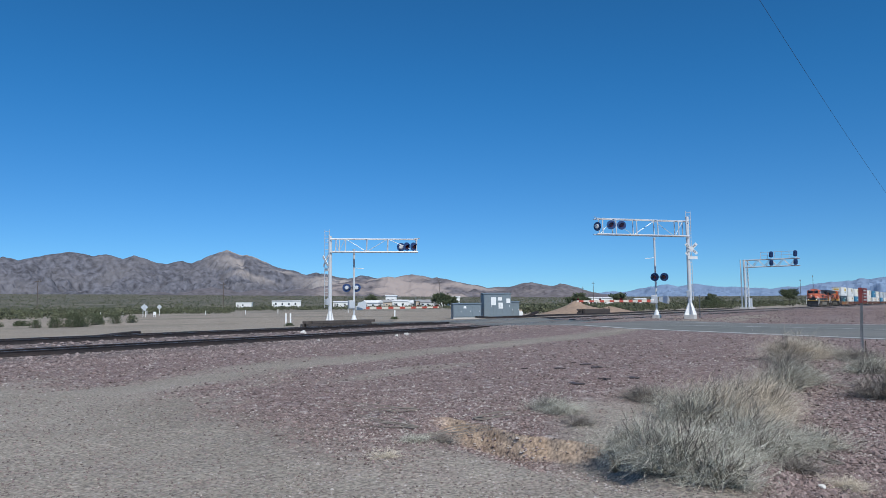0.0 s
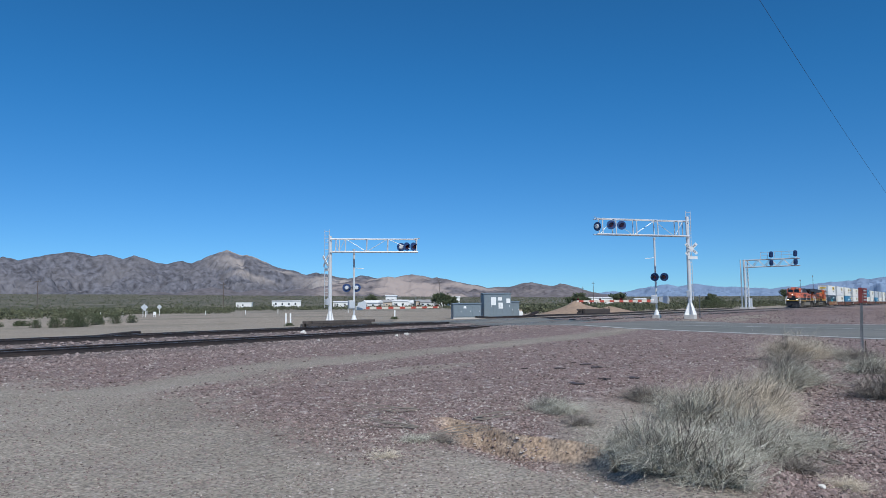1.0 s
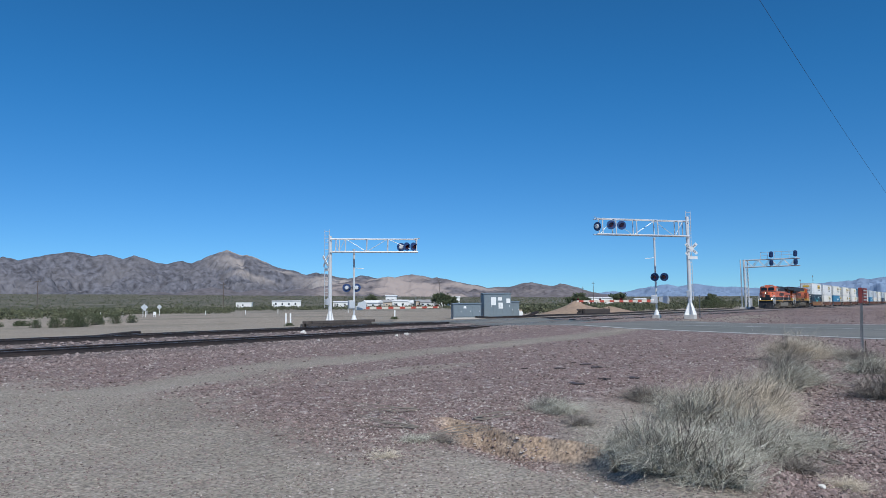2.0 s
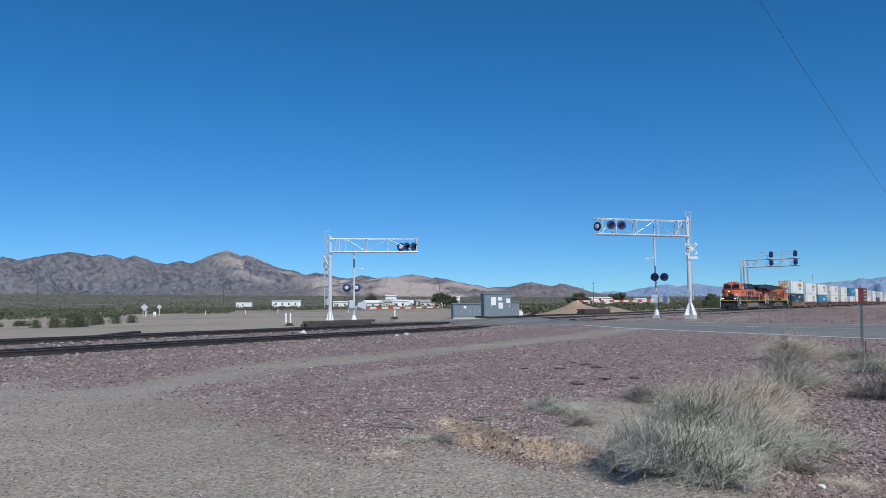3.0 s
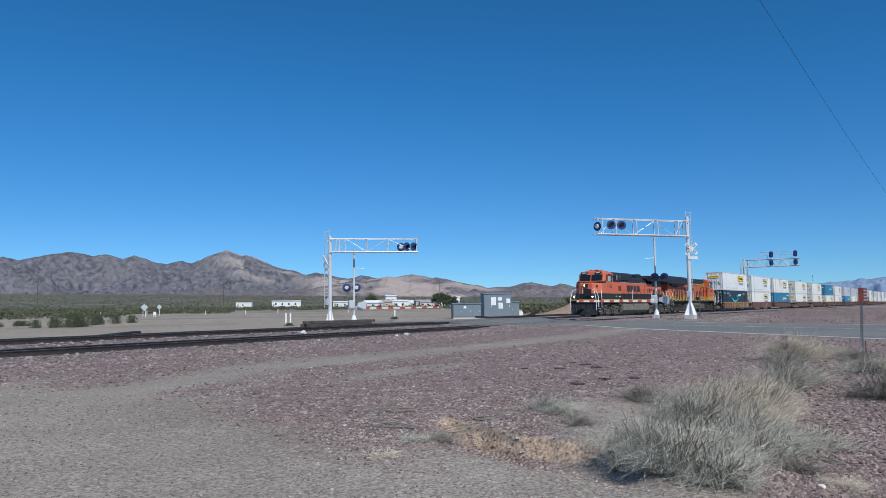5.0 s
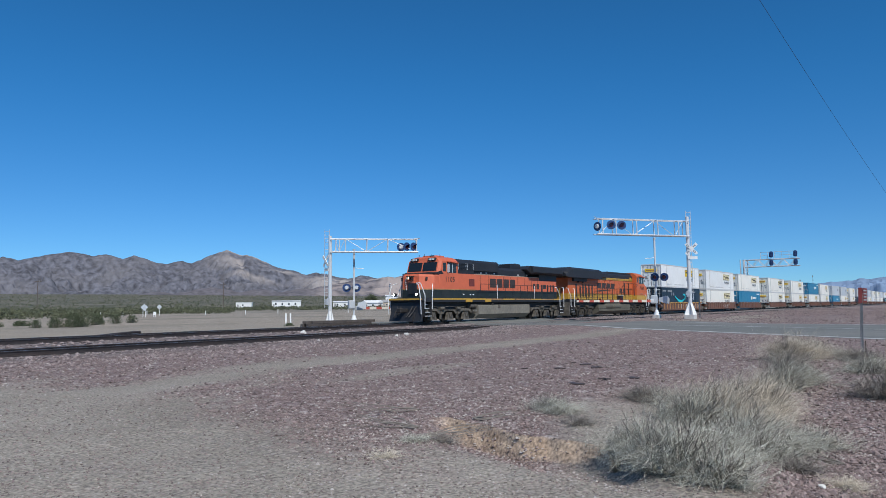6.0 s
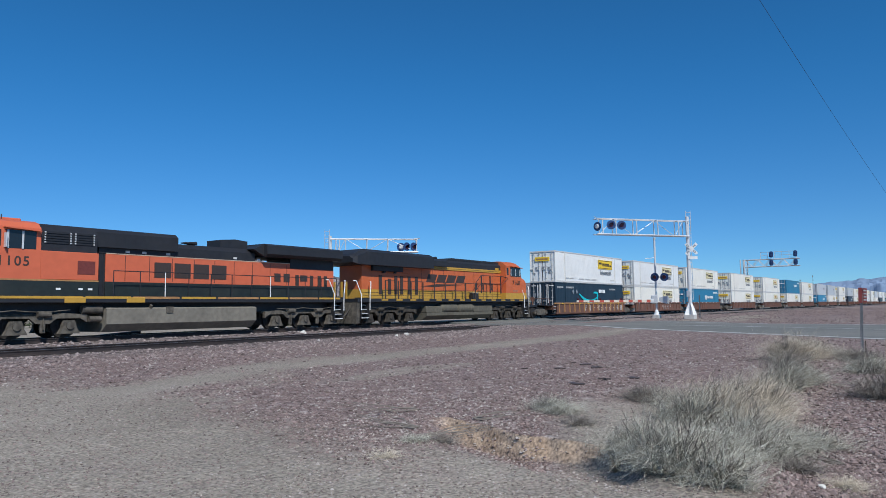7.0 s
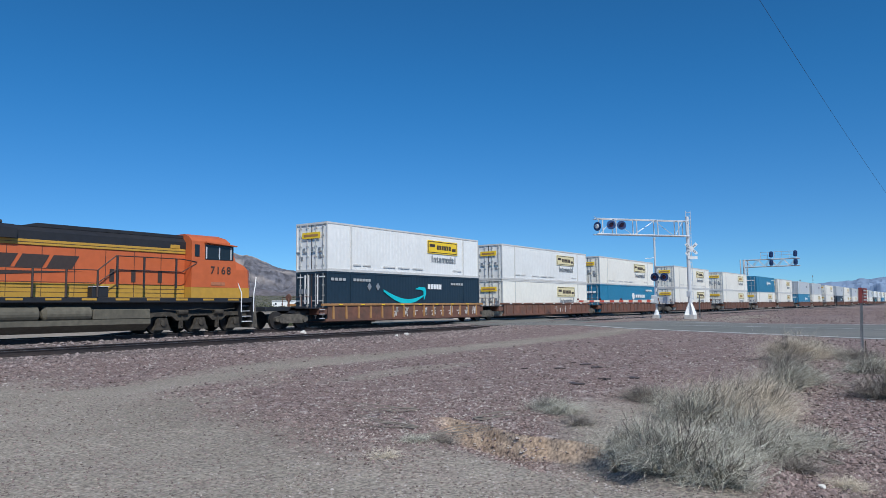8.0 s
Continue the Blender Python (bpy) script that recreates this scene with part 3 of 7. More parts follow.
def hill_rock(m, pale):
    """Mixes bare pale rock into a hill's material where the hillside is bare."""
    n, l = m.node_tree.nodes, m.node_tree.links
    b = n["Principled BSDF"]
    b.inputs["Specular IOR Level"].default_value = 0.1
    src = b.inputs["Base Color"].links[0].from_socket
    tc = n.new("ShaderNodeTexCoord")
    crag = n.new("ShaderNodeTexNoise")
    crag.noise_type = "RIDGED_MULTIFRACTAL"
    crag.inputs["Scale"].default_value, crag.inputs["Detail"].default_value = 0.03, 8
    l.new(tc.outputs["Object"], crag.inputs["Vector"])
    relief = n.new("ShaderNodeBump")
    relief.inputs["Strength"].default_value, relief.inputs["Distance"].default_value = 0.12, 8.0
    l.new(crag.outputs[0], relief.inputs["Height"])
    l.new(relief.outputs[0], b.inputs["Normal"])
    at = n.new("ShaderNodeAttribute")
    at.attribute_name = "bare"
    mix = n.new("ShaderNodeMix")
    mix.data_type = "RGBA"
    l.new(at.outputs["Fac"], mix.inputs[0])
    l.new(src, mix.inputs[6])
    mix.inputs[7].default_value = (*pale, 1)
    l.new(mix.outputs[2], b.inputs["Base Color"])
    return m


# brownish rock, its base colour shifted to grey-purple to carry the air's haze
M_HILL = material("mountain_rock_haze_tint", (0.128, 0.126, 0.143), 0.95, grain=0.5, scale=0.045, stain=0.6, stain_scale=0.006, stain_col=(0.19, 0.176, 0.178), bump=0)
hill_rock(M_HILL, (0.40, 0.35, 0.315))
M_HILL2 = material("tan_hill_rock", (0.145, 0.132, 0.14), 0.95, grain=0.42, scale=0.05, stain=0.4, stain_scale=0.006, stain_col=(0.22, 0.19, 0.18), bump=0)
hill_rock(M_HILL2, (0.34, 0.285, 0.26))
# distance haze is painted into the base colour as pale blue
M_HILL3 = material("far_rock_haze_blue", (0.20, 0.27, 0.385), 0.95, grain=0.08, scale=0.01, stain=0.2, stain_scale=0.004, bump=0)
hills()
# ---------------------------------------------------------------- the train
def bars(parent, name, mat, x0, x1, z0, z1, y, n, lean=0.0, label="", gap=0.22, depth=0.012):
    """A row of n plain bars on a side that faces -y (y < 0) or +y, for a name or writing that is not spelled out."""
    w = (x1 - x0) / n
    s = -1 if y < 0 else 1
    a, b = 0.0, (1 - gap) * w
    me = MB().prism([(a, z0), (b, z0), (b + lean, z1), (a + lean, z1)], y, y + s * depth).mesh(name, mat)
    for i in range(n):
        part(name, me, None, parent, label, at=pose(x0 + i * w, 0, 0))


GLYPHS = {}


def lettering(parent, name, text, size, mat, x, z, y, label="", bold=0.006, pitch=0.60):
    """Written characters standing on a side, readable from outside it, each a part of its own."""
    for i, ch in enumerate(text):
        key = (ch, size, bold, mat.name)
        if key not in GLYPHS:
            cu = bpy.data.curves.new(name, "FONT")
            cu.body, cu.size, cu.extrude, cu.align_x, cu.align_y = ch, size, 0.004, "CENTER", "CENTER"
            cu.offset = bold
            tmp = new(name + "_curve", cu)
            GLYPHS[key] = bpy.data.meshes.new_from_object(tmp.evaluated_get(bpy.context.evaluated_depsgraph_get()))
            bpy.data.objects.remove(tmp)
            bpy.data.curves.remove(cu)
            GLYPHS[key].materials.clear()
            GLYPHS[key].materials.append(mat)
        ob = new(name, GLYPHS[key])
        ob.parent = parent
        off = (i - (len(text) - 1) / 2) * pitch * size * (1 if y < 0 else -1)
        ob.matrix_basis = pose(x + off, y, z, 90, 0, 0 if y < 0 else 180)
        tagged(ob, label)


def wheel_mesh(r):
    mb = MB()
    mb.tube((0, -0.07, 0), (0, 0.07, 0), r, n=28)
    mb.tube((0, -0.105, 0), (0, -0.07, 0), r * 0.45, r * 0.6, n=16)
    mb.tube((0, 0.07, 0), (0, 0.10, 0), r + 0.025, n=28)
    return mb.mesh("wheel", M["wheel"])


W_BIG = wheel_mesh(0.53)
W_SMALL = wheel_mesh(0.46)


def loco_truck(parent, axles, steel="truck"):
    """Three-axle truck with cast side frames, journal boxes, springs and brake gear."""
    a, b = axles[0], axles[-1]
    fr = MB()
    for s in (-1, 1):
        y0, y1 = s * 1.02, s * 1.22
        lo, hi = min(y0, y1), max(y0, y1)
        fr.prism([(a - 0.75, 0.62), (a - 0.45, 0.80), (a + 0.5, 0.80), (a + 0.75, 0.60), (a + 1.3, 0.60), (a + 1.55, 0.82), (b - 1.55, 0.82),
                  (b - 1.3, 0.60), (b - 0.75, 0.60), (b - 0.5, 0.80), (b + 0.45, 0.80), (b + 0.75, 0.62), (b + 0.75, 0.95), (b - 0.3, 1.02),
                  (b - 0.8, 0.90), (a + 0.8, 0.90), (a + 0.3, 1.02), (a - 0.75, 0.95)], lo, hi)
        fr.box(a - 0.85, b + 0.85, s * 0.9 - 0.1, s * 0.9 + 0.1, 0.86, 1.0, c=0.02)
    truck = part("truck", fr, M[steel], parent, "dusty cast steel truck frame")
    for x in axles:
        for s in (-1, 1):
            part("wheel", W_BIG, None, truck, at=pose(x, s * 0.72, 0.53, 0, 0, 0 if s < 0 else 180))
            jb = MB().prism([(-0.42, 0.20), (0.42, 0.20), (0.30, 0.42), (0.2, 0.74), (-0.2, 0.74), (-0.30, 0.42)], s * 1.06, s * 1.30)
            jb.tube((0, s * 1.28, 0.52), (0, s * 1.36, 0.52), 0.15, n=14)
            part("journal_box", jb, M[steel], truck, at=pose(x, 0, -0.02))
    for x in axles:
        ax = MB()
        ax.tube((x, -0.7, 0.53), (x, 0.7, 0.53), 0.1)
        ax.box(x - 0.45, x + 0.45, -0.5, 0.5, 0.25, 0.9, c=0.05)
        part("traction_motor", ax, M[steel], truck)
    for s in (-1, 1):
        for x0, x1 in zip(axles, axles[1:]):
            mid = (x0 + x1) / 2
            br = MB()
            br.tube((mid - 0.25, s * 1.27, 0.98), (mid + 0.25, s * 1.27, 0.98), 0.12, n=12)
            br.tube((mid, s * 1.25, 0.9), (mid, s * 1.25, 0.35), 0.03)
            br.path([(x0, s * 1.28, 1.12), (mid, s * 1.3, 1.05), (x1, s * 1.28, 1.15)], 0.022, n=5)
            br.box(mid - 0.1, mid + 0.1, s * 1.16 - 0.06, s * 1.16 + 0.06, 0.22, 0.62, c=0.02)
            part("brake_gear", br, M[steel], truck)
    return truck


def stair(parent, x0, x1, s, mirror=False):
    """Corner steps with side plates and two light handrails; s: side, -1 towards -y."""
    st = MB()
    y_out = s * 1.5
    st.box(x0 - 0.04, x0, min(s * 0.95, y_out), max(s * 0.95, y_out), 0.42, 1.72)
    st.box(x1, x1 + 0.04, min(s * 0.95, y_out), max(s * 0.95, y_out), 0.42, 1.72)
    st.box(x0, x1, min(s * 0.93, s * 0.97), max(s * 0.93, s * 0.97), 0.42, 1.72)
    steps = part("steps", st, M["black"], parent)
    for i in range(5):
        z = 0.46 + i * 0.26
        out = s * (1.5 - 0.09 * i)
        tr = MB().box(x0, x1, min(s * 0.97, out), max(s * 0.97, out), z, z + 0.035)
        part("tread", tr, M["white"] if i < 1 else M["alu"], steps, "white-edged step tread")
    for x, d in ((x0 - 0.06, -0.12), (x1 + 0.06, 0.12)):
        hr = MB().path([(x, s * 1.52, 0.95), (x, s * 1.53, 1.9), (x + d * 1.3, s * 1.45, 2.35), (x + d * 2.2, s * 1.36, 2.72), (x + d * 3.0, s * 1.2, 2.74)], 0.028)
        part("handrail", hr, M["white"], parent, "white painted grab rail")


def walk_rail(parent, x0, x1, s, n, zt=2.80, mat="black", post_w=0.022):
    top = MB().path([(x0, s * 1.48, zt), (x1, s * 1.48, zt)], 0.022)
    top.path([(x0, s * 1.48, (zt + 1.72) / 2), (x1, s * 1.48, (zt + 1.72) / 2)], 0.014)
    part("walkway_rail", top, M[mat], parent)
    for i in range(n):
        x = x0 + (x1 - x0) * i / (n - 1)
        part("rail_post", MB().tube((x, s * 1.48, 1.66), (x, s * 1.48, zt), post_w), M["white"] if mat == "black" and i % 5 == 2 else M[mat], parent)


def coupler(parent, x, d):
    cp = MB().box(min(x, x + d * 0.9), max(x, x + d * 0.9), -0.11, 0.11, 0.74, 1.0, c=0.03)
    cp.box(min(x + d * 0.6, x + d * 0.95), max(x + d * 0.6, x + d * 0.95), -0.2, 0.2, 0.70, 1.04, c=0.05)
    for y in (-0.5, 0.5, -0.8, 0.8):
        cp.path([(x, y, 1.15), (x + d * 0.35, y * 0.95, 0.7), (x + d * 0.62, y * 0.8, 0.42)], 0.035)
    part("coupler", cp, M["wheel"], parent, "dark steel coupler with air hoses")


def louvres(parent, name, x0, x1, z0, z1, s, y, n, mat):
    mb = MB()
    for i in range(n):
        z = z0 + (z1 - z0) * (i + 0.5) / n
        mb.box(x0, x1, min(s * y, s * (y + 0.035)), max(s * y, s * (y + 0.035)), z - (z1 - z0) * 0.3 / n, z + (z1 - z0) * 0.3 / n)
    part(name, mb, M[mat], parent)


def locomotive_1():
    """The leading locomotive; x = 0 is its front, it runs towards -x."""
    lo = thing("locomotive", "orange and dark green diesel locomotive leading the train", "locomotive")
    # frame and deck
    fr = MB().box(0.35, 21.5, -1.50, 1.50, 1.42, 1.64, c=0.03)
    fr.box(1.0, 20.8, -0.9, 0.9, 0.95, 1.42)
    part("underframe", fr, M["black"], lo)
    for s in (-1, 1):
        x = 1.2
        for w, m_ in ((5.0, "yellow"), (2.1, "yellow"), (2.4, "wellyel"), (2.0, "yellow"), (2.6, "wellyel"), (2.0, "yellow"), (2.2, "wellyel"), (1.8, "yellow")):
            part("sill_stripe", MB().box(x, x + w - 0.12, s * 1.505 - 0.012, s * 1.505 + 0.012, 1.60, 1.70), M[m_], lo, "worn yellow sill stripe")
            x += w
        for x in (5.35, 8.0):
            part("jacking_pad", MB().box(x, x + 0.85, s * 1.5 - 0.05, s * 1.5 + 0.05, 1.42, 1.66, c=0.02), M["yellow"], lo)
    # pilot with plough
    pl = MB().prism([(0.0, 0.12), (0.25, 0.12), (0.42, 0.75), (0.42, 1.42), (0.32, 1.42), (0.22, 0.72)], -1.36, 1.36)
    pl.prism([(-0.22, 0.12), (0.02, 0.12), (0.24, 0.74), (0.16, 0.76)], -0.8, 0.8)
    part("plough", pl, M["black"], lo, "dark scuffed steel snow plough")
    coupler(lo, 0.30, -1)
    coupler(lo, 21.4, 1)
    fpl = MB().box(0.1, 1.25, -1.46, 1.46, 1.52, 1.70, c=0.02)
    part("front_platform", fpl, M["black"], lo)
    part("front_stripe", MB().box(0.08, 0.10, -1.46, 1.46, 1.58, 1.69), M["yellow"], lo)
    stair(lo, 0.42, 1.12, -1)
    stair(lo, 0.42, 1.12, 1)
    stair(lo, 20.75, 21.42, -1)
    stair(lo, 20.75, 21.42, 1)
    for s in (-1, 1):
        hr = MB().path([(0.06, s * 1.42, 0.6), (0.0, s * 1.42, 1.7), (0.1, s * 1.2, 2.6), (0.3, s * 0.85, 2.75)], 0.028)
        part("handrail", hr, M["white"], lo, "white painted grab rail")
    # nose: wide, with chamfered cheeks and a black sloping top
    def ring(z, xf, xb, wf, wb):
        return [(xf, -wf, z), (xf, wf, z), (xf + 0.75, wb, z), (xb, wb, z), (xb, -wb, z), (xf + 0.75, -wb, z)]
    part("nose_skirt", MB().loft([ring(1.64, 0.72, 2.6, 0.72, 1.48), ring(2.30, 0.72, 2.6, 0.72, 1.48)]), M["darkgreen"], lo)
    part("nose_band", MB().loft([ring(2.30, 0.72, 2.6, 0.725, 1.485), ring(2.36, 0.72, 2.6, 0.725, 1.485)]), M["wellyel"], lo)
    part("nose", MB().loft([ring(2.36, 0.74, 2.6, 0.72, 1.48), ring(3.25, 0.80, 2.6, 0.70, 1.46), ring(3.40, 0.90, 2.6, 0.62, 1.42)]), M["orange"], lo, "faded orange nose with chamfered cheeks")
    part("nose_top", MB().add([(0.9, -0.62, 3.405), (0.9, 0.62, 3.405), (1.55, 1.5, 3.405), (1.55, -1.5, 3.405), (2.35, 1.5, 3.66), (2.35, -1.5, 3.66), (2.6, 1.5, 3.405), (2.6, -1.5, 3.405)],
                              [(0, 1, 2, 3), (3, 2, 4, 5), (2, 6, 4), (3, 5, 7), (0, 3, 7, 6, 2, 1), (4, 6, 7, 5)]), M["black"], lo, "black anti-glare nose top")
    part("nose_door", MB().box(0.70, 0.75, -0.35, 0.05, 2.4, 3.2, c=0.02), M["orange"], lo)
    part("nose_grab", MB().path([(0.68, 0.35, 2.3), (0.62, 0.35, 3.0), (0.7, 0.35, 3.1)], 0.02), M["white"], lo)
    # lamps
    hl = part("headlight", MB().box(0.56, 0.80, -0.28, -0.24, 2.98, 3.26).box(0.56, 0.80, 0.24, 0.28, 2.98, 3.26).box(0.56, 0.80, -0.24, 0.24, 3.22, 3.26).box(0.56, 0.80, -0.24, 0.24, 2.98, 3.02).box(0.56, 0.80, -0.02, 0.02, 3.02, 3.22), M["black"], lo, "deep black headlight housing")
    for y in (-0.13, 0.13):
        part("lens", MB().tube((0.72, y, 3.12), (0.76, y, 3.12), 0.085, n=14), M["lampglow"], hl, "lit headlight lens")
    for s in (-1, 1):
        dl = part("ditch_light", MB().tube((0.10, s * 1.0, 1.95), (0.30, s * 1.0, 1.95), 0.13, n=14), M["black"], lo)
        part("lens", MB().tube((0.075, s * 1.0, 1.95), (0.098, s * 1.0, 1.95), 0.07, n=14), M["lampglow"], dl, "lit ditch light lens")
        part("sand_hatch", MB().box(1.05, 1.35, s * 1.08 - 0.05, s * 1.08 + 0.05, 2.92, 3.18, c=0.03), M["black"], lo)
    rd = MB().box(0.62, 0.70, -0.6, 0.15, 2.0, 2.75, c=0.01)
    part("hose_rack", rd, M["black"], lo)
    # cab
    def cabring(z, xf, w):
        return [(xf, -w * 0.90, z), (xf, w * 0.90, z), (xf + 0.22, w, z), (4.38, w, z), (4.38, -w, z), (xf + 0.22, -w, z)]
    part("cab", MB().loft([cabring(2.36, 1.95, 1.49), cabring(3.45, 1.95, 1.49), cabring(4.36, 2.25, 1.47), cabring(4.58, 2.32, 1.22), cabring(4.68, 2.5, 0.85)]), M["orange"], lo, "faded orange cab")
    part("cab_skirt", MB().box(2.4, 6.74, -1.49, 1.49, 1.64, 2.30), M["darkgreen"], lo)
    part("cab_band", MB().box(2.4, 6.74, -1.495, 1.495, 2.30, 2.36), M["wellyel"], lo)
    part("roof_unit", MB().box(2.9, 4.0, -0.6, 0.6, 4.66, 4.80, c=0.04), M["orange"], lo)
    for x, y in ((2.6, 0.2), (2.75, -0.3), (3.2, -0.75), (2.5, 0.6)):
        part("roof_aerial", MB().tube((x, y, 4.55), (x, y, 4.88), 0.02), M["black"], lo)
    part("roof_horn", MB().tube((2.5, -0.4, 4.72), (2.95, -0.4, 4.72), 0.04, 0.09), M["black"], lo)
    for y0, y1 in ((-1.24, -0.06), (0.06, 1.24)):
        ws = MB().prism([(1.99, 3.64), (2.06, 3.64), (2.26, 4.26), (2.19, 4.26)], y0, y1)
        part("windscreen", ws, M["glass"], lo, "dark cab windscreen")
    for s in (-1, 1):
        part("door_window", MB().box(2.55, 2.92, s * 1.49 - 0.012, s * 1.49 + 0.012, 3.60, 4.22, c=0.01), M["glass"], lo)
        sw = part("side_window", MB().box(3.1, 4.2, s * 1.488 - 0.012, s * 1.488 + 0.012, 3.52, 4.24, c=0.01), M["glass"], lo, "dark sliding cab side window")
        for x in (3.12, 3.66):
            part("window_post", MB().box(x, x + 0.07, s * 1.495 - 0.03, s * 1.495 + 0.03, 3.52, 4.22), M["alu"], sw)
        part("sun_visor", MB().prism([(3.0, 4.30), (4.32, 4.22), (4.32, 4.26), (3.0, 4.34)], s * 1.46, s * 1.66), M["orange"], lo)
        part("mirror", MB().box(3.02, 3.06, min(s * 1.5, s * 1.7), max(s * 1.5, s * 1.7), 3.55, 4.1), M["alu"], lo)
        lettering(lo, "cab_number", "1105", 0.52, M["ink"], 3.38, 3.03, s * 1.497, "dark painted cab number")
        nbx = part("number_board", MB().box(2.14, 2.42, min(s * 0.45, s * 1.1), max(s * 0.45, s * 1.1), 4.36, 4.58, c=0.02), M["black"], lo)
        for i in range(4):
            part("number_mark", MB().box(2.13, 2.142, s * 0.775 - 0.24 + i * 0.13, s * 0.775 - 0.16 + i * 0.13, 4.41, 4.53), M["white"], nbx)
    # equipment behind the cab
    part("equipment_cab", MB().box(4.38, 6.74, -1.47, 1.47, 2.36, 3.50, c=0.02), M["orange"], lo)
    part("equipment_top", MB().prism([(-1.36, 3.50), (1.36, 3.50), (1.36, 4.30), (1.05, 4.60), (-1.05, 4.60), (-1.36, 4.30)], 4.40, 6.7, "x"), M["black"], lo)
    for s in (-1, 1):
        louvres(lo, "louvre_bank", 4.62, 5.5, 3.8, 4.3, s, 1.36, 5, "black")
        louvres(lo, "louvre_bank", 5.8, 6.5, 3.8, 4.3, s, 1.36, 5, "black")
        for x in (4.54, 5.55, 5.74, 6.52):
            for i in range(5):
                part("louvre_clip", MB().box(x, x + 0.06, s * 1.40 - 0.01, s * 1.40 + 0.01, 3.83 + i * 0.1, 3.88 + i * 0.1), M["alu"], lo)
        part("air_intake", MB().box(5.85, 6.58, s * 1.475 - 0.01, s * 1.475 + 0.01, 2.60, 3.15), material("maroon_grille", (0.16, 0.035, 0.03), 0.8) if s < 0 else M["ink"], lo, "dark red air intake grille")
        for x in (5.0, 5.9, 6.3):
            part("stencil", MB().box(x, x + 0.18, s * 1.495 - 0.006, s * 1.495 + 0.006, 1.95, 2.03), M["white"], lo)
    # long hood
    part("hood_gap", MB().box(6.74, 7.32, -0.9, 0.9, 1.64, 3.8), M["black"], lo)
    part("hood_skirt", MB().box(7.32, 21.2, -0.955, 0.955, 1.64, 2.34, c=0.01), M["darkgreen"], lo)
    part("hood", MB().box(7.32, 17.8, -0.95, 0.95, 2.34, 3.58, c=0.01), M["orange"], lo, "faded orange long hood")
    part("hood_seam", MB().box(7.34, 17.78, -0.962, 0.962, 3.55, 3.585), M["wall_t"], lo, "pale weathered seam along the hood")
    part("hood_tail", MB().box(17.8, 21.2, -0.95, 0.95, 2.34, 3.30, c=0.01), M["orange"], lo)
    part("hood_top", MB().prism([(-0.95, 3.58), (0.95, 3.58), (0.95, 4.0), (0.7, 4.22), (-0.7, 4.22), (-0.95, 4.0)], 7.0, 15.4, "x"), M["black"], lo, "black long hood roof")
    part("dynamic_brake", MB().prism([(-1.12, 3.82), (1.12, 3.82), (1.12, 4.45), (0.9, 4.62), (-0.9, 4.62), (-1.12, 4.45)], 6.72, 10.72, "x"), M["black"], lo)
    part("exhaust_hood", MB().prism([(13.5, 4.2), (15.2, 4.2), (15.2, 4.64), (14.4, 4.70), (13.5, 4.62)], -0.55, 0.55), M["black"], lo)
    part("radiator", MB().prism([(-1.55, 3.98), (-1.40, 3.84), (1.40, 3.84), (1.55, 3.98), (1.55, 4.42), (1.3, 4.52), (-1.3, 4.52), (-1.55, 4.42)], 15.7, 21.35, "x"), M["black"], lo, "black overhanging radiator housing")
    part("radiator_nose", MB().prism([(15.0, 4.20), (15.72, 3.86), (15.72, 4.50)], -1.3, 1.3), M["black"], lo)
    part("radiator_screen", MB().box(17.8, 21.15, -0.98, 0.98, 3.30, 3.85), M["black"], lo)
    hn = MB()
    for y in (-0.25, -0.12, 0.0):
        hn.tube((11.6, y, 4.36), (12.3, y, 4.36), 0.03, 0.09)
    hn.tube((12.0, -0.12, 4.2), (12.0, -0.12, 4.36), 0.04)
    part("air_horn", hn, M["black"], lo)
    for s in (-1, 1):
        bars(lo, "railway_name", M["ink"], 9.62, 13.75, 2.58, 3.28, s * 0.955, 4, label="four dark blocks of the railway's name", gap=0.16)
        for x in np.arange(8.2, 17.6, 1.17):
            part("door_seam", MB().box(float(x), float(x) + 0.02, s * 0.955 - 0.008, s * 0.955 + 0.008, 2.4, 3.5), M["ink"], lo)
        for x in (16.7, 17.35):
            part("louvre_door", MB().box(x, x + 0.42, s * 0.955 - 0.015, s * 0.955 + 0.015, 2.55, 3.0), M["ink"], lo)
        for x in (18.2, 19.3, 19.9, 20.4):
            part("louvre_door", MB().box(x, x + 0.25, s * 0.955 - 0.015, s * 0.955 + 0.015, 2.35, 2.95), M["ink"], lo)
        for x in (8.2, 9.0, 10.2, 14.0, 15.5):
            part("vent_plate", MB().box(x, x + 0.2, s * 0.96 - 0.012, s * 0.96 + 0.012, 3.64, 3.74), M["alu"], lo)
        part("builder_patch", MB().box(18.55, 19.1, s * 0.96 - 0.008, s * 0.96 + 0.008, 2.6, 2.95), M["ink"], lo)
        walk_rail(lo, 7.4, 20.9, s, 12)
    lad = MB()
    for y in (-0.9, 0.9):
        lad.path([(7.25, y, 1.7), (7.25, y, 3.9)], 0.025)
        lad.path([(6.85, y, 1.7), (6.85, y, 3.9)], 0.025)
    part("hood_ladder", lad, M["black"], lo)
    # tank, trucks
    part("fuel_tank", MB().prism([(-1.02, 0.18), (1.02, 0.18), (1.45, 0.52), (1.45, 1.16), (1.35, 1.22), (-1.35, 1.22), (-1.45, 1.16), (-1.45, 0.52)], 7.15, 15.1, "x"), M["tank"], lo, "dusty grey fuel tank")
    fl = MB()
    for s in (-1, 1):
        fl.tube((9.2, s * 1.4, 1.2), (9.2, s * 1.47, 1.32), 0.07)
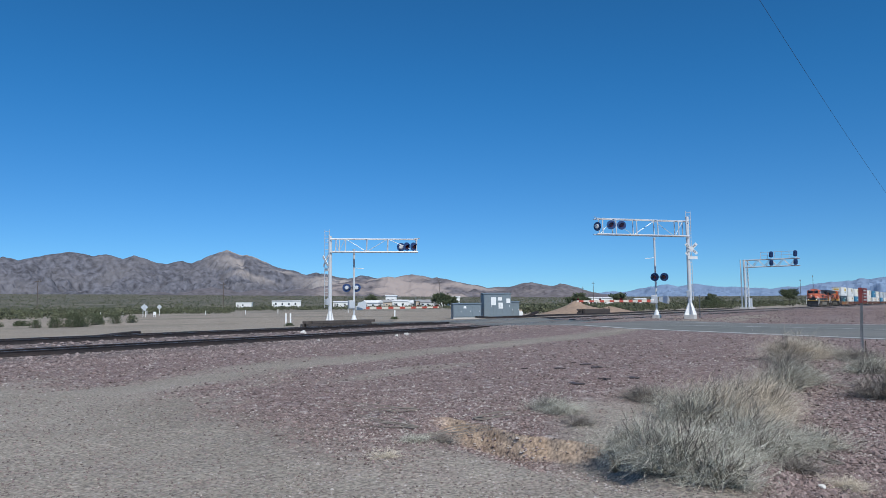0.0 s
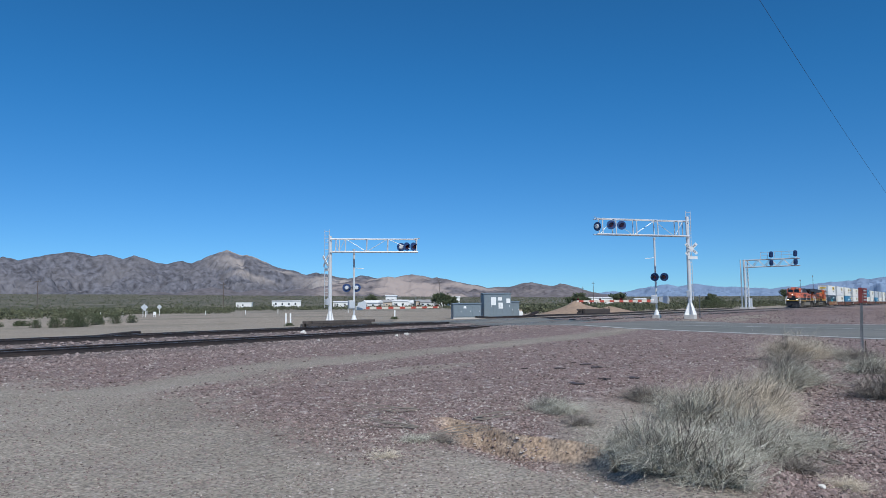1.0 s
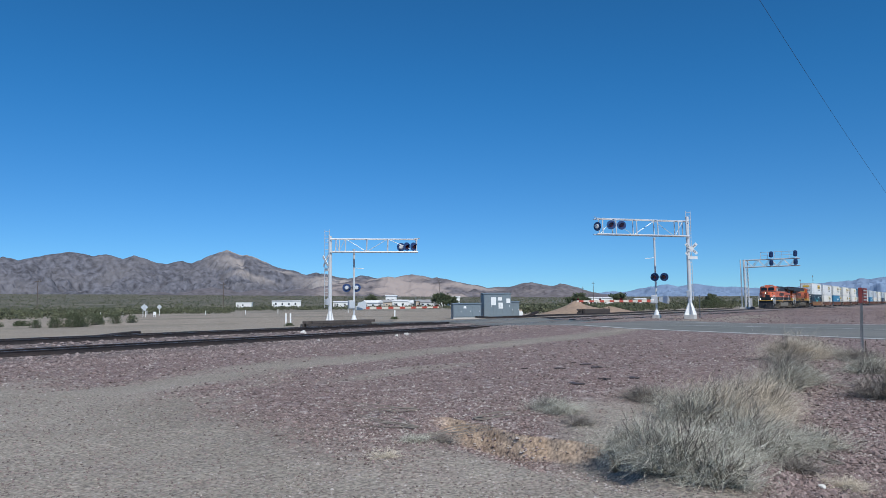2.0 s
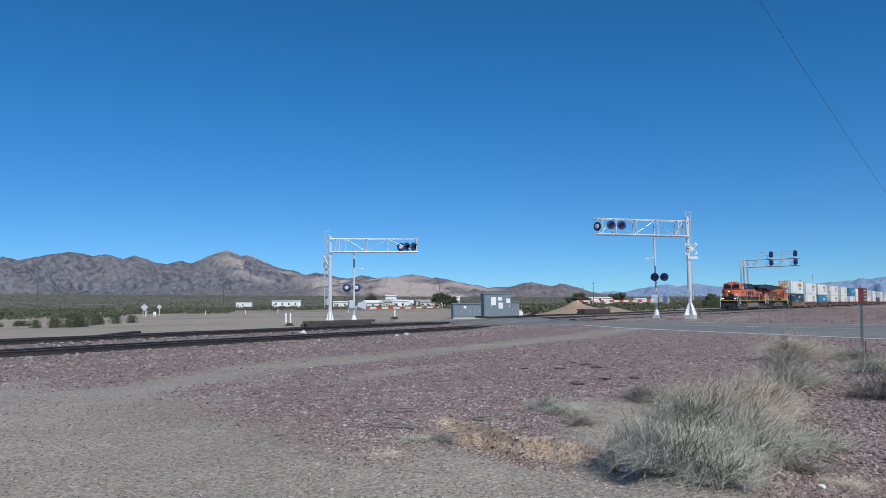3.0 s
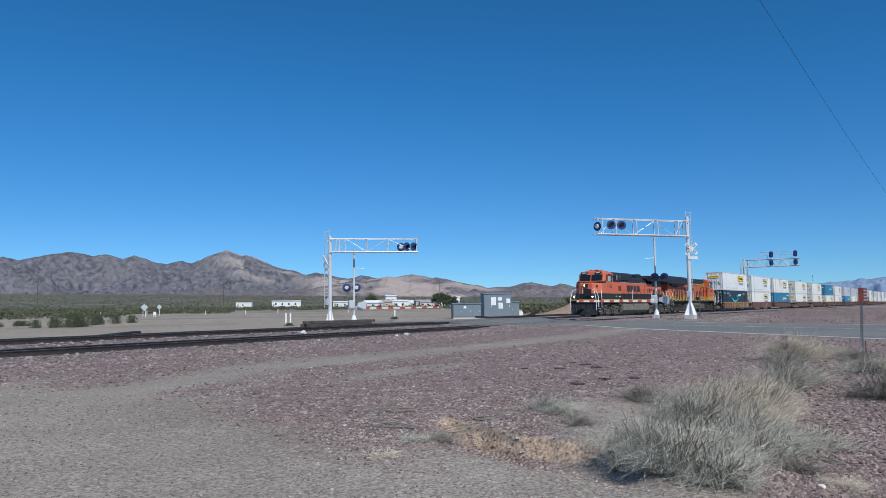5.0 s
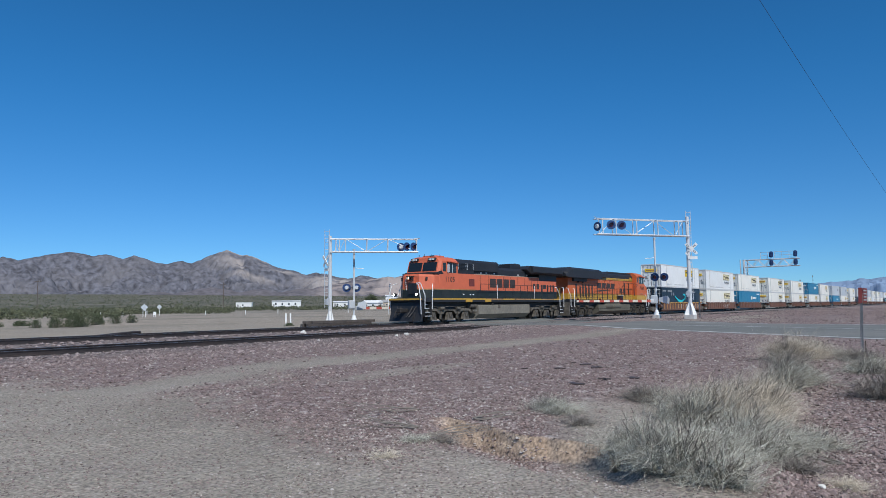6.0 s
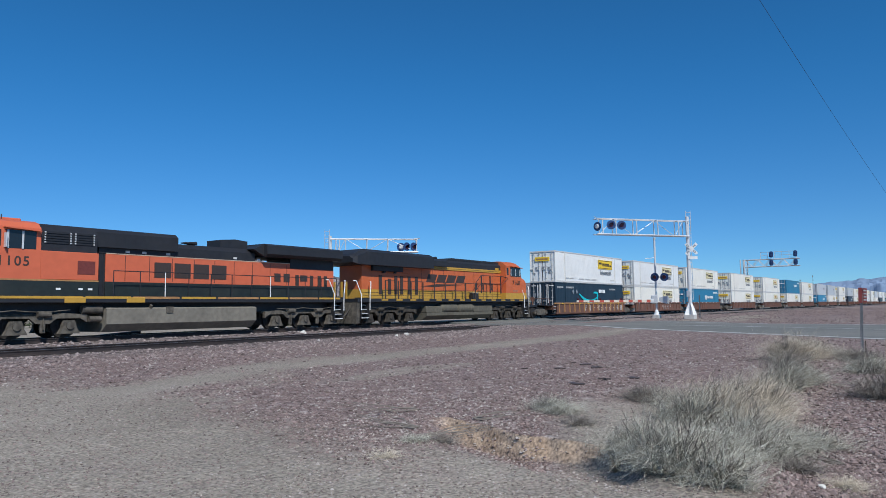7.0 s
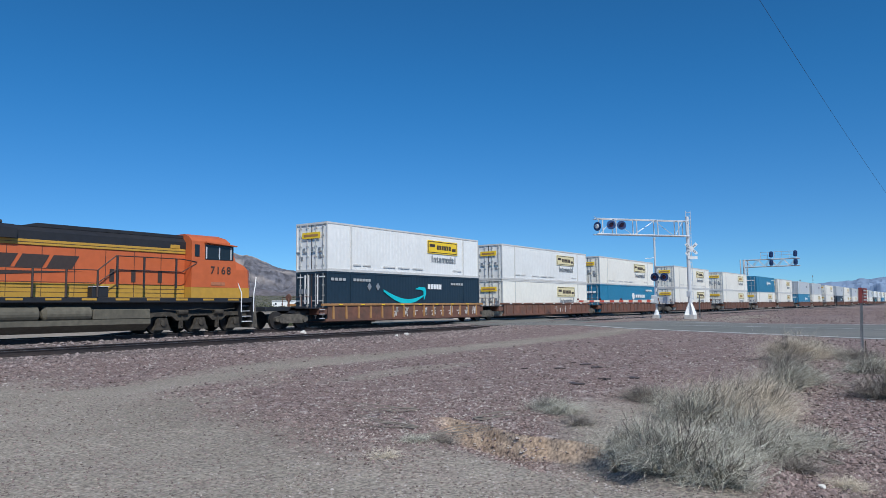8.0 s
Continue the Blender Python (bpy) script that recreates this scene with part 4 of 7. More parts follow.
        fl.box(9.95, 10.3, s * 1.46 - 0.02, s * 1.46 + 0.02, 0.95, 1.25)
    part("fuel_filler", fl, M["truck"], lo)
    for s in (-1, 1):
        part("air_reservoir", MB().tube((6.2, s * 1.2, 1.15), (7.05, s * 1.2, 1.15), 0.17, n=12), M["truck"], lo)
        part("air_reservoir", MB().tube((6.5, s * 1.25, 0.75), (7.0, s * 1.25, 0.75), 0.12, n=12), M["truck"], lo)
    loco_truck(lo, (1.62, 3.66, 5.70))
    loco_truck(lo, (16.62, 18.66, 20.70))
    return lo


def locomotive_2():
    """The second locomotive, coupled tail first; x = 0 is its tail, its cab is at x = 20."""
    lo = thing("locomotive", "orange and yellow striped diesel locomotive coupled tail first", "locomotive")
    fr = MB().box(0.45, 21.7, -1.50, 1.50, 1.42, 1.66, c=0.03)
    fr.box(1.0, 20.8, -0.9, 0.9, 0.95, 1.42)
    part("underframe", fr, M["black"], lo)
    for s in (-1, 1):
        for x in np.arange(2.6, 20.5, 1.45):
            part("sill_stripe", MB().box(x, x + 0.62, s * 1.505 - 0.012, s * 1.505 + 0.012, 1.53, 1.62), M["yellow"], lo, "worn yellow sill stripe")
    pl = MB().prism([(0.35, 0.15), (0.65, 0.15), (0.65, 1.42), (0.45, 1.42)], -1.42, 1.42)
    part("pilot", pl, M["truck"], lo)
    pl2 = MB().prism([(21.55, 0.15), (21.9, 0.15), (21.75, 1.42), (21.55, 1.42)], -1.42, 1.42)
    part("plough", pl2, M["truck"], lo)
    coupler(lo, 0.5, -1)
    coupler(lo, 21.7, 1)
    for s in (-1, 1):
        stair(lo, 0.75, 1.42, s)
        stair(lo, 20.85, 21.5, s)
    for y in (-0.55, -0.15, 0.45):
        part("end_post", MB().box(0.42, 0.5, y, y + 0.1, 1.66, 2.7), M["yellow"], lo, "yellow end rail post")
        part("end_post", MB().box(21.66, 21.74, y, y + 0.1, 1.66, 2.7), M["yellow"], lo, "yellow end rail post")
    # hood
    part("hood_stripe_low", MB().box(1.35, 17.9, -0.955, 0.955, 1.66, 2.24, c=0.01), M["yellow"], lo, "yellow lower stripe")
    part("hood", MB().box(1.35, 17.9, -0.95, 0.95, 2.24, 3.74, c=0.01), M["orange2"], lo, "bright orange long hood")
    part("hood_stripe_high", MB().box(8.2, 17.9, -1.0, 1.0, 3.74, 3.96, c=0.01), M["yellow"], lo, "yellow upper stripe")
    part("tail_stripe", MB().prism([(1.33, 3.74), (3.0, 3.74), (2.6, 3.88), (1.33, 3.98)], -0.96, 0.96), M["yellow"], lo)
    part("hood_top", MB().prism([(-0.98, 3.96), (0.98, 3.96), (0.98, 4.30), (0.75, 4.52), (-0.75, 4.52), (-0.98, 4.30)], 7.6, 17.95, "x"), M["black"], lo, "black long hood roof")
    part("radiator", MB().loft([[(x, -w, z0), (x, w, z0), (x, w, zm), (x, w * 0.75, z1), (x, -w * 0.75, z1), (x, -w, zm)]
                                for x, w, z0, zm, z1 in ((0.15, 1.35, 3.86, 4.05, 4.25), (0.4, 1.5, 3.76, 4.25, 4.40), (1.3, 1.55, 3.74, 4.55, 4.74), (8.1, 1.55, 3.74, 4.50, 4.70))]), M["black"], lo, "black flared radiator housing")
    part("radiator_step", MB().prism([(-1.2, 3.96), (1.2, 3.96), (1.2, 4.35), (0.9, 4.52), (-0.9, 4.52), (-1.2, 4.35)], 8.1, 10.3, "x"), M["black"], lo)
    part("roof_hump", MB().prism([(10.6, 4.5), (11.2, 4.66), (17.9, 4.64), (17.9, 4.5)], -0.8, 0.8), M["black"], lo)
    hn = MB()
    for y in (-0.25, -0.1, 0.05):
        hn.tube((9.5, y, 4.64), (10.1, y, 4.64), 0.03, 0.1)
    hn.box(9.6, 10.0, -0.2, 0.1, 4.5, 4.6)
    part("air_horn", hn, M["black"], lo)
    tl = part("tail_light_box", MB().box(1.1, 1.4, -0.3, 0.3, 3.95, 4.2, c=0.04), M["black"], lo)
    for y in (-0.14, 0.14):
        part("lens", MB().tube((1.07, y, 4.08), (1.1, y, 4.08), 0.09, n=14), M["alu"], tl)
    for s in (-1, 1):
        bars(lo, "railway_name", M["ink"], 7.95, 12.75, 2.85, 3.38, s * 0.955, 4, lean=0.28, label="four slanted dark blocks of the railway's name", gap=0.14)
        part("swoosh", MB().prism([(7.4, 2.52), (9.0, 2.50), (13.0, 2.74), (9.2, 2.70)], s * 0.955 - 0.01, s * 0.955 + 0.01), M["ink"], lo, "dark wedge-shaped emblem stroke")
        for x in (2.95, 3.85, 4.5, 5.1, 5.9, 6.7):
            part("louvre_door", MB().box(x, x + 0.30, s * 0.96 - 0.02, s * 0.96 + 0.02, 1.95, 3.15 if x != 3.85 else 2.95), M["ink"], lo)
        for x in (3.2, 4.3):
            part("radiator_brace", MB().prism([(x, 3.3), (x + 0.15, 3.3), (x + 0.6, 3.8), (x + 0.45, 3.8)], s * 0.97 - 0.04, s * 1.2 + 0.04), M["black"], lo)
        part("intake_shade", MB().box(2.2, 5.2, s * 1.05 - 0.12, s * 1.05 + 0.12, 3.42, 3.76, c=0.02), M["black"], lo)
        part("hatch", MB().box(5.3, 6.1, s * 0.98 - 0.04, s * 0.98 + 0.04, 3.35, 3.6, c=0.02), M["orange2"], lo)
        for x in np.arange(7.4, 17.9, 1.32):
            part("door_seam", MB().box(float(x), float(x) + 0.02, s * 0.955 - 0.008, s * 0.955 + 0.008, 1.7, 3.7), M["ink"], lo)
        for x0, yy, z in ((8.2, 1.002, 3.84), (1.4, 0.958, 1.86), (1.4, 0.958, 2.04)):
            part("stripe_line", MB().box(x0, 17.9, s * yy - 0.006, s * yy + 0.006, z, z + 0.02), M["ink"], lo)
        for x in (14.2, 15.2, 16.5):
            part("louvre_door", MB().box(x, x + 0.2, s * 0.96 - 0.012, s * 0.96 + 0.012, 2.35, 2.9), M["ink"], lo)
        walk_rail(lo, 3.0, 13.4, s, 9, mat="ink", post_w=0.045)
        hi = MB().path([(13.4, s * 1.48, 2.80), (14.2, s * 1.48, 3.45), (17.4, s * 1.48, 3.45), (18.2, s * 1.48, 3.35)], 0.024)
        hi.path([(13.4, s * 1.48, 2.25), (14.2, s * 1.48, 2.85), (17.4, s * 1.48, 2.85), (18.2, s * 1.48, 3.3)], 0.02)
        part("raised_rail", hi, M["black"], lo)
        for x in (14.25, 15.5, 17.1):
            part("rail_post", MB().tube((x, s * 1.48, 2.1), (x, s * 1.48, 3.45), 0.05), M["black"], lo)
        part("steps_box", MB().box(13.2, 13.9, s * 1.25 - 0.2, s * 1.25 + 0.2, 1.66, 2.1, c=0.02), M["black"], lo)
        part("step_tread", MB().box(13.2, 13.9, s * 1.3 - 0.2, s * 1.3 + 0.2, 2.1, 2.13), M["alu"], lo)
        lettering(lo, "cab_number", "7168", 0.52, M["ink"], 19.55, 2.98, s * 1.487, "dark painted cab number")
        part("side_window", MB().box(18.65, 20.3, s * 1.47 - 0.02, s * 1.47 + 0.02, 3.50, 4.22, c=0.01), M["glass"], lo, "dark cab side window")
        for x in (18.68, 19.42, 20.1):
            part("window_post", MB().box(x, x + 0.06, s * 1.49 - 0.02, s * 1.49 + 0.02, 3.54, 4.12), M["alu"], lo)
        part("door_window", MB().box(18.08, 18.34, s * 1.47 - 0.02, s * 1.47 + 0.02, 3.62, 4.2, c=0.01), M["glass"], lo)
        part("sun_visor", MB().prism([(18.6, 4.30), (20.4, 4.20), (20.4, 4.25), (18.6, 4.36)], min(s * 1.45, s * 1.66), max(s * 1.45, s * 1.66)), M["orange2"], lo)
        part("cab_patch", MB().box(19.0, 19.8, s * 1.485 - 0.006, s * 1.485 + 0.006, 2.26, 2.42), material("faded_patch", (0.42, 0.16, 0.08), 0.7) if s < 0 else M["orange2"], lo)
        part("roof_vent", MB().box(17.1, 17.6, s * 0.95 - 0.06, s * 0.95 + 0.06, 3.96, 4.15, c=0.02), M["yellow"], lo)
    # cab and nose
    def cr(z, xf, w):
        return [(17.92, -w, z), (17.92, w, z), (xf - 0.3, w, z), (xf, w * 0.62, z), (xf, -w * 0.62, z), (xf - 0.3, -w, z)]
    part("cab_base", MB().loft([cr(1.66, 21.6, 1.46), cr(2.16, 21.6, 1.46)]), M["yellow"], lo)
    part("cab", MB().loft([cr(2.16, 20.85, 1.47), cr(3.45, 20.75, 1.47), cr(4.36, 20.4, 1.46), cr(4.58, 20.3, 1.22), cr(4.72, 20.1, 0.85)]), M["orange2"], lo, "bright orange cab")
    def nr(z, xf, wf, w):
        return [(20.3, -w, z), (20.3, w, z), (xf - 0.6, w, z), (xf, wf, z), (xf, -wf, z), (xf - 0.6, -w, z)]
    part("nose", MB().loft([nr(2.16, 21.85, 0.85, 1.46), nr(3.05, 21.80, 0.82, 1.45), nr(3.28, 21.6, 0.7, 1.40), nr(3.60, 20.85, 0.5, 1.3)]), M["orange2"], lo, "bright orange nose")
    part("windscreen", MB().prism([(20.70, 3.66), (20.76, 3.66), (20.50, 4.26), (20.44, 4.26)], -0.85, 0.85), M["glass"], lo, "dark cab windscreen")
    part("fuel_tank", MB().prism([(-0.95, 0.2), (0.95, 0.2), (1.42, 0.5), (1.42, 0.72), (-1.42, 0.72), (-1.42, 0.5)], 7.4, 15.9, "x"), M["tankdark"], lo, "dusty grey fuel tank")
    part("tank_top", MB().box(7.4, 9.2, -1.4, 1.4, 0.72, 1.15, c=0.03).box(13.3, 15.9, -1.4, 1.4, 0.72, 1.15, c=0.03).box(9.2, 13.3, -0.9, 0.9, 0.72, 1.15), M["tankdark"], lo)
    for s in (-1, 1):
        for x0, x1 in ((9.3, 11.1), (11.4, 13.2)):
            tk = MB().tube((x0, s * 1.18, 0.98), (x1, s * 1.18, 0.98), 0.31, n=18)
            tk.tube((x0 - 0.12, s * 1.18, 0.98), (x0, s * 1.18, 0.98), 0.14, 0.31, n=18)
            tk.tube((x1, s * 1.18, 0.98), (x1 + 0.12, s * 1.18, 0.98), 0.31, 0.14, n=18)
            part("air_reservoir", tk, M["tankdark"], lo, "dusty cylindrical air reservoir")
    loco_truck(lo, (1.75, 3.75, 5.75), "truckdark")
    loco_truck(lo, (16.6, 18.6, 20.6), "truckdark")
    return lo


def container_parts(mat, doors_front=True, frame_posts=True):
    """Unit meshes of a 53 ft domestic container, base at z = 0, x from 0 to 16.15."""
    L, W, H = 16.15, 1.295, 2.89
    ring = []
    for s in (-1, 1):   # plan of the shell with shallow ribs along both sides
        y = s * (W - 0.03)
        side = [(0.06, y)]
        for i in range(52):
            x = 0.35 + i * 0.30
            side += [(x, y), (x + 0.05, y + s * 0.004), (x + 0.16, y + s * 0.004), (x + 0.21, y)]
        side.append((L - 0.06, y))
        ring += side if s < 0 else side[::-1]
    body = MB().prism(ring, 0.08, H - 0.04, "z")
    frame_ = MB()
    for s in (-1, 1):
        frame_.box(0.0, L, s * (W - 0.03) - 0.03, s * (W - 0.03) + 0.03, 0.0, 0.16)
        frame_.box(0.0, L, s * (W - 0.03) - 0.03, s * (W - 0.03) + 0.03, H - 0.10, H)
        for x in (0.0, L - 0.09):
            frame_.box(x, x + 0.09, s * (W - 0.03) - 0.03, s * (W - 0.03) + 0.03, 0.16, H - 0.10)
        for x in (2.0, L - 2.12):
            frame_.box(x, x + 0.12, s * (W - 0.005) - 0.018, s * (W - 0.005) + 0.018, 0.16, H - 0.10)
    for x in (0.0, L - 0.06):
        frame_.box(x, x + 0.06, -W + 0.06, W - 0.06, 0.0, 0.14)
        frame_.box(x, x + 0.06, -W + 0.06, W - 0.06, H - 0.12, H)
    rods = MB().tube((0.02, 0, 0.1), (0.02, 0, H - 0.08), 0.026)
    for z in (0.35, 0.9, 1.5, 2.1, 2.6):
        rods.box(0.0, 0.06, -0.08, 0.08, z - 0.03, z + 0.03)
    rods.box(-0.02, 0.05, 0, 0.34, 1.15, 1.22)
    seam = MB().box(0.03, 0.065, -0.02, 0.02, 0.14, H - 0.12)
    return body, frame_, rods, seam


BODY, FRAME, RODS, SEAM = container_parts(None)
FRAME_MESH = {k: FRAME.mesh("frame", M[v]) for k, v in (("c_white", "c_trimw"), ("c_cream", "c_trimw"), ("c_grey", "c_trimw"), ("c_navy", "c_navy"), ("c_blue", "c_blue"))}
RODS_MESH, SEAM_MESH = RODS.mesh("lock_rod", M["c_trim"]), SEAM.mesh("door_seam", M["ink"])
BODY_MESH = {k: BODY.mesh("shell", M[k]) for k in ("c_white", "c_cream", "c_navy", "c_blue", "c_grey")}
LOOK = {"c_white": "white ribbed intermodal container", "c_cream": "cream-white ribbed intermodal container", "c_navy": "dark navy intermodal container",
        "c_blue": "mid-blue intermodal container", "c_grey": "pale grey intermodal container"}


def container(mat, mark, upper, near, first=False):
    lab = LOOK[mat] + (" stacked on another container" if upper else " sitting low in its well car")
    c = thing("container", lab, "container", group="double-stacked containers")
    part("shell", BODY_MESH[mat], None, c)
    part("frame", FRAME_MESH[mat], None, c)
    for yy in (-0.95, -0.35, 0.35, 0.95):
        part("lock_rod", RODS_MESH, None, c, at=pose(0, yy, 0))
    part("door_seam", SEAM_MESH, None, c)
    y = -1.312
    if mark == "plate":       # yellow name plate with a word below it
        # plates behind the first stack have haze painted in as a paler yellow
        pl = part("name_plate", MB().box(9.7, 13.3, y - 0.012, y + 0.01, 1.56, 2.48), M["signyel" if first else "platepale"], c, "yellow name plate with dark border" if first else "pale yellow name plate, distance haze and fading in its colour")
        fr = MB()
        for a, b, z0, z1 in ((9.76, 13.24, 1.62, 1.67), (9.76, 13.24, 2.37, 2.42), (9.76, 9.81, 1.67, 2.37), (13.19, 13.24, 1.67, 2.37)):
            fr.box(a, b, y - 0.018, y - 0.01, z0, z1)
        part("plate_border", fr, M["ink"], pl)
        if near:
            bars(pl, "name_bar", M["ink"], 10.75, 12.5, 1.86, 2.16, y - 0.012, 6)
            bars(pl, "scroll_bar", M["ink"], 9.9, 10.6, 2.02, 2.22, y - 0.012, 1, gap=0.1)
            bars(pl, "scroll_bar", M["ink"], 12.6, 13.1, 1.82, 2.02, y - 0.012, 1, gap=0.1)
            lettering(c, "word", "Intermodal", 0.66, M["greyink"], 11.6, 1.18, y - 0.006, "grey lettered word", 0.014, 0.47)
            bars(c, "small_writing", M["c_trimw"], 2.2, 4.0, 0.40, 0.48, y, 2)
            bars(c, "small_writing", M["c_trimw"], 5.0, 9.5, 0.38, 0.46, y, 3)
            bars(c, "small_writing", M["c_trimw"], 12.7, 13.9, 0.40, 0.48, y, 2)
        else:
            bars(pl, "name_bar", M["wellyel"], 10.6, 12.6, 1.86, 2.16, y - 0.012, 1)
            lettering(c, "word", "Intermodal", 0.66, M["greyink"], 11.6, 1.18, y - 0.006, "grey lettered word", 0.014, 0.47)
        e = part("door_plate", MB().box(-0.035, -0.02, -0.75, 0.75, 1.95, 2.32), M["signyel"], c, "yellow name plate on the doors")
        part("name_bar", MB().box(-0.042, -0.034, -0.6, 0.6, 2.06, 2.2), M["wellyel"], e)
        for yy, zz in ((-0.75, 1.2), (-0.15, 1.25), (0.55, 1.2), (-0.8, 0.8), (0.75, 0.7)):
            part("door_placard", MB().box(0.02, 0.05, yy, yy + 0.2, zz, zz + 0.2), M["greyink"], c)
    elif mark == "swoosh":    # light curved arrow and pale writing
        low, high = [], []
        for i in range(23):
            t = i / 22
            mid = 1.92 - 0.78 * math.sin(math.pi * (0.04 + 0.80 * t))
            half = 0.03 + 0.13 * math.sin(math.pi * min(1, 0.06 + t * 0.94)) ** 0.8
            low.append((5.0 + 4.2 * t, mid - half))
            high.append((5.0 + 4.2 * t, mid + half))
        rings = [[(x, y - 0.012, z0), (x, y + 0.01, z0), (x, y + 0.01, z1), (x, y - 0.012, z1)] for (x, z0), (_, z1) in zip(low, high)]
        arrow = part("curved_arrow", MB().loft(rings), M["c_teal"], c, "bright teal curved arrow emblem")
        part("arrow_head", MB().prism([(8.2, 1.95), (8.75, 2.12), (9.35, 2.08), (9.45, 1.7), (9.2, 1.2), (9.15, 1.85), (8.8, 1.92)], y - 0.014, y + 0.01), M["c_teal"], arrow)
        bars(c, "brand_bars", M["white"], 9.65, 11.3, 1.98, 2.32, y, 5, label="pale blocks of a brand name")
        bars(c, "number_bars", M["c_trim"], 2.2, 3.8, 2.36, 2.52, y, 6)
        bars(c, "number_bars", M["c_trim"], 0.3, 1.6, 2.36, 2.52, y, 4)
        bars(c, "number_bars", M["c_trim"], 12.4, 14.0, 2.30, 2.46, y, 5)
        for x in (3.65, 4.45):
            part("placard", MB().prism([(x, 1.80), (x + 0.2, 2.05), (x, 2.30), (x - 0.2, 2.05)], y - 0.01, y + 0.01), M["greyink"], c)
        for yy in (-0.55, 0.2, 0.5):
            part("door_mark", MB().box(-0.03, 0.03, yy, yy + 0.05, 1.0, 2.7), M["white"], c)
        for yy in (-1.1, 0.7):
            part("door_mark", MB().box(-0.03, 0.03, yy, yy + 0.45, 2.55, 2.62), M["white"], c)
        for yy in (0.75, 0.35):
            part("door_placard", MB().box(-0.02, 0.03, yy, yy + 0.28, 1.6, 1.9), M["greyink"], c)
    elif mark == "brand":
        bars(c, "brand_bars", M["white"], 9.9, 12.9, 1.55, 1.9, y, 5 if near else 1, label="pale blocks of a brand name")
        part("round_emblem", MB().tube((9.2, y + 0.01, 1.7), (9.2, y - 0.012, 1.7), 0.42, n=6), M["white"], c, "pale angular emblem")
        bars(c, "number_bars", M["white"], 13.2, 15.4, 2.3, 2.5, y, 8)
        for i in range(4):
            part("door_mark", MB().box(-0.03, 0.03, -0.8 + i * 0.4, -0.5 + i * 0.4, 2.0, 2.2), M["white"], c)
    elif mark == "grey":
        bars(c, "brand_bars", M["greyink"], 10.8, 13.2, 1.5, 2.0, y, 1, label="grey blocks of a brand name")
    return c


def well_car_meshes():
    L = 16.6
    side = {}
    body = MB()
    for s in (-1, 1):
        body.box(0.15, L - 0.3, s * 1.42 - 0.02, s * 1.42 + 0.02, 0.42, 1.22)
        body.box(0.0, L - 0.15, s * 1.42 - 0.07, s * 1.42 + 0.07, 0.34, 0.48)
    body.box(0.1, L - 0.3, -1.36, 1.36, 0.28, 0.33)
    for x in (-0.4, L - 0.35):
        body.box(x, x + 0.6, -1.35, 1.35, 0.72, 1.12, c=0.03)
    plat = MB()
    plat.prism([(-2.0, 0.85), (-0.2, 0.72), (-0.2, 1.1), (-1.8, 1.16)], -0.5, 0.5)
    plat.prism([(L + 2.0 - 0.2, 0.85), (L, 0.72), (L, 1.1), (L + 1.6, 1.16)], -0.5, 0.5)
    plat.box(-1.5, -0.3, -1.3, 1.3, 1.08, 1.14)
    plat.box(L, L + 1.2, -1.3, 1.3, 1.08, 1.14)
    cap = MB()
    for s in (-1, 1):
        cap.box(-0.3, L, s * 1.42 - 0.09, s * 1.42 + 0.09, 1.22, 1.36, c=0.02)
    ribs = MB()
    for i in range(15):
        x = 0.5 + i * 1.08
        ribs.prism([(x, 0.46), (x + 0.16, 0.46), (x + 0.10, 1.22), (x, 1.22)], -0.06, 0.06)
    truck = MB()
    for s in (-1, 1):
        truck.prism([(-1.15, 0.42), (-0.75, 0.30), (0.75, 0.30), (1.15, 0.42), (1.15, 0.62), (0.5, 0.80), (-0.5, 0.80), (-1.15, 0.62)], s * 1.0 - 0.08, s * 1.0 + 0.08)
    truck.box(-0.25, 0.25, -1.0, 1.0, 0.45, 0.8, c=0.03)
    for x in (-0.86, 0.86):
        for s in (-1, 1):
            truck.tube((x, s * 1.04, 0.46), (x, s * 1.16, 0.46), 0.13, n=12)
    return body, cap, plat, truck


WB, WC, WP, WT = well_car_meshes()
WB_M, WC_M, WP_M, WT_M = WB.mesh("well_body", M["wellrust"]), WC.mesh("top_sill", M["wellyel"]), WP.mesh("end_platform", M["black"]), WT.mesh("truck", M["truck"])
WC2_M = WC.mesh("top_sill", M["wellrust"])
RIB_M = MB().prism([(0, 0.46), (0.16, 0.46), (0.12, 1.22), (0.02, 1.22)], -0.05, 0.05).mesh("side_rib", M["wellrust"])
RIB2_M = MB().prism([(0, 0.46), (0.16, 0.46), (0.12, 1.22), (0.02, 1.22)], -0.05, 0.05).mesh("side_rib", M["wellyel"])


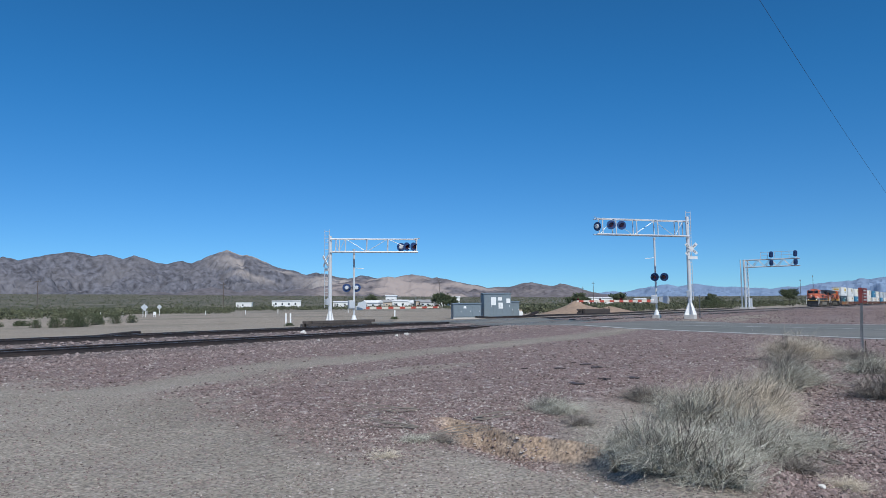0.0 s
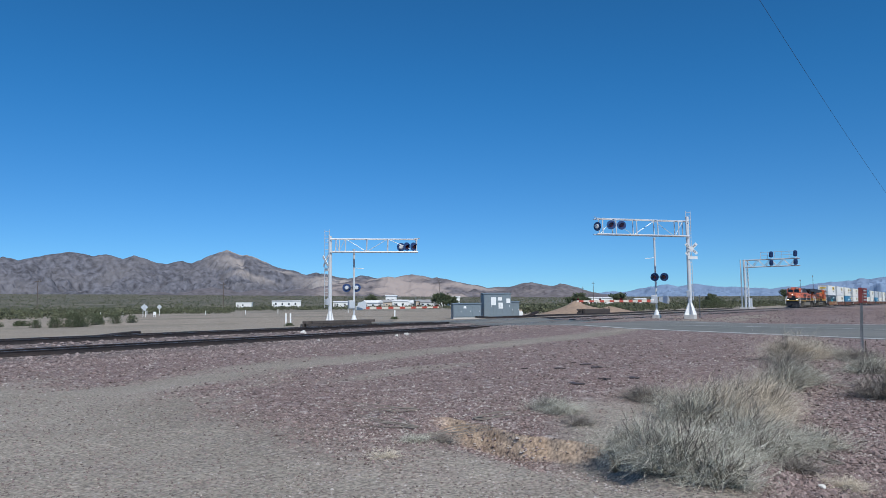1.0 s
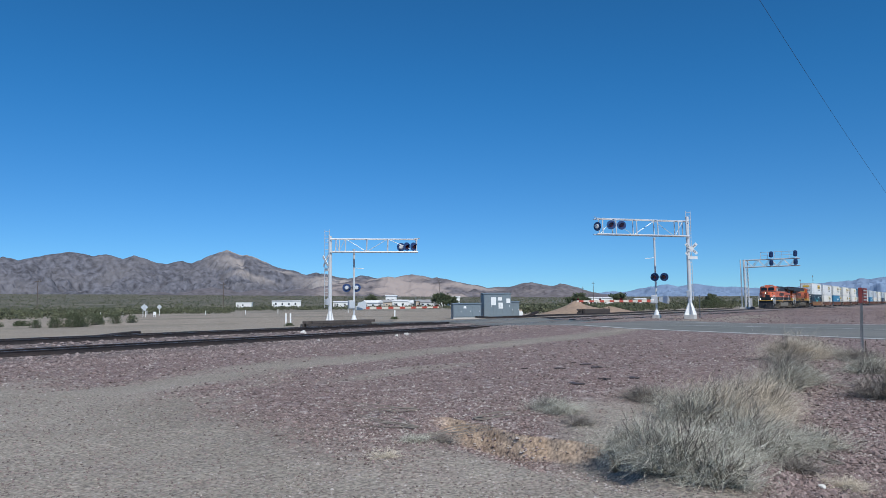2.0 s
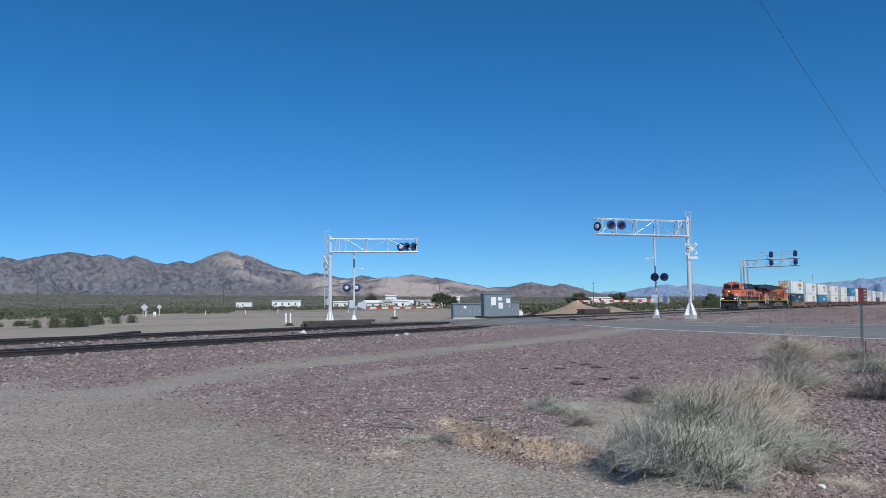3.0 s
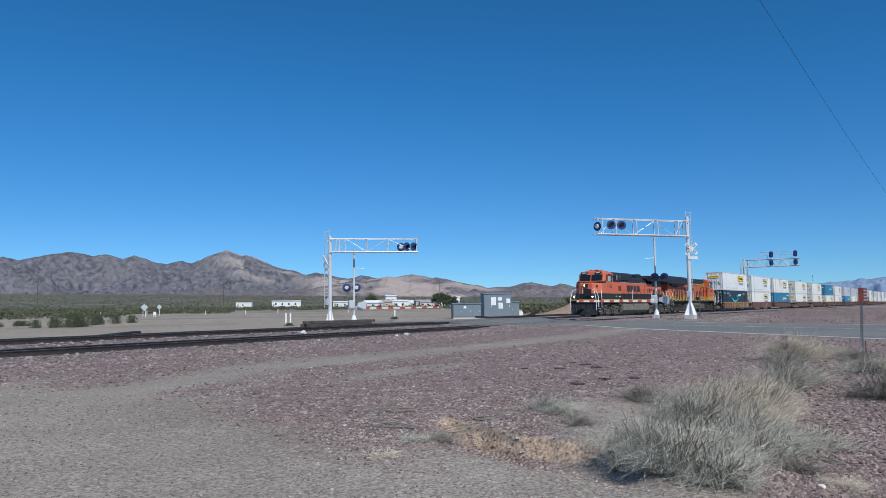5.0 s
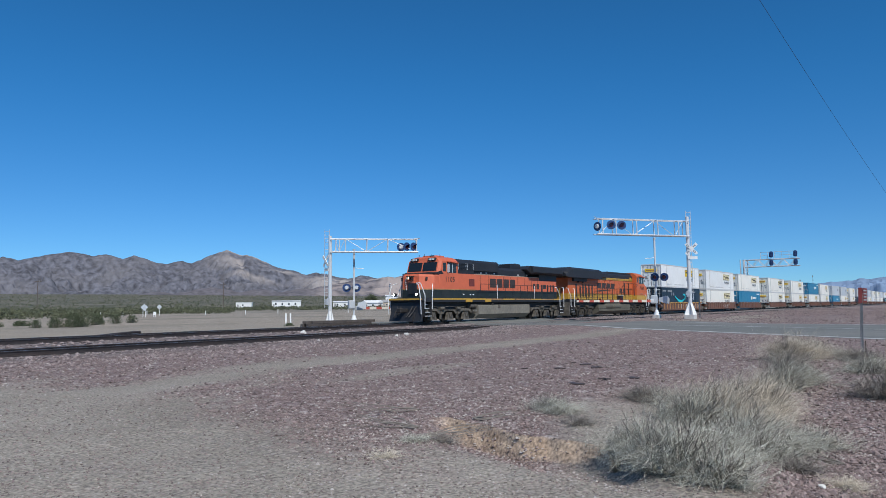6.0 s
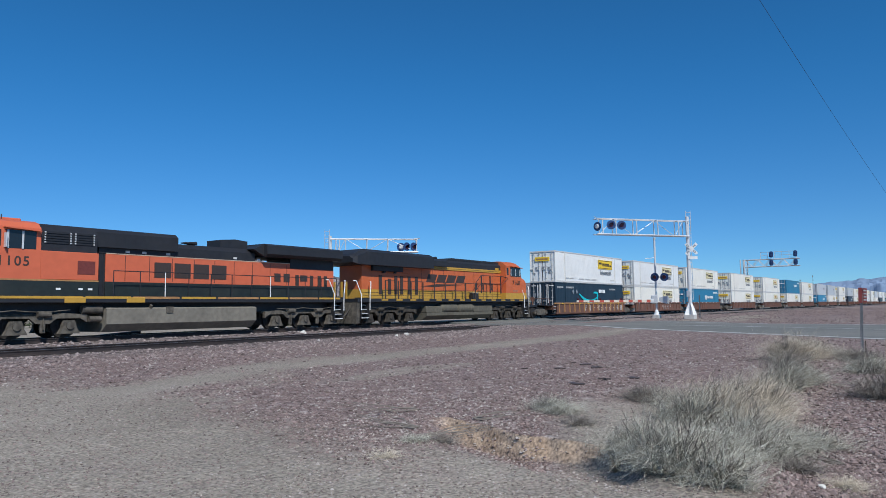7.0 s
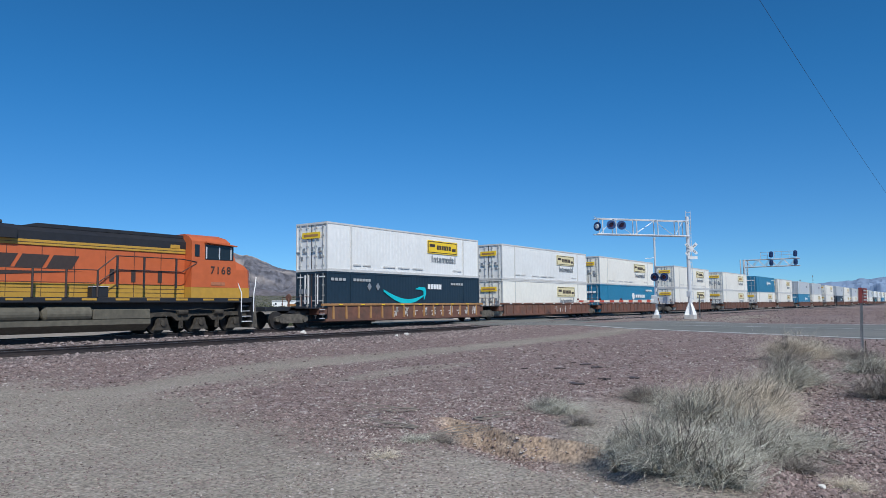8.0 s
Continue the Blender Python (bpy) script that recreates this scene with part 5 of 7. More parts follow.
def well_car(first, gap_after, scrawl):
    w = thing("well_car", "rust-brown double-stack well car with weathered ribbed sides", "railcar", group="well cars of the train")
    part("well_body", WB_M, None, w)
    part("top_sill", WC_M if first else WC2_M, None, w)
    part("end_platform", WP_M, None, w)
    for s in (-1, 1):
        for i in range(15):
            part("side_rib", RIB2_M if first else RIB_M, None, w, at=pose(0.5 + i * 1.08, s * 1.45, 0))
    for x in ((-1.9,) if not first else (-2.2,)) + ((18.2,) if gap_after > 22 else ()):
        t = part("truck", WT_M, None, w, at=pose(x, 0, 0))
        for dx in (-0.86, 0.86):
            for s in (-1, 1):
                part("wheel", W_SMALL, None, t, at=pose(dx, s * 0.72, 0.46, 0, 0, 0 if s < 0 else 180))
    gr = MB().path([(-0.9, -1.2, 1.1), (-0.9, -1.2, 1.75), (-0.9, 1.2, 1.75), (-0.9, 1.2, 1.1)], 0.022)
    gr.path([(-0.9, -0.4, 1.1), (-0.9, -0.4, 1.75)], 0.022)
    gr.tube((-1.25, 0.3, 1.14), (-1.25, 0.3, 1.7), 0.06)
    gr.tube((-1.27, 0.3, 1.7), (-1.22, 0.3, 1.7), 0.22, n=14)
    part("end_rail", gr, M["wellrust"], w)
    if first:
        st = MB()
        for i in range(3):
            st.box(-0.5, -0.1, -1.47, -1.4, 0.5 + i * 0.25, 0.53 + i * 0.25)
        part("ladder", st, M["alu"], w)
        part("reflectors", MB().box(-3.6, -0.6, -0.5, 0.5, 0.95, 1.2, c=0.03), M["black"], w)
    rf = MB()
    for i in range(8):
        rf.box(1.0 + i * 1.9, 1.3 + i * 1.9, -1.525, -1.50, 1.26, 1.32)
    part("reflectors", rf, M["white"] if not first else M["signyel"], w)
    if scrawl:
        rng = random.Random(scrawl)
        g = MB()
        for i in range(10 if scrawl == 1 else 4):
            x = (6.0 if scrawl == 1 else 9.0) + i * 1.02
            for k in range(3):
                x0, z0 = x + rng.random() * 0.5, 0.50 + rng.random() * 0.12
                x1, z1 = x + rng.random() * 0.5, 1.02 + rng.random() * 0.15
                g.prism([(x0, z0), (x0 + 0.09, z0), (x1 + 0.09, z1), (x1, z1)], -1.452, -1.445)
            g.prism([(x, 0.8), (x + 0.5, 0.84), (x + 0.5, 0.90), (x, 0.86)], -1.452, -1.445)
        part("spray_strokes", g, M["grafwhite"], w, "pale spray-painted strokes")
    return w


S8 = -20.16
STACKS = [29.14, 48.8, 68.2, 92.3, 116.2, 139.9, 159.3, 183.2, 203.2, 227.2, 250.6, 268.9, 292.8, 312.3, 336.2, 355.7, 379.6, 399.1, 423.0, 442.5, 466.4, 485.9]
LOADS = [("c_white", "plate", "c_navy", "swoosh"), ("c_white", "plate", "c_cream", "plate"), ("c_cream", "plate", "c_blue", "brand"), ("c_cream", "plate", "c_cream", "plate"),
         ("c_cream", "plate", "c_cream", "plate"), ("c_blue", "brand", "c_cream", "plate"), ("c_cream", "plate", "c_cream", "plate"), ("c_grey", "grey", "c_blue", "brand"),
         ("c_grey", "grey", "c_cream", "plate"), ("c_cream", "plate", "c_cream", "plate"), ("c_grey", "grey", "c_navy", "brand"), ("c_cream", "plate", "c_cream", "plate"),
         ("c_grey", "grey", "c_cream", "plate"), ("c_cream", "plate", "c_white", "grey"), ("c_cream", "plate", "c_cream", "grey"), ("c_grey", "grey", "c_cream", "grey")]
movers = [(locomotive_1(), 0.0, 0.0), (locomotive_2(), 22.3, 0.0)]
for i, s in enumerate(STACKS):
    top, tm, bot, bm_ = LOADS[i % len(LOADS)]
    gap = (STACKS[i + 1] - s) if i + 1 < len(STACKS) else 19.6
    movers.append((well_car(i == 0, gap, 1 if i == 0 else (2 if i == 1 else 0)), s - S8 - 0.2, 0.0))
    movers.append((container(bot, bm_, False, i < 4), s - S8 + 0.02, 0.345))
    movers.append((container(top, tm, True, i < 4, i == 0), s - S8, 3.25))
# ---------------------------------------------------------------- railway
def rail_profile(y, z):
    """Cross-section of a rail whose top is at z."""
    return [(y - 0.07, z - 0.18), (y + 0.07, z - 0.18), (y + 0.07, z - 0.165), (y + 0.012, z - 0.14), (y + 0.012, z - 0.045), (y + 0.036, z - 0.035),
            (y + 0.036, z - 0.004), (y + 0.028, z), (y - 0.028, z), (y - 0.036, z - 0.004), (y - 0.036, z - 0.035), (y - 0.012, z - 0.045), (y - 0.012, z - 0.14), (y - 0.07, z - 0.165)]


def railway_track(yc, zc, label):
    tr = thing("railway_track", label, "railway track", pose(0, yc, zc), group="tracks of the main line")
    for dy in (-0.7175, 0.7175):
        rl = part("rail", MB().prism(rail_profile(dy, 0), -260, 900, "x"), M["rail"], tr, "rusty steel rail with polished top")
        part("rail_head", MB().box(-260, 900, dy - 0.026, dy + 0.026, 0.0, 0.003), M["railtop"], rl)
    tie_me = MB().box(-0.115, 0.115, -1.3, 1.3, -0.36, -0.185, c=0.012).mesh("tie", M["tie"])
    x = -14.0
    while x < 150:
        a, c = road_edges(yc)
        if not a - 0.3 < x < c + 0.3:
            part("tie", tie_me, None, tr, at=pose(x, random.uniform(-0.03, 0.03), 0, 0, 0, random.uniform(-1, 1)))
        x += 0.61
    return tr


railway_track(TRACK_Y, 0.0, "farther main line track with rusty rails on ballast")
railway_track(TRACK2_Y, TRACK2_Z, "nearer main line track with rusty rails on ballast")


def loose_rails(name, pts, n, label, step=0.17, lift=0.0):
    """A few old rails lying side by side along pts (x, y, z of their undersides)."""
    th = thing(name, label, "rails", group="old rails beside the track")
    for k in range(n):
        mb = MB()
        rings = []
        for x, y, z in pts:
            yy = y + (k - n / 2) * step + random.uniform(-0.01, 0.01)
            rings.append([(x, a, b) for a, b in rail_profile(yy, z + 0.18 + 0.004 * (k % 2))])
        mb.loft(rings)
        part("rail", mb, M["rail"], th)
    return th


def gpts(x0, x1, y, n, ends=(0, 0)):
    out = []
    for i in range(n):
        x = x0 + (x1 - x0) * i / (n - 1)
        up = ends[0] * max(0, 1 - i / 2.5) ** 1.5 + ends[1] * max(0, 1 - (n - 1 - i) / 2.5) ** 1.5
        out.append((x, y, gz(x, y) + 0.03 + up))
    return out


loose_rails("loose_rails", gpts(-40, 20.3, 33.9, 22, (0, 0.34)), 4, "long rusty rails lying on the far shoulder, ends bent up")
loose_rails("loose_rails", gpts(20.8, 40.0, 34.2, 9, (0.1, 0)), 3, "rusty rails lying along the far shoulder")
loose_rails("loose_rails", gpts(54.9, 66.6, 35.8, 12, (0.12, 0.42)), 3, "rusty bowed rails with raised ends near the crossing")
loose_rails("loose_rails", gpts(62.5, 150, 36.3, 12), 3, "rusty rails lying along the far shoulder past the crossing")


def timber_stack(x0, x1, y, cols, rows, label):
    th = thing("timber_stack", label, "timbers", group="stacked old timbers")
    z = min(gz(x0, y), gz(x1, y)) - 0.03
    for r in range(rows):
        for c in range(cols):
            dx = random.uniform(-0.25, 0.25)
            dy = y + c * 0.27
            part("timber", MB().box(x0 + dx, x1 + dx, dy - 0.125, dy + 0.125, z + r * 0.19, z + r * 0.19 + 0.18, c=0.012), M["tie"], th)
    return th


timber_stack(33.5, 39.8, 35.2, 3, 4, "low stack of black creosoted timbers")
timber_stack(36.5, 43.0, 36.1, 2, 1, "row of black creosoted timbers on the ground")
timber_stack(82.5, 90.5, 37.6, 4, 4, "stack of black creosoted timbers beside the track")
timber_stack(24.3, 25.1, 34.9, 2, 1, "short black creosoted timbers on the shoulder")


# ---------------------------------------------------------------- crossing signals
# glossy black; the sky's blue reflection is painted into the base colour
M["signalsheen"] = material("black_with_sky_sheen", (0.028, 0.055, 0.15), 0.35, grain=0.1, stain=0.1, bump=0)
def round_signal(parent, m, front_lit=False):
    """A flashing-light unit: dark round background, housing behind, red lens and visor in front; m: pose, front towards local -y."""
    bg = MB()
    n = 24
    bg.tube((0, 0.0, 0), (0, 0.03, 0), 0.36, n=n)
    u = part("background", bg, M["signalsheen"], parent, "round black signal background, blue sky sheen in its colour", at=m)
    part("housing", MB().tube((0, 0.03, 0), (0, 0.2, 0), 0.19, 0.13, n=16), M["alu"], u)
    part("lens", MB().tube((0, -0.03, 0), (0, -0.002, 0), 0.155, n=18), M["redlens"], u, "unlit red lens")
    v = MB()
    for i in range(14):
        a0, a1 = math.pi * (i / 14 * 1.3 - 0.15), math.pi * ((i + 1) / 14 * 1.3 - 0.15)
        c0, s0, c1, s1 = math.cos(a0), math.sin(a0), math.cos(a1), math.sin(a1)
        vs = [(0.18 * c0, 0, 0.18 * s0), (0.18 * c1, 0, 0.18 * s1), (0.175 * c1, -0.34 * max(0.25, s1), 0.175 * s1), (0.175 * c0, -0.34 * max(0.25, s0), 0.175 * s0)]
        vs += [(x * 1.05, y, z * 1.05) for x, y, z in vs]
        v.add(vs, [(0, 1, 2, 3), (7, 6, 5, 4), (0, 4, 5, 1), (1, 5, 6, 2), (2, 6, 7, 3), (3, 7, 4, 0)])
    part("visor", v, M["signalsheen"], u)
    return u


def crossbuck(parent, at):
    cb = part("crossbuck", MB().box(-0.02, 0.02, 0.0, 0.03, -0.1, 0.1), M["white"], parent, "white crossed warning boards", at=at)
    for a in (45, -45):
        mb = MB().box(-0.61, 0.61, -0.02, 0.0 if a > 0 else 0.022, -0.115, 0.115)
        b = part("board", mb, M["white"], cb, at=pose(0, -0.004 if a > 0 else 0.02, 0, 0, a, 0))
        bb = MB()
        for x0 in (-0.5, -0.36, 0.2, 0.34):
            bb.box(x0, x0 + 0.1, -0.026, -0.021, -0.07, 0.07)
        part("word_bars", bb, M["greyink"], b)
    return cb


def facing(x, y, z, azim):
    """Pose whose local -y looks along the azimuth (degrees from +x)."""
    return pose(x, y, z, 0, 0, azim + 90)


def cantilever_signal(base, top, end, z0, z1, label, heads, look_az, buck_z, ladder_side, verticals, foot=0.55, buck_off=0.18):
    bx, by, bz = base
    th = thing("cantilever_signal", label, "crossing signal", group="crossing cantilevers")
    g = gz(bx, by)
    fnd = MB().box(bx - 0.42, bx + 0.42, by - 0.42, by + 0.42, g - 0.2, bz, c=0.04)
    part("foundation", fnd, M["concrete"], th, "pale concrete foundation block")
    mast = MB().tube((bx, by, bz), (bx, by, top), 0.165, 0.14, n=14)
    part("mast", mast, M["alu"], th, "silver-painted steel mast")
    for i in range(4):
        a = math.pi / 4 + i * math.pi / 2
        dx, dy = math.cos(a), math.sin(a)
        sk = MB().add([(bx + dx * 0.12 - dy * 0.05, by + dy * 0.12 + dx * 0.05, bz), (bx + dx * foot - dy * 0.05, by + dy * foot + dx * 0.05, bz), (bx + dx * 0.14 - dy * 0.05, by + dy * 0.14 + dx * 0.05, bz + 1.0),
                       (bx + dx * 0.12 + dy * 0.05, by + dy * 0.12 - dx * 0.05, bz), (bx + dx * foot + dy * 0.05, by + dy * foot - dx * 0.05, bz), (bx + dx * 0.14 + dy * 0.05, by + dy * 0.14 - dx * 0.05, bz + 1.0)],
                      [(0, 1, 2), (3, 5, 4), (0, 3, 4, 1), (1, 4, 5, 2), (2, 5, 3, 0)])
        part("base_gusset", sk, M["white"], th)
    # arm: two lower and two upper chords with posts and diagonals
    d = Vector((end[0] - bx, end[1] - by, 0))
    L = d.length
    d.normalize()
    nrm = Vector((-d.y, d.x, 0))
    O = Vector((bx, by, 0))
    def P(s, w, z):
        v = O + d * s + nrm * w
        return (v.x, v.y, z)
    for w in (-0.28, 0.28):
        part("lower_chord", MB().tube(P(0, w, z0), P(L, w, z0), 0.05), M["alu"], th)
        part("upper_chord", MB().tube(P(0, w, z1), P(L, w, z1), 0.04), M["alu"], th)
    part("walkway", MB().add([P(0.2, -0.3, z0 - 0.06), P(L, -0.3, z0 - 0.06), P(L, 0.3, z0 - 0.06), P(0.2, 0.3, z0 - 0.06),
                              P(0.2, -0.3, z0 - 0.01), P(L, -0.3, z0 - 0.01), P(L, 0.3, z0 - 0.01), P(0.2, 0.3, z0 - 0.01)],
                             [(3, 2, 1, 0), (4, 5, 6, 7), (0, 1, 5, 4), (1, 2, 6, 5), (2, 3, 7, 6), (3, 0, 4, 7)]), M["chrome"], th, "grey grated walkway")
    for i in range(len(verticals)):
        s = L * verticals[i]
        for w in (-0.28, 0.28):
            part("truss_post", MB().tube(P(s, w, z0), P(s + 0.04, w, z1), 0.045), M["alu"], th)
        part("cross_tie", MB().tube(P(s, -0.28, z1), P(s, 0.28, z1), 0.03), M["alu"], th)
        if i + 1 < len(verticals):
            s2 = L * verticals[i + 1]
            part("diagonal", MB().tube(P(s, -0.28, z0 if i % 2 else z1), P(s2, -0.28, z1 if i % 2 else z0), 0.024), M["chrome"], th)
    # ladder up the mast with a cage of rungs
    lx, ly = bx + ladder_side[0], by + ladder_side[1]
    ld = MB()
    for w in (-0.2, 0.2):
        ld.tube((lx + w * R0[0], ly + w * R0[1], bz + 1.2), (lx + w * R0[0], ly + w * R0[1], top + 0.55), 0.025)
    z = bz + 1.3
    while z < top + 0.5:
        ld.tube((lx - 0.2 * R0[0], ly - 0.2 * R0[1], z), (lx + 0.2 * R0[0], ly + 0.2 * R0[1], z), 0.016, n=5)
        z += 0.3
    for z in (bz + 2.0, (bz + top) / 2, top - 0.4):
        ld.tube((lx, ly, z), (bx, by, z), 0.02)
    part("ladder", ld, M["chrome"], th, "galvanised ladder")
    part("junction_box", MB().box(bx - 0.42, bx - 0.16, by - 0.14, by + 0.14, bz + 1.45, bz + 1.95, c=0.02), M["chrome"], th)
    if buck_z:
        crossbuck(th, facing(bx + R0[0] * buck_off - F0[0] * 0.26, by + R0[1] * buck_off - F0[1] * 0.26, buck_z, look_az))
        part("tracks_sign", MB().box(-0.38, 0.38, -0.015, 0.015, -0.12, 0.12), M["white"], th, "small white plate below the crossed boards",
             at=facing(bx + R0[0] * (buck_off + 0.08) - F0[0] * 0.26, by + R0[1] * (buck_off + 0.08) - F0[1] * 0.26, buck_z - 0.74, look_az))
    for s, w, dz, az in heads:
        x, y, z = P(L * s, w, (z0 + z1) / 2 + dz)
        round_signal(th, facing(x, y, z, az))
    x, y, z = P(L * heads[-1][0], 0, z1)
    part("hood_arm", MB().tube(P(L * 0.96, -0.3, z1 + 0.06), P(L * 1.03, 0.3, z1 + 0.12), 0.03), M["chrome"], th)
    return th


TO_CAM_R = math.degrees(math.atan2(-17.5, -59.1))
TO_CAM_L = math.degrees(math.atan2(-42, -42))
cantilever_signal((59.14, 17.55, 0.26), 8.35, (52.3, 22.7), 6.72, 7.95, "silver cantilever crossing signal with white crossed boards by the road",
                  [(0.865, 0.45, 0.1, TO_CAM_R + 20), (0.755, 0.45, 0.1, TO_CAM_R + 20), (0.955, -0.35, 0.05, TO_CAM_R + 150)], TO_CAM_R, 5.66, (0.45, 0.05), (0.03, 0.12, 0.35, 0.58, 0.80, 0.94))
cantilever_signal((42.41, 42.16, -0.12), 7.1, (47.6, 36.9), 5.78, 6.85, "silver cantilever crossing signal beyond the tracks",
                  [(0.95, -0.3, -0.1, TO_CAM_L + 35), (0.87, -0.3, -0.1, TO_CAM_L + 35), (0.81, 0.3, -0.1, TO_CAM_L + 170)], TO_CAM_L + 118, 5.0, (-0.16, 0.2), (0.06, 0.10, 0.17, 0.41, 0.65, 0.98), 0.36, -0.34)


def flasher_post(base, top, head_z, az, back, label, box_side, head_off=0.0):
    bx, by, bz = base
    th = thing("flasher_post", label, "crossing signal", group="crossing flasher posts")
    g = gz(bx, by)
    part("foundation", MB().box(bx - 0.3, bx + 0.3, by - 0.3, by + 0.3, g - 0.2, bz + 0.02, c=0.03), M["concrete"], th)
    part("base", MB().tube((bx, by, bz), (bx, by, bz + 0.45), 0.26, 0.12, n=12), M["white"], th)
    part("mast", MB().tube((bx, by, bz + 0.4), (bx, by, top), 0.085, n=12), M["alu"], th, "silver steel post")
    part("top_light", MB().tube((bx, by, top), (bx, by, top + 0.22), 0.1, 0.13, n=12), M["chrome"], th)
    part("crossarm", MB().tube((bx - R0[0] * 0.45, by - R0[1] * 0.45, head_z), (bx + R0[0] * 0.45, by + R0[1] * 0.45, head_z), 0.04), M["black"], th)
    for s in (-0.42 + head_off, 0.42 + head_off):
        round_signal(th, facing(bx + R0[0] * s, by + R0[1] * s, head_z, az + (180 if back else 0)) @ pose(0, -0.14, 0))
    part("bell_bracket", MB().tube((bx, by, head_z + 1.7), (bx + R0[0] * 0.85 * box_side, by + R0[1] * 0.85 * box_side, head_z + 1.62), 0.025), M["white"], th)
    hx, hy = bx + R0[0] * 0.35, by + R0[1] * 0.35
    part("gate_mechanism", MB().box(-0.27, 0.27, -0.25, 0.25, -0.36, 0.36, c=0.05), M["chrome"], th, "grey gate machine case", at=facing(bx - F0[0] * 0.1 - 0.2 * R0[0], by - F0[1] * 0.1 - 0.2 * R0[1], bz + 1.35, az + 12))
    cw = part("counterweight", MB().prism([(0.3, -0.1), (1.0, -0.35), (1.05, 0.1), (0.9, 0.35), (0.35, 0.2)], -0.4, -0.36).prism([(0.3, -0.1), (1.0, -0.35), (1.05, 0.1), (0.9, 0.35), (0.35, 0.2)], 0.36, 0.4), M["chrome"], th, at=facing(bx, by, bz + 1.3, az))
    return th


flasher_post((61.0, 21.0, 0.2), 6.75, 3.50, TO_CAM_R - 12, False, "silver flashing-light post with dark round lights", -1, 0.38)
flasher_post((44.5, 41.4, 0.0), 5.85, 2.78, TO_CAM_L, True, "silver flashing-light post seen from behind", 1, -0.2)


def signal_bridge():
    """Cantilever over both tracks, lattice mast, truss arm and four signal heads."""
    th = thing("signal_bridge", "tall silver cantilever signal bridge over both tracks", "railway signal")
    X, Yb, g = 161.0, 35.6, gz(161, 35.6)
    part("foundation", MB().box(X - 2.2, X + 2.6, Yb - 0.9, Yb + 1.2, g - 0.2, g + 0.35, c=0.05), M["concrete"], th)
    posts = [(X - 1.5, Yb), (X + 1.2, Yb), (X - 1.1, Yb + 0.9), (X + 1.6, Yb + 0.9)]
    H = 10.4
    for x, y in posts:
        part("mast_leg", MB().tube((x, y, g + 0.3), (x - 0.1, y, H), 0.13, n=10), M["alu"], th)
    z = g + 0.8
    k = 0
    while z < H - 0.9:
        a, b = (X - 1.5, Yb), (X + 1.2, Yb)
        part("lattice", MB().tube((a[0], a[1], z), (b[0], b[1], z + 0.9), 0.05), M["chrome"], th)
        part("lattice", MB().tube((a[0], a[1], z), (b[0], b[1], z), 0.05), M["chrome"], th)
        z += 0.9
    z0, z1 = 8.8, 10.3
    for x in (X - 0.9, X + 0.6):
        part("lower_chord", MB().tube((x, Yb + 0.5, z0), (x, 25.2, z0), 0.09), M["alu"], th)
        part("upper_chord", MB().tube((x, Yb + 0.5, z1), (x, 25.2, z1), 0.09), M["alu"], th)
        ys = np.linspace(Yb, 25.8, 9)
        for i, (a, b) in enumerate(zip(ys, ys[1:])):
            part("truss_web", MB().tube((x, float(a), z0 if i % 2 else z1), (x, float(b), z1 if i % 2 else z0), 0.055), M["chrome"], th)
    wk = MB()
    for y in np.linspace(32.5, 25.6, 6):
        wk.tube((X - 0.9, float(y), z1), (X - 0.9, float(y), z1 + 1.5), 0.04)
    wk.tube((X - 0.9, 32.5, z1 + 1.5), (X - 0.9, 25.4, z1 + 1.5), 0.04)
    wk.tube((X - 0.9, 32.5, z1 + 0.8), (X - 0.9, 25.4, z1 + 0.8), 0.03)
    part("guard_rail", wk, M["chrome"], th)
    for y in (30.35, 25.75):
        for z in (z0 + 0.72, z1 + 0.95):
            hd = MB()
            rings = []
            for x_ in (X - 1.35, X - 1.28):
                rings.append([(x_, y + 0.40 * math.cos(a), z + (0.26 if math.sin(a) > 0 else -0.26) + 0.40 * math.sin(a)) for a in np.linspace(0, 2 * math.pi, 20, endpoint=False)])
            hd.loft(rings)
            h = part("signal_head", hd, M["signalsheen"], th, "dark oval railway signal head")
            for dz in (-0.3, 0.0, 0.3):
                part("lamp_hood", MB().tube((X - 1.6, y, z + dz), (X - 1.35, y, z + dz), 0.12, n=12), M["signalsheen"], h)
    cab = MB().box(X + 1.2, X + 2.0, Yb - 0.5, Yb + 0.3, g + 0.35, g + 2.2, c=0.04)
    part("equipment_case", cab, M["chrome"], th)
    ld = MB()
    for w in (-2.1, -1.75):
        ld.tube((X + w, Yb, g + 0.3), (X + w, Yb, H - 1.5), 0.035)
    part("ladder", ld, M["chrome"], th)
    return th


signal_bridge()


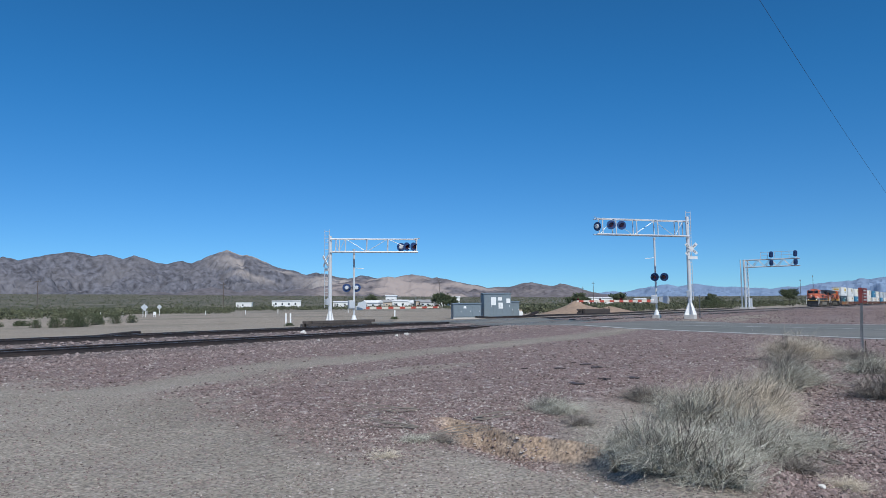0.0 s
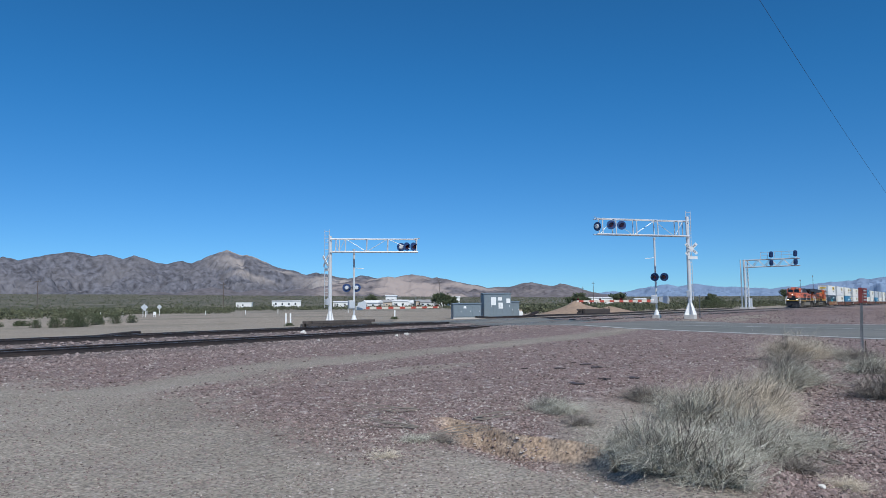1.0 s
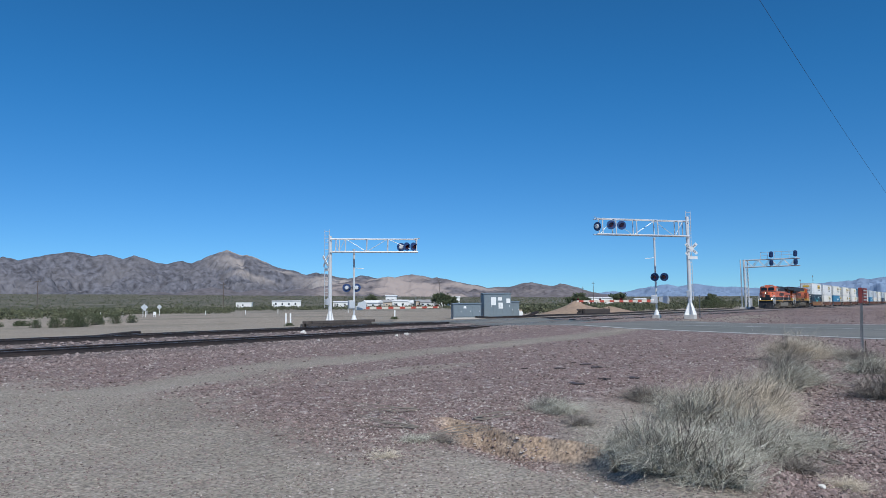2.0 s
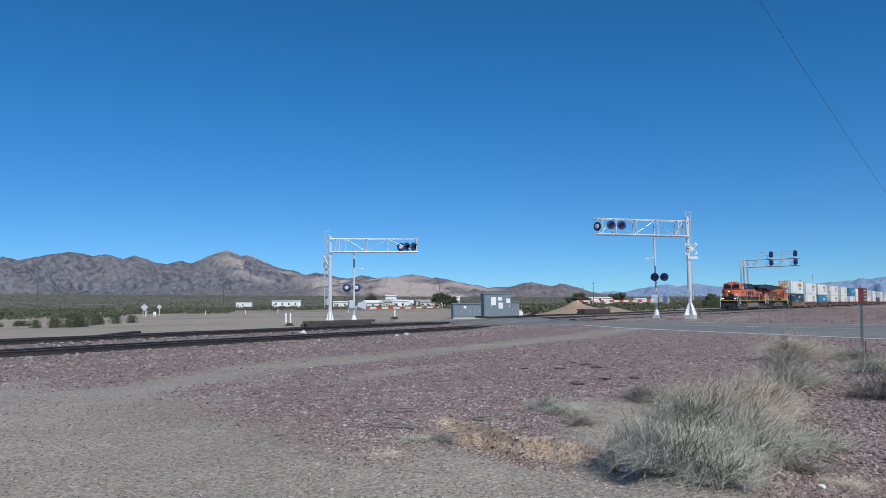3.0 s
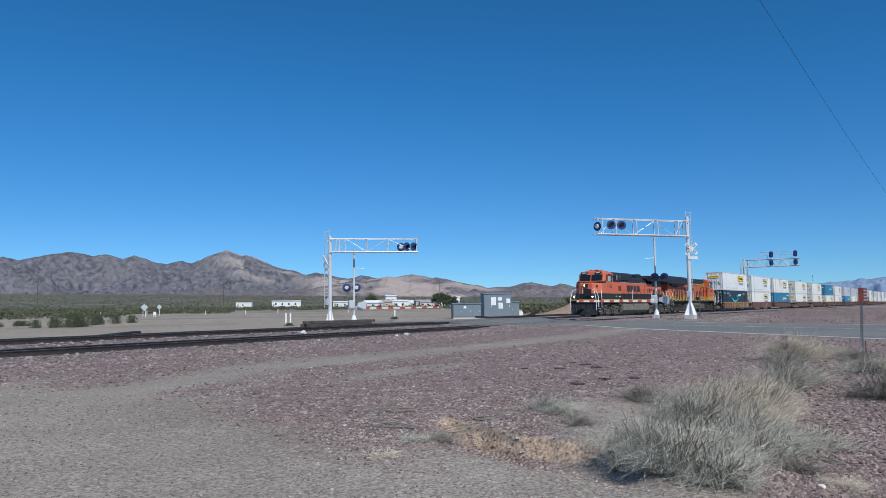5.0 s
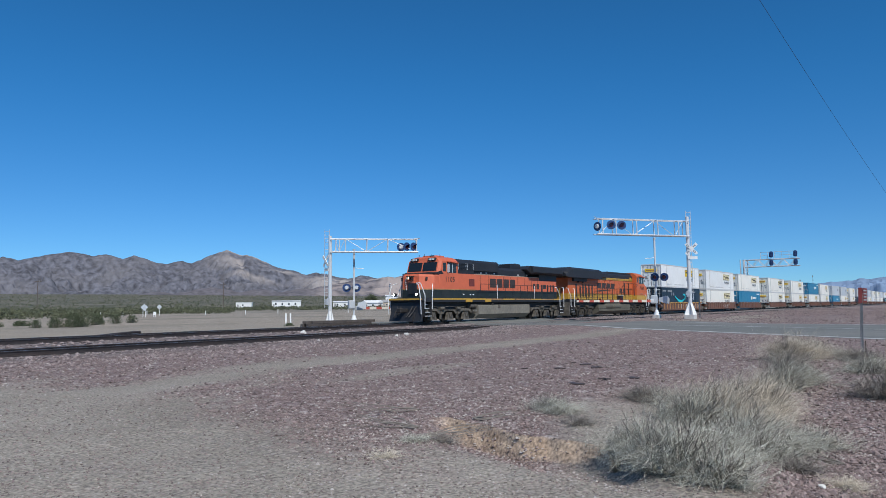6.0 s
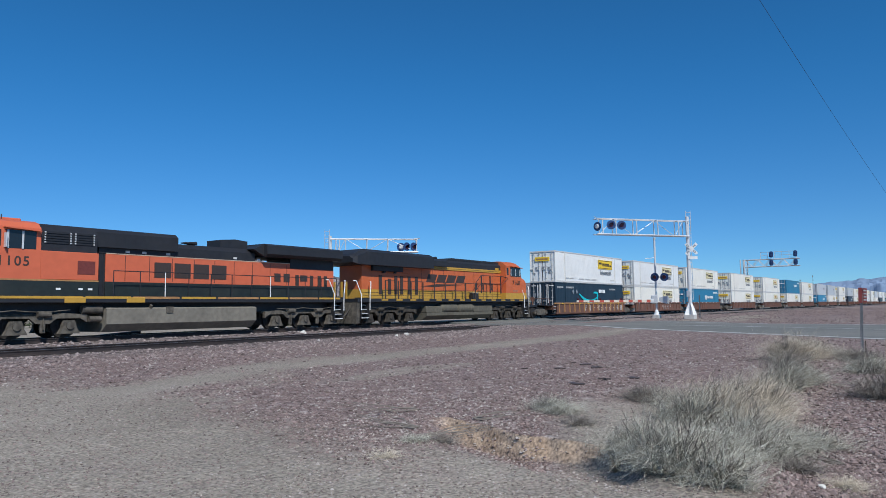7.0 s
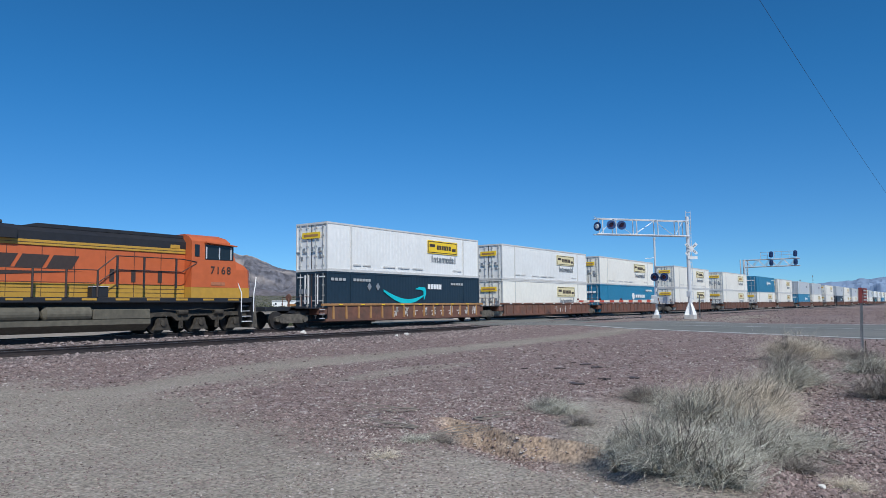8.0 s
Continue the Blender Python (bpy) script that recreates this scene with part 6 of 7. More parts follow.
# ---------------------------------------------------------------- cabinets, mound, signs, poles
def equipment_house(x, y, w, dpt, h, az, label, notices, roof=0.08):
    g = gz(x, y)
    th = thing("equipment_cabinet", label, "equipment cabinet", facing(x, y, g, az), group="trackside cabinets")
    part("plinth", MB().box(-w / 2, w / 2, -dpt / 2, dpt / 2, -0.15, 0.12), M["concrete"], th)
    part("body", MB().box(-w / 2, w / 2, -dpt / 2, dpt / 2, 0.12, h, c=0.02), M["bungalow"], th)
    part("roof", MB().prism([(-dpt / 2 - 0.06, h), (dpt / 2 + 0.06, h), (dpt / 2 + 0.06, h + 0.05), (0, h + 0.05 + roof), (-dpt / 2 - 0.06, h + 0.05)], -w / 2 - 0.06, w / 2 + 0.06, "x"), M["bungalow"], th)
    n = max(2, int(w / 0.7))
    for i in range(n):
        x0 = -w / 2 + (i + 0.06) * w / n
        part("door", MB().box(x0, x0 + w / n * 0.88, -dpt / 2 - 0.02, -dpt / 2, 0.22, h - 0.1, c=0.006), M["bungalow"], th)
        part("door_handle", MB().box(x0 + w / n * 0.75, x0 + w / n * 0.8, -dpt / 2 - 0.05, -dpt / 2 - 0.02, h * 0.45, h * 0.55), M["chrome"], th)
    for nx, nz, nw, nh in notices:
        part("notice", MB().box(nx, nx + nw, -dpt / 2 - 0.03, -dpt / 2 - 0.022, nz, nz + nh), M["white"], th, "white paper notice")
    return th


equipment_house(58.6, 39.4, 2.75, 2.0, 1.42, -139, "low grey-blue trackside equipment cabinet", [(-0.35, 1.0, 0.25, 0.25)])
equipment_house(61.8, 37.9, 2.75, 2.3, 2.42, -139, "tall grey-blue trackside equipment cabinet with white notices", [(-0.65, 1.3, 0.5, 0.8), (0.05, 1.75, 0.42, 0.35), (0.1, 0.95, 0.45, 0.6), (0.9, 1.5, 0.4, 0.45)])
equipment_house(66.0, 38.4, 1.3, 1.2, 1.6, -139, "small grey-blue trackside equipment cabinet", [])


def cable_reels():
    g = gz(70.0, 40.0)
    th = thing("pallet_load", "pale boxes and spools on the ground by the cabinets", "boxes", pose(69.5, 39.6, g, 0, 0, 35))
    part("box", MB().box(-0.9, 0.1, -0.4, 0.4, 0, 0.55, c=0.03), M["wall_w"], th)
    part("box", MB().box(0.3, 1.2, -0.4, 0.4, 0, 0.75, c=0.03), M["wall_t"], th)
    part("spool", MB().tube((1.7, -0.3, 0.4), (1.7, 0.3, 0.4), 0.4, n=16), M["wellrust"], th)


cable_reels()


def mound(x, y, rx, ry, h, seed, label):
    n, k = 26, 48
    vs, fs = [], []
    for i in range(n + 1):
        r = i / n
        for j in range(k):
            a = 2 * math.pi * j / k
            px, py = x + rx * r * math.cos(a), y + ry * r * math.sin(a)
            hz = h * (1 - r) ** 1.1 * (1 + 0.25 * float(wave_noise(px, py, seed, 1.6))) if r < 1 else 0
            vs.append((px, py, gz(px, py) - 0.05 + hz))
    for i in range(n):
        fs += [(i * k + j, i * k + (j + 1) % k, (i + 1) * k + (j + 1) % k, (i + 1) * k + j) for j in range(k)]
    solo("dirt_mound", MB().add(vs, fs), M["mound"], label, "mound", smooth=True, group="dirt mounds")


M["mound"] = material("loose_dirt", (0.33, 0.235, 0.165), 0.95, grain=0.25, scale=3, stain=0.4, stain_scale=0.5, stain_col=(0.24, 0.18, 0.13), bump=0.4)
mound(92.0, 43.0, 5.8, 5.2, 1.75, 31, "bare brown heap of loose dirt behind the tracks")
mound(106.0, 44.0, 7.0, 4.0, 1.0, 33, "low brown bank of loose dirt behind the tracks")


def utility_pole(x, y, h, label="weathered wooden utility pole with a crossarm", r=0.13):
    g = gz(x, y)
    th = thing("utility_pole", label, "utility pole", pose(x, y, g - 0.3), group="utility poles")
    part("pole", MB().tube((0, 0, 0), (0, 0, h), r, r * 0.63, n=9), M["wood"], th)
    part("crossarm", MB().box(-1.3, 1.3, -0.07, 0.07, h - 0.75, h - 0.6), M["wood"], th)
    for dx in (-1.1, -0.5, 0.5, 1.1):
        part("insulator", MB().tube((dx, 0, h - 0.6), (dx, 0, h - 0.42), 0.05), M["chrome"], th)


utility_pole(118.6, 261.3, 11.5)
utility_pole(165.0, 219.0, 10.5)
utility_pole(360.0, 262.0, 16.0, "tall thin dark pole above the settlement")
utility_pole(330.0, 74.0, 12.0)
utility_pole(300.0, 132.0, 11.0)
utility_pole(420.0, 66.0, 12.5, r=0.12)
utility_pole(365.0, 52.0, 13.0, r=0.11)
utility_pole(280.0, 128.0, 8.5)


def road_sign(x, y, shape, z, size, az, label, posts=1):
    g = gz(x, y)
    th = thing("road_sign", label, "road sign", facing(x, y, g - 0.1, az), group="signs along the far road")
    for i in range(posts):
        dx = (i - (posts - 1) / 2) * size * 0.7
        part("post", MB().box(dx - 0.04, dx + 0.04, 0.0, 0.06, 0, z), M["white"], th)
    if shape == "diamond":
        part("panel", MB().prism([(-size, 0), (0, -size), (size, 0), (0, size)], -0.03, 0.0), M["chrome"], th, "pale diamond panel seen from behind", at=pose(0, 0, z + size * 0.5))
    else:
        part("panel", MB().box(-size / 2, size / 2, -0.03, 0.0, z - size * 0.2, z + size * 0.9, c=0.01), M["white"], th)
    return th


def delineator(x, y, h):
    g = gz(x, y)
    th = thing("marker_post", "slim white marker post", "marker post", facing(x, y, g - 0.1, TO_CAM_L), group="white marker posts")
    part("post", MB().box(-0.05, 0.05, -0.03, 0.03, 0, h + 0.1, c=0.01), M["white"], th)
    part("plate", MB().box(-0.06, 0.06, -0.05, -0.03, h * 0.3, h + 0.1), M["white"], th)


road_sign(70.0, 114.8, "diamond", 1.5, 0.62, TO_CAM_L, "pale diamond road sign beside the far dirt road", 2)
road_sign(71.5, 114.0, "plate", 0.55, 0.5, TO_CAM_L, "small white plate on two posts beside the far road", 2)
road_sign(80.0, 126.0, "diamond", 1.6, 0.5, TO_CAM_L, "pale diamond road sign farther along the dirt road")
for x, y, h in ((40.79, 45.72, 1.05), (41.1, 45.5, 1.05), (55.0, 45.6, 0.9), (86.0, 140.0, 1.0), (92.0, 128.0, 0.9), (96.0, 120.0, 0.9), (103.0, 118.0, 1.0), (76.0, 132.0, 0.9), (72.0, 133.0, 0.9), (110.0, 104.0, 0.9)):
    delineator(x, y, h)


def marker_sign():
    """Thin steel post with small faded red plates near the road."""
    x, y = 26.75, 2.47
    g = gz(x, y)
    th = thing("marker_sign", "thin dark steel post with faded red plates by the road", "sign", facing(x, y, g - 0.06, 185) @ pose(0, 0, 0, 0, 1.6, 0))
    part("post", MB().box(-0.028, 0.028, -0.03, 0.03, 0, 2.1 + 0.12), M["post"], th)
    part("post_flange", MB().box(-0.055, -0.035, -0.03, 0.0, 0, 2.1), M["post"], th)
    part("red_plate", MB().box(-0.09, 0.02, -0.05, -0.032, 1.72, 2.22, c=0.005), M["signred"], th, "faded red plate")
    part("red_plate", MB().box(0.03, 0.15, -0.045, -0.03, 1.74, 2.2, c=0.005), M["signred"], th, "faded red plate with pale bars")
    bb = MB()
    for i in range(4):
        bb.box(0.06, 0.14, -0.05, -0.044, 1.80 + i * 0.1, 1.85 + i * 0.1)
    part("word_bars", bb, M["c_trim"], th)
    part("foot_post", MB().box(0.06, 0.1, -0.02, 0.02, 0, 0.5), M["wood"], th)


marker_sign()
for x, y in ((63.4, 18.0),):
    tp = thing("thin_post", "thin dark steel post beside the signal", "post", pose(x, y, gz(x, y) - 0.2))
    part("post", MB().box(-0.04, 0.04, -0.04, 0.04, 0, 2.2), M["post"], tp)


def overhead_cable():
    a, b = Vector((18.0, 4.53, 10.95)), Vector((62.0, 1.82, 5.9))
    pts = []
    for i in range(-6, 31):
        t = i / 24
        pts.append(tuple(a.lerp(b, t) - Vector((0, 0, 4 * 0.35 * t * (1 - t)))))
    solo("overhead_cable", MB().path(pts, 0.006, n=5), M["cable"], "thin dark overhead cable hanging across the sky", "cable")


overhead_cable()


# ---------------------------------------------------------------- far settlement
def shed(x, y, w, dpt, h, az, wall, roof, label, pitch=0.6, windows=2, door=True):
    g = gz(x, y)
    th = thing("house", label, "house", facing(x, y, g - 0.2, az), group="settlement buildings")
    part("wall", MB().box(-w / 2, w / 2, -dpt / 2, dpt / 2, 0, h), M[wall], th)
    part("roof", MB().prism([(-dpt / 2 - 0.3, h), (dpt / 2 + 0.3, h), (dpt / 2 + 0.3, h + 0.15), (0, h + 0.15 + pitch), (-dpt / 2 - 0.3, h + 0.15)], -w / 2 - 0.3, w / 2 + 0.3, "x"), M[roof], th)
    for i in range(windows):
        x0 = -w / 2 + (i + 0.6) * w / (windows + 0.4)
        wn = part("window", MB().box(x0 - 0.5, x0 + 0.5, -dpt / 2 - 0.05, -dpt / 2, h * 0.42, h * 0.75), M["white"], th)
        part("pane", MB().box(x0 - 0.42, x0 + 0.42, -dpt / 2 - 0.07, -dpt / 2 - 0.05, h * 0.45, h * 0.72), M["glass"], wn)
    if door:
        part("door", MB().box(-w / 2 + 0.5, -w / 2 + 1.4, -dpt / 2 - 0.05, -dpt / 2, 0.2, min(2.2, h * 0.8)), M["roof_g"], th)


shed(247.0, 309.8, 8.2, 5, 3.1, TO_CAM_L, "wall_w", "wall_w", "white flat-roofed shed far across the desert", 0.1, 1)
shed(260.0, 291.0, 15.0, 6, 3.8, TO_CAM_L, "wall_w", "wall_w", "long white building far across the desert", 0.2, 4)
_rt = random.Random(4)
for i in range(17):
    s = i / 16
    dep = 290 + 110 * _rt.random()
    u = (-125 + 128 * s) / 1249 * dep
    x, y = F0[0] * dep + R0[0] * u, F0[1] * dep + R0[1] * u
    wall = _rt.choice(["wall_w", "wall_w", "wall_t"])
    shed(x, y, _rt.uniform(4, 9), _rt.uniform(4, 6), _rt.uniform(2.2, 3.5), -144 + _rt.uniform(-20, 20), wall, _rt.choice(["wall_w", "roof_g", "wall_w"]),
         "white single-storey house of the far settlement" if wall == "wall_w" else "tan single-storey house of the far settlement", _rt.uniform(0.2, 1.2), 2)
for px, w, h in ((-178, 8, 2.8), (20, 4.5, 4.4), (105, 5, 3.0), (-92, 5, 5.5), (276, 11, 3.4), (346, 5, 2.6), (235, 4, 2.5), (262, 4, 2.6)):
    dep = 330
    u = px / 1249 * dep
    x, y = F0[0] * dep + R0[0] * u, F0[1] * dep + R0[1] * u
    shed(x, y, w, 5, h, -144, "wall_w", "wall_w", "white house standing apart in the far desert", 0.4, 2)


def gate_arm(x, y, z, az, L, label):
    """A lowered crossing gate: slim tapering arm with red bands and small lamps; az: the way it points."""
    th = thing("gate_arm", label, "crossing gate", pose(x, y, z, 0, 0, az), group="lowered crossing gates")
    arm = MB().loft([[(q, -0.03, -h), (q, 0.03, -h), (q, 0.03, h), (q, -0.03, h)] for q, h in ((0.25, 0.11), (L, 0.07))])
    part("arm", arm, M["gatepale"], th, "sun-bleached pale arm")
    part("arm_bracket", MB().box(-0.35, 0.45, -0.06, 0.06, -0.17, 0.17, c=0.03), M["chrome"], th)
    n = int(L / 1.25)
    for i in range(n):
        q = 0.8 + i * (L - 1.1) / max(1, n - 1) * 0.98
        h = 0.116 - 0.04 * q / L
        part("red_band", MB().box(q - 0.28, q + 0.28, -0.036, 0.036, -h, h), M["signred2"], th, "faded red band")
    for q in (0.45 * L, 0.72 * L, L - 0.15):
        part("arm_lamp", MB().tube((q, -0.06, 0.16), (q, 0.06, 0.16), 0.06, n=10), M["redlens"], th)


M["signred2"] = material("faded_red_paint", (0.42, 0.075, 0.05), 0.7, grain=0.1, stain=0.3, bump=0.02)
M["gatepale"] = material("bleached_gate_paint", (0.66, 0.60, 0.50), 0.7, grain=0.1, stain=0.3, bump=0.02)
gate_arm(44.9, 41.2, 1.04, -14, 8.9, "lowered crossing gate with faded red bands beyond the tracks")
gate_arm(60.6, 21.1, 1.42, 166, 10.4, "lowered crossing gate with faded red bands by the near post")


# ---------------------------------------------------------------- plants
def stems_mesh(name, mat, seed, radius, height, n, curl=0.5, r0=0.006, spread=1.0, seg=4, lean=(0, 0), hair=0.35):
    """Dry stems and twigs rising from a tuft, each a thin three-sided tube."""
    rng = np.random.RandomState(seed)
    az = rng.rand(n) * 2 * np.pi
    out = np.sqrt(rng.rand(n)) * radius * spread
    base_r = out * 0.45 * rng.rand(n)
    h = height * (0.35 + 0.65 * rng.rand(n) ** 1.3) * (1 + 0.3 * np.sin(az * 3 + seed)) * (1 - 0.45 * (out / (radius * spread)) ** 2)
    t = np.linspace(0, 1, seg + 1)
    px = np.cos(az)[:, None] * (base_r[:, None] + (out - base_r)[:, None] * t ** (1 + curl)) + lean[0] * t * height
    py = np.sin(az)[:, None] * (base_r[:, None] + (out - base_r)[:, None] * t ** (1 + curl)) + lean[1] * t * height
    pz = h[:, None] * (t - 0.35 * curl * t ** 3)
    wob = rng.randn(n, seg + 1, 3) * 0.085 * radius * t[None, :, None]
    P = np.stack([px, py, pz], -1) + wob
    # twigs branch from stems
    m = int(n * hair * 3)
    who, at = rng.randint(0, n, m), rng.randint(1, seg + 1, m)
    S = P[who, at]
    D = rng.randn(m, 3)
    D[:, 2] = np.abs(D[:, 2]) * 0.6
    D /= np.linalg.norm(D, axis=1)[:, None]
    ln = (0.10 + 0.34 * rng.rand(m)) * height
    T = S[:, None, :] + D[:, None, :] * ln[:, None, None] * np.linspace(0, 1, seg + 1)[None, :, None] + rng.randn(m, seg + 1, 3) * 0.012 * np.linspace(0, 1, seg + 1)[None, :, None]
    A = np.concatenate([P, T])
    rad = np.concatenate([np.full(n, r0), np.full(m, r0 * 0.6)])
    N = len(A)
    taper = np.linspace(1, 0.25, seg + 1)
    offs = np.array([[1, 0, 0], [-0.5, 0.87, 0.2], [-0.5, -0.87, -0.2]])
    V = A[:, :, None, :] + offs[None, None] * (rad[:, None, None, None] * taper[None, :, None, None])
    idx = np.arange(N * (seg + 1) * 3).reshape(N, seg + 1, 3)
    q = []
    for k in range(3):
        a, b = idx[:, :-1, k], idx[:, :-1, (k + 1) % 3]
        c, d = idx[:, 1:, (k + 1) % 3], idx[:, 1:, k]
        q.append(np.stack([a, b, c, d], -1).reshape(-1, 4))
    me = bpy.data.meshes.new(name)
    me.from_pydata(V.reshape(-1, 3).tolist(), [], np.concatenate(q).tolist())
    me.materials.append(mat)
    return me


def dry_bush(x, y, radius, height, n, seed, mat, label, core=True, lean=(0, 0)):
    g = gz(x, y)
    th = thing("dry_bush", label, "bush", pose(x, y, g - 0.03), group="dry bushes by the washed-out bank")
    fine = mat == "drygrass"
    part("tuft", stems_mesh("tuft", M[mat], seed, radius * 1.2, height * 1.0, int(n * (1.15 if fine else 0.78)), 1.1, 0.0034 if fine else 0.0046, lean=lean, hair=0.5 if fine else 0.66), None, th)
    if core:
        part("woody_core", stems_mesh("woody_core", M["branch"], seed + 500, radius * 0.75, height * 0.78, n // 3, 0.3, 0.009, seg=3, hair=0.5), None, th)
    return th


GREY = "wiry grey-green desert bush, half dry"
TAN = "clump of tall straw-coloured dry grass"
for x, y, r, h, n, mat, lab in (
        (7.25, 2.35, 0.62, 0.62, 1500, "greybush", GREY), (7.75, 2.85, 0.5, 0.5, 1000, "greybush", GREY), (7.0, 1.9, 0.45, 0.42, 900, "greybush", GREY), (8.0, 2.15, 0.5, 0.5, 1000, "greybush", GREY),
        (12.0, 3.1, 0.85, 0.95, 1700, "drygrass", TAN), (11.2, 3.35, 0.7, 0.7, 1200, "greybush", GREY), (12.9, 2.75, 0.7, 1.0, 1500, "drygrass", TAN), (11.6, 2.6, 0.6, 0.6, 1000, "drygrass", TAN), (12.4, 3.7, 0.7, 0.6, 900, "branch", "tangle of dead grey twigs"),
        (10.1, 2.3, 0.65, 0.55, 1300, "greybush", GREY), (9.8, 1.95, 0.55, 0.42, 1000, "greybush", GREY), (10.9, 1.75, 0.6, 0.35, 900, "greybush", GREY), (9.2, 2.0, 0.5, 0.42, 900, "greybush", GREY),
        (16.4, 2.95, 0.6, 0.85, 1100, "greybush", GREY), (17.4, 2.75, 0.55, 0.6, 800, "greybush", GREY),
        (22.4, 3.9, 0.95, 1.0, 1200, "drygrass", TAN), (23.6, 3.5, 0.8, 0.8, 800, "drygrass", TAN), (20.5, 3.6, 0.6, 0.55, 600, "branch", "tangle of dead grey twigs"),
        (13.0, 4.75, 0.55, 0.40, 700, "branch", "tangle of dead grey twigs"), (14.0, 4.9, 0.5, 0.25, 400, "branch", "tangle of dead grey twigs"),
        (10.35, 5.35, 0.4, 0.30, 600, "greybush", GREY), (10.1, 5.0, 0.4, 0.25, 400, "greybush", GREY), (9.3, 4.35, 0.28, 0.24, 350, "branch", "tangle of dead grey twigs"),
        (20.1, 1.75, 0.8, 0.6, 800, "greybush", GREY), (16.5, 1.15, 0.9, 0.7, 900, "branch", "tangle of dead grey twigs"), (23.5, 2.3, 0.8, 0.5, 700, "branch", "tangle of dead grey twigs"), (25.0, 2.9, 0.6, 0.4, 400, "greybush", GREY),
        (8.3, 1.0, 0.28, 0.2, 300, "drygrass", TAN), (8.9, 1.5, 0.35, 0.25, 400, "branch", "tangle of dead grey twigs"), (7.5, 0.75, 0.25, 0.16, 250, "branch", "tangle of dead grey twigs"),
        (7.35, 5.35, 0.28, 0.18, 300, "branch", "tangle of dead grey twigs"), (7.0, 5.5, 0.22, 0.16, 250, "greybush", GREY), (6.1, 5.2, 0.2, 0.14, 160, "drygrass", TAN)):
    dry_bush(x, y, r * 1.06, h * (1.16 if r > 0.38 else 1.1), n, int(x * 37 + y * 91), mat, lab, core=n > 500)


def dead_branch(x, y, L, az, seed):
    rng = random.Random(seed)
    th = thing("dead_branch", "dead grey branch lying on the ground", "branch", pose(x, y, gz(x, y), 0, 0, az), group="dead branches")
    for k in range(5):
        mb = MB()
        p = Vector((0, rng.uniform(-0.08, 0.08), 0.03))
        d = Vector((1, rng.uniform(-0.35, 0.35), rng.uniform(0.0, 0.12))).normalized()
        r = 0.012
        rings = []
        for i in range(7):
            q = p + d * (L / 6) + Vector((0, rng.uniform(-0.05, 0.05), rng.uniform(-0.02, 0.03)))
            q.z = max(q.z, 0.015)
            rings.append([(p.x, p.y + r * math.cos(k_ * 1.2566), p.z + r * math.sin(k_ * 1.2566)) for k_ in range(5)])
            p, r = q, r * 0.8
        part("twig", mb.loft(rings), M["branch"], th)


for x, y, L, az, sd in ((7.7, 6.0, 1.0, 100, 1), (8.4, 6.05, 1.1, 120, 2), (7.3, 5.6, 0.9, -60, 3), (8.8, 5.8, 0.8, -40, 4), (12.3, 4.2, 1.0, 20, 5), (9.9, 1.2, 0.8, 60, 6), (17.5, 2.2, 1.2, -30, 7), (9.1, 7.1, 1.3, 160, 8)):
    dead_branch(x, y, L, az, sd)


def rubber_slab(x, y, L, W, az, seed):
    rng = random.Random(seed)
    poly = []
    for i in range(13):
        a = 2 * math.pi * i / 13
        poly.append((L / 2 * math.cos(a) * rng.uniform(0.35, 0.95), W / 2 * math.sin(a) * rng.uniform(0.35, 1.3)))
    solo("tarry_slab", MB().prism(poly, 0.0, 0.035, "z"), M["ink"], "flat dark broken slab lying on gravel", "debris", pose(x, y, gz(x, y) - 0.01, rng.uniform(-4, 4), rng.uniform(-4, 4), az), group="dark broken slabs")


for i, (x, y, L, W, az) in enumerate(((17.2, 8.6, 0.55, 0.25, -55), (16.6, 9.3, 0.35, 0.2, -50), (18.6, 8.4, 0.9, 0.35, -50), (17.9, 7.8, 0.6, 0.25, -60), (14.1, 6.7, 0.75, 0.3, -50), (15.6, 6.65, 0.6, 0.35, -45), (16.3, 6.2, 0.45, 0.3, -40), (18.9, 9.0, 0.4, 0.2, -48))):
    rubber_slab(x, y, L * 0.75, W * 1.1, az, i)


def creosote(x, y, r, h, seed, label="rounded dark green creosote bush on pale sand"):
    rng = np.random.RandomState(seed)
    th = thing("creosote_bush", label, "bush", pose(x, y, gz(x, y) - 0.05), group="creosote bushes beyond the tracks")
    part("woody_base", stems_mesh("woody_base", M["branch"], seed, r * 0.85, h * 0.9, 60, 0.25, 0.016, seg=3), None, th)
    n = 2400
    a, e, q = rng.rand(n) * 6.283, rng.rand(n), rng.rand(n) ** 0.4
    lump = 1 + 0.28 * np.sin(a * 3 + seed) + 0.2 * np.sin(a * 5 + e * 7)
    C = np.stack([np.cos(a) * r * q * lump * np.sqrt(1 - (e * 0.9) ** 2), np.sin(a) * r * q * lump * np.sqrt(1 - (e * 0.9) ** 2), 0.08 * h + h * 0.95 * e * (0.55 + 0.45 * q) * (0.8 + 0.25 * lump)], -1)
    part("foliage", leaf_cloud("foliage", C, 0.052 * r, rng, M["creosote"]), None, th)


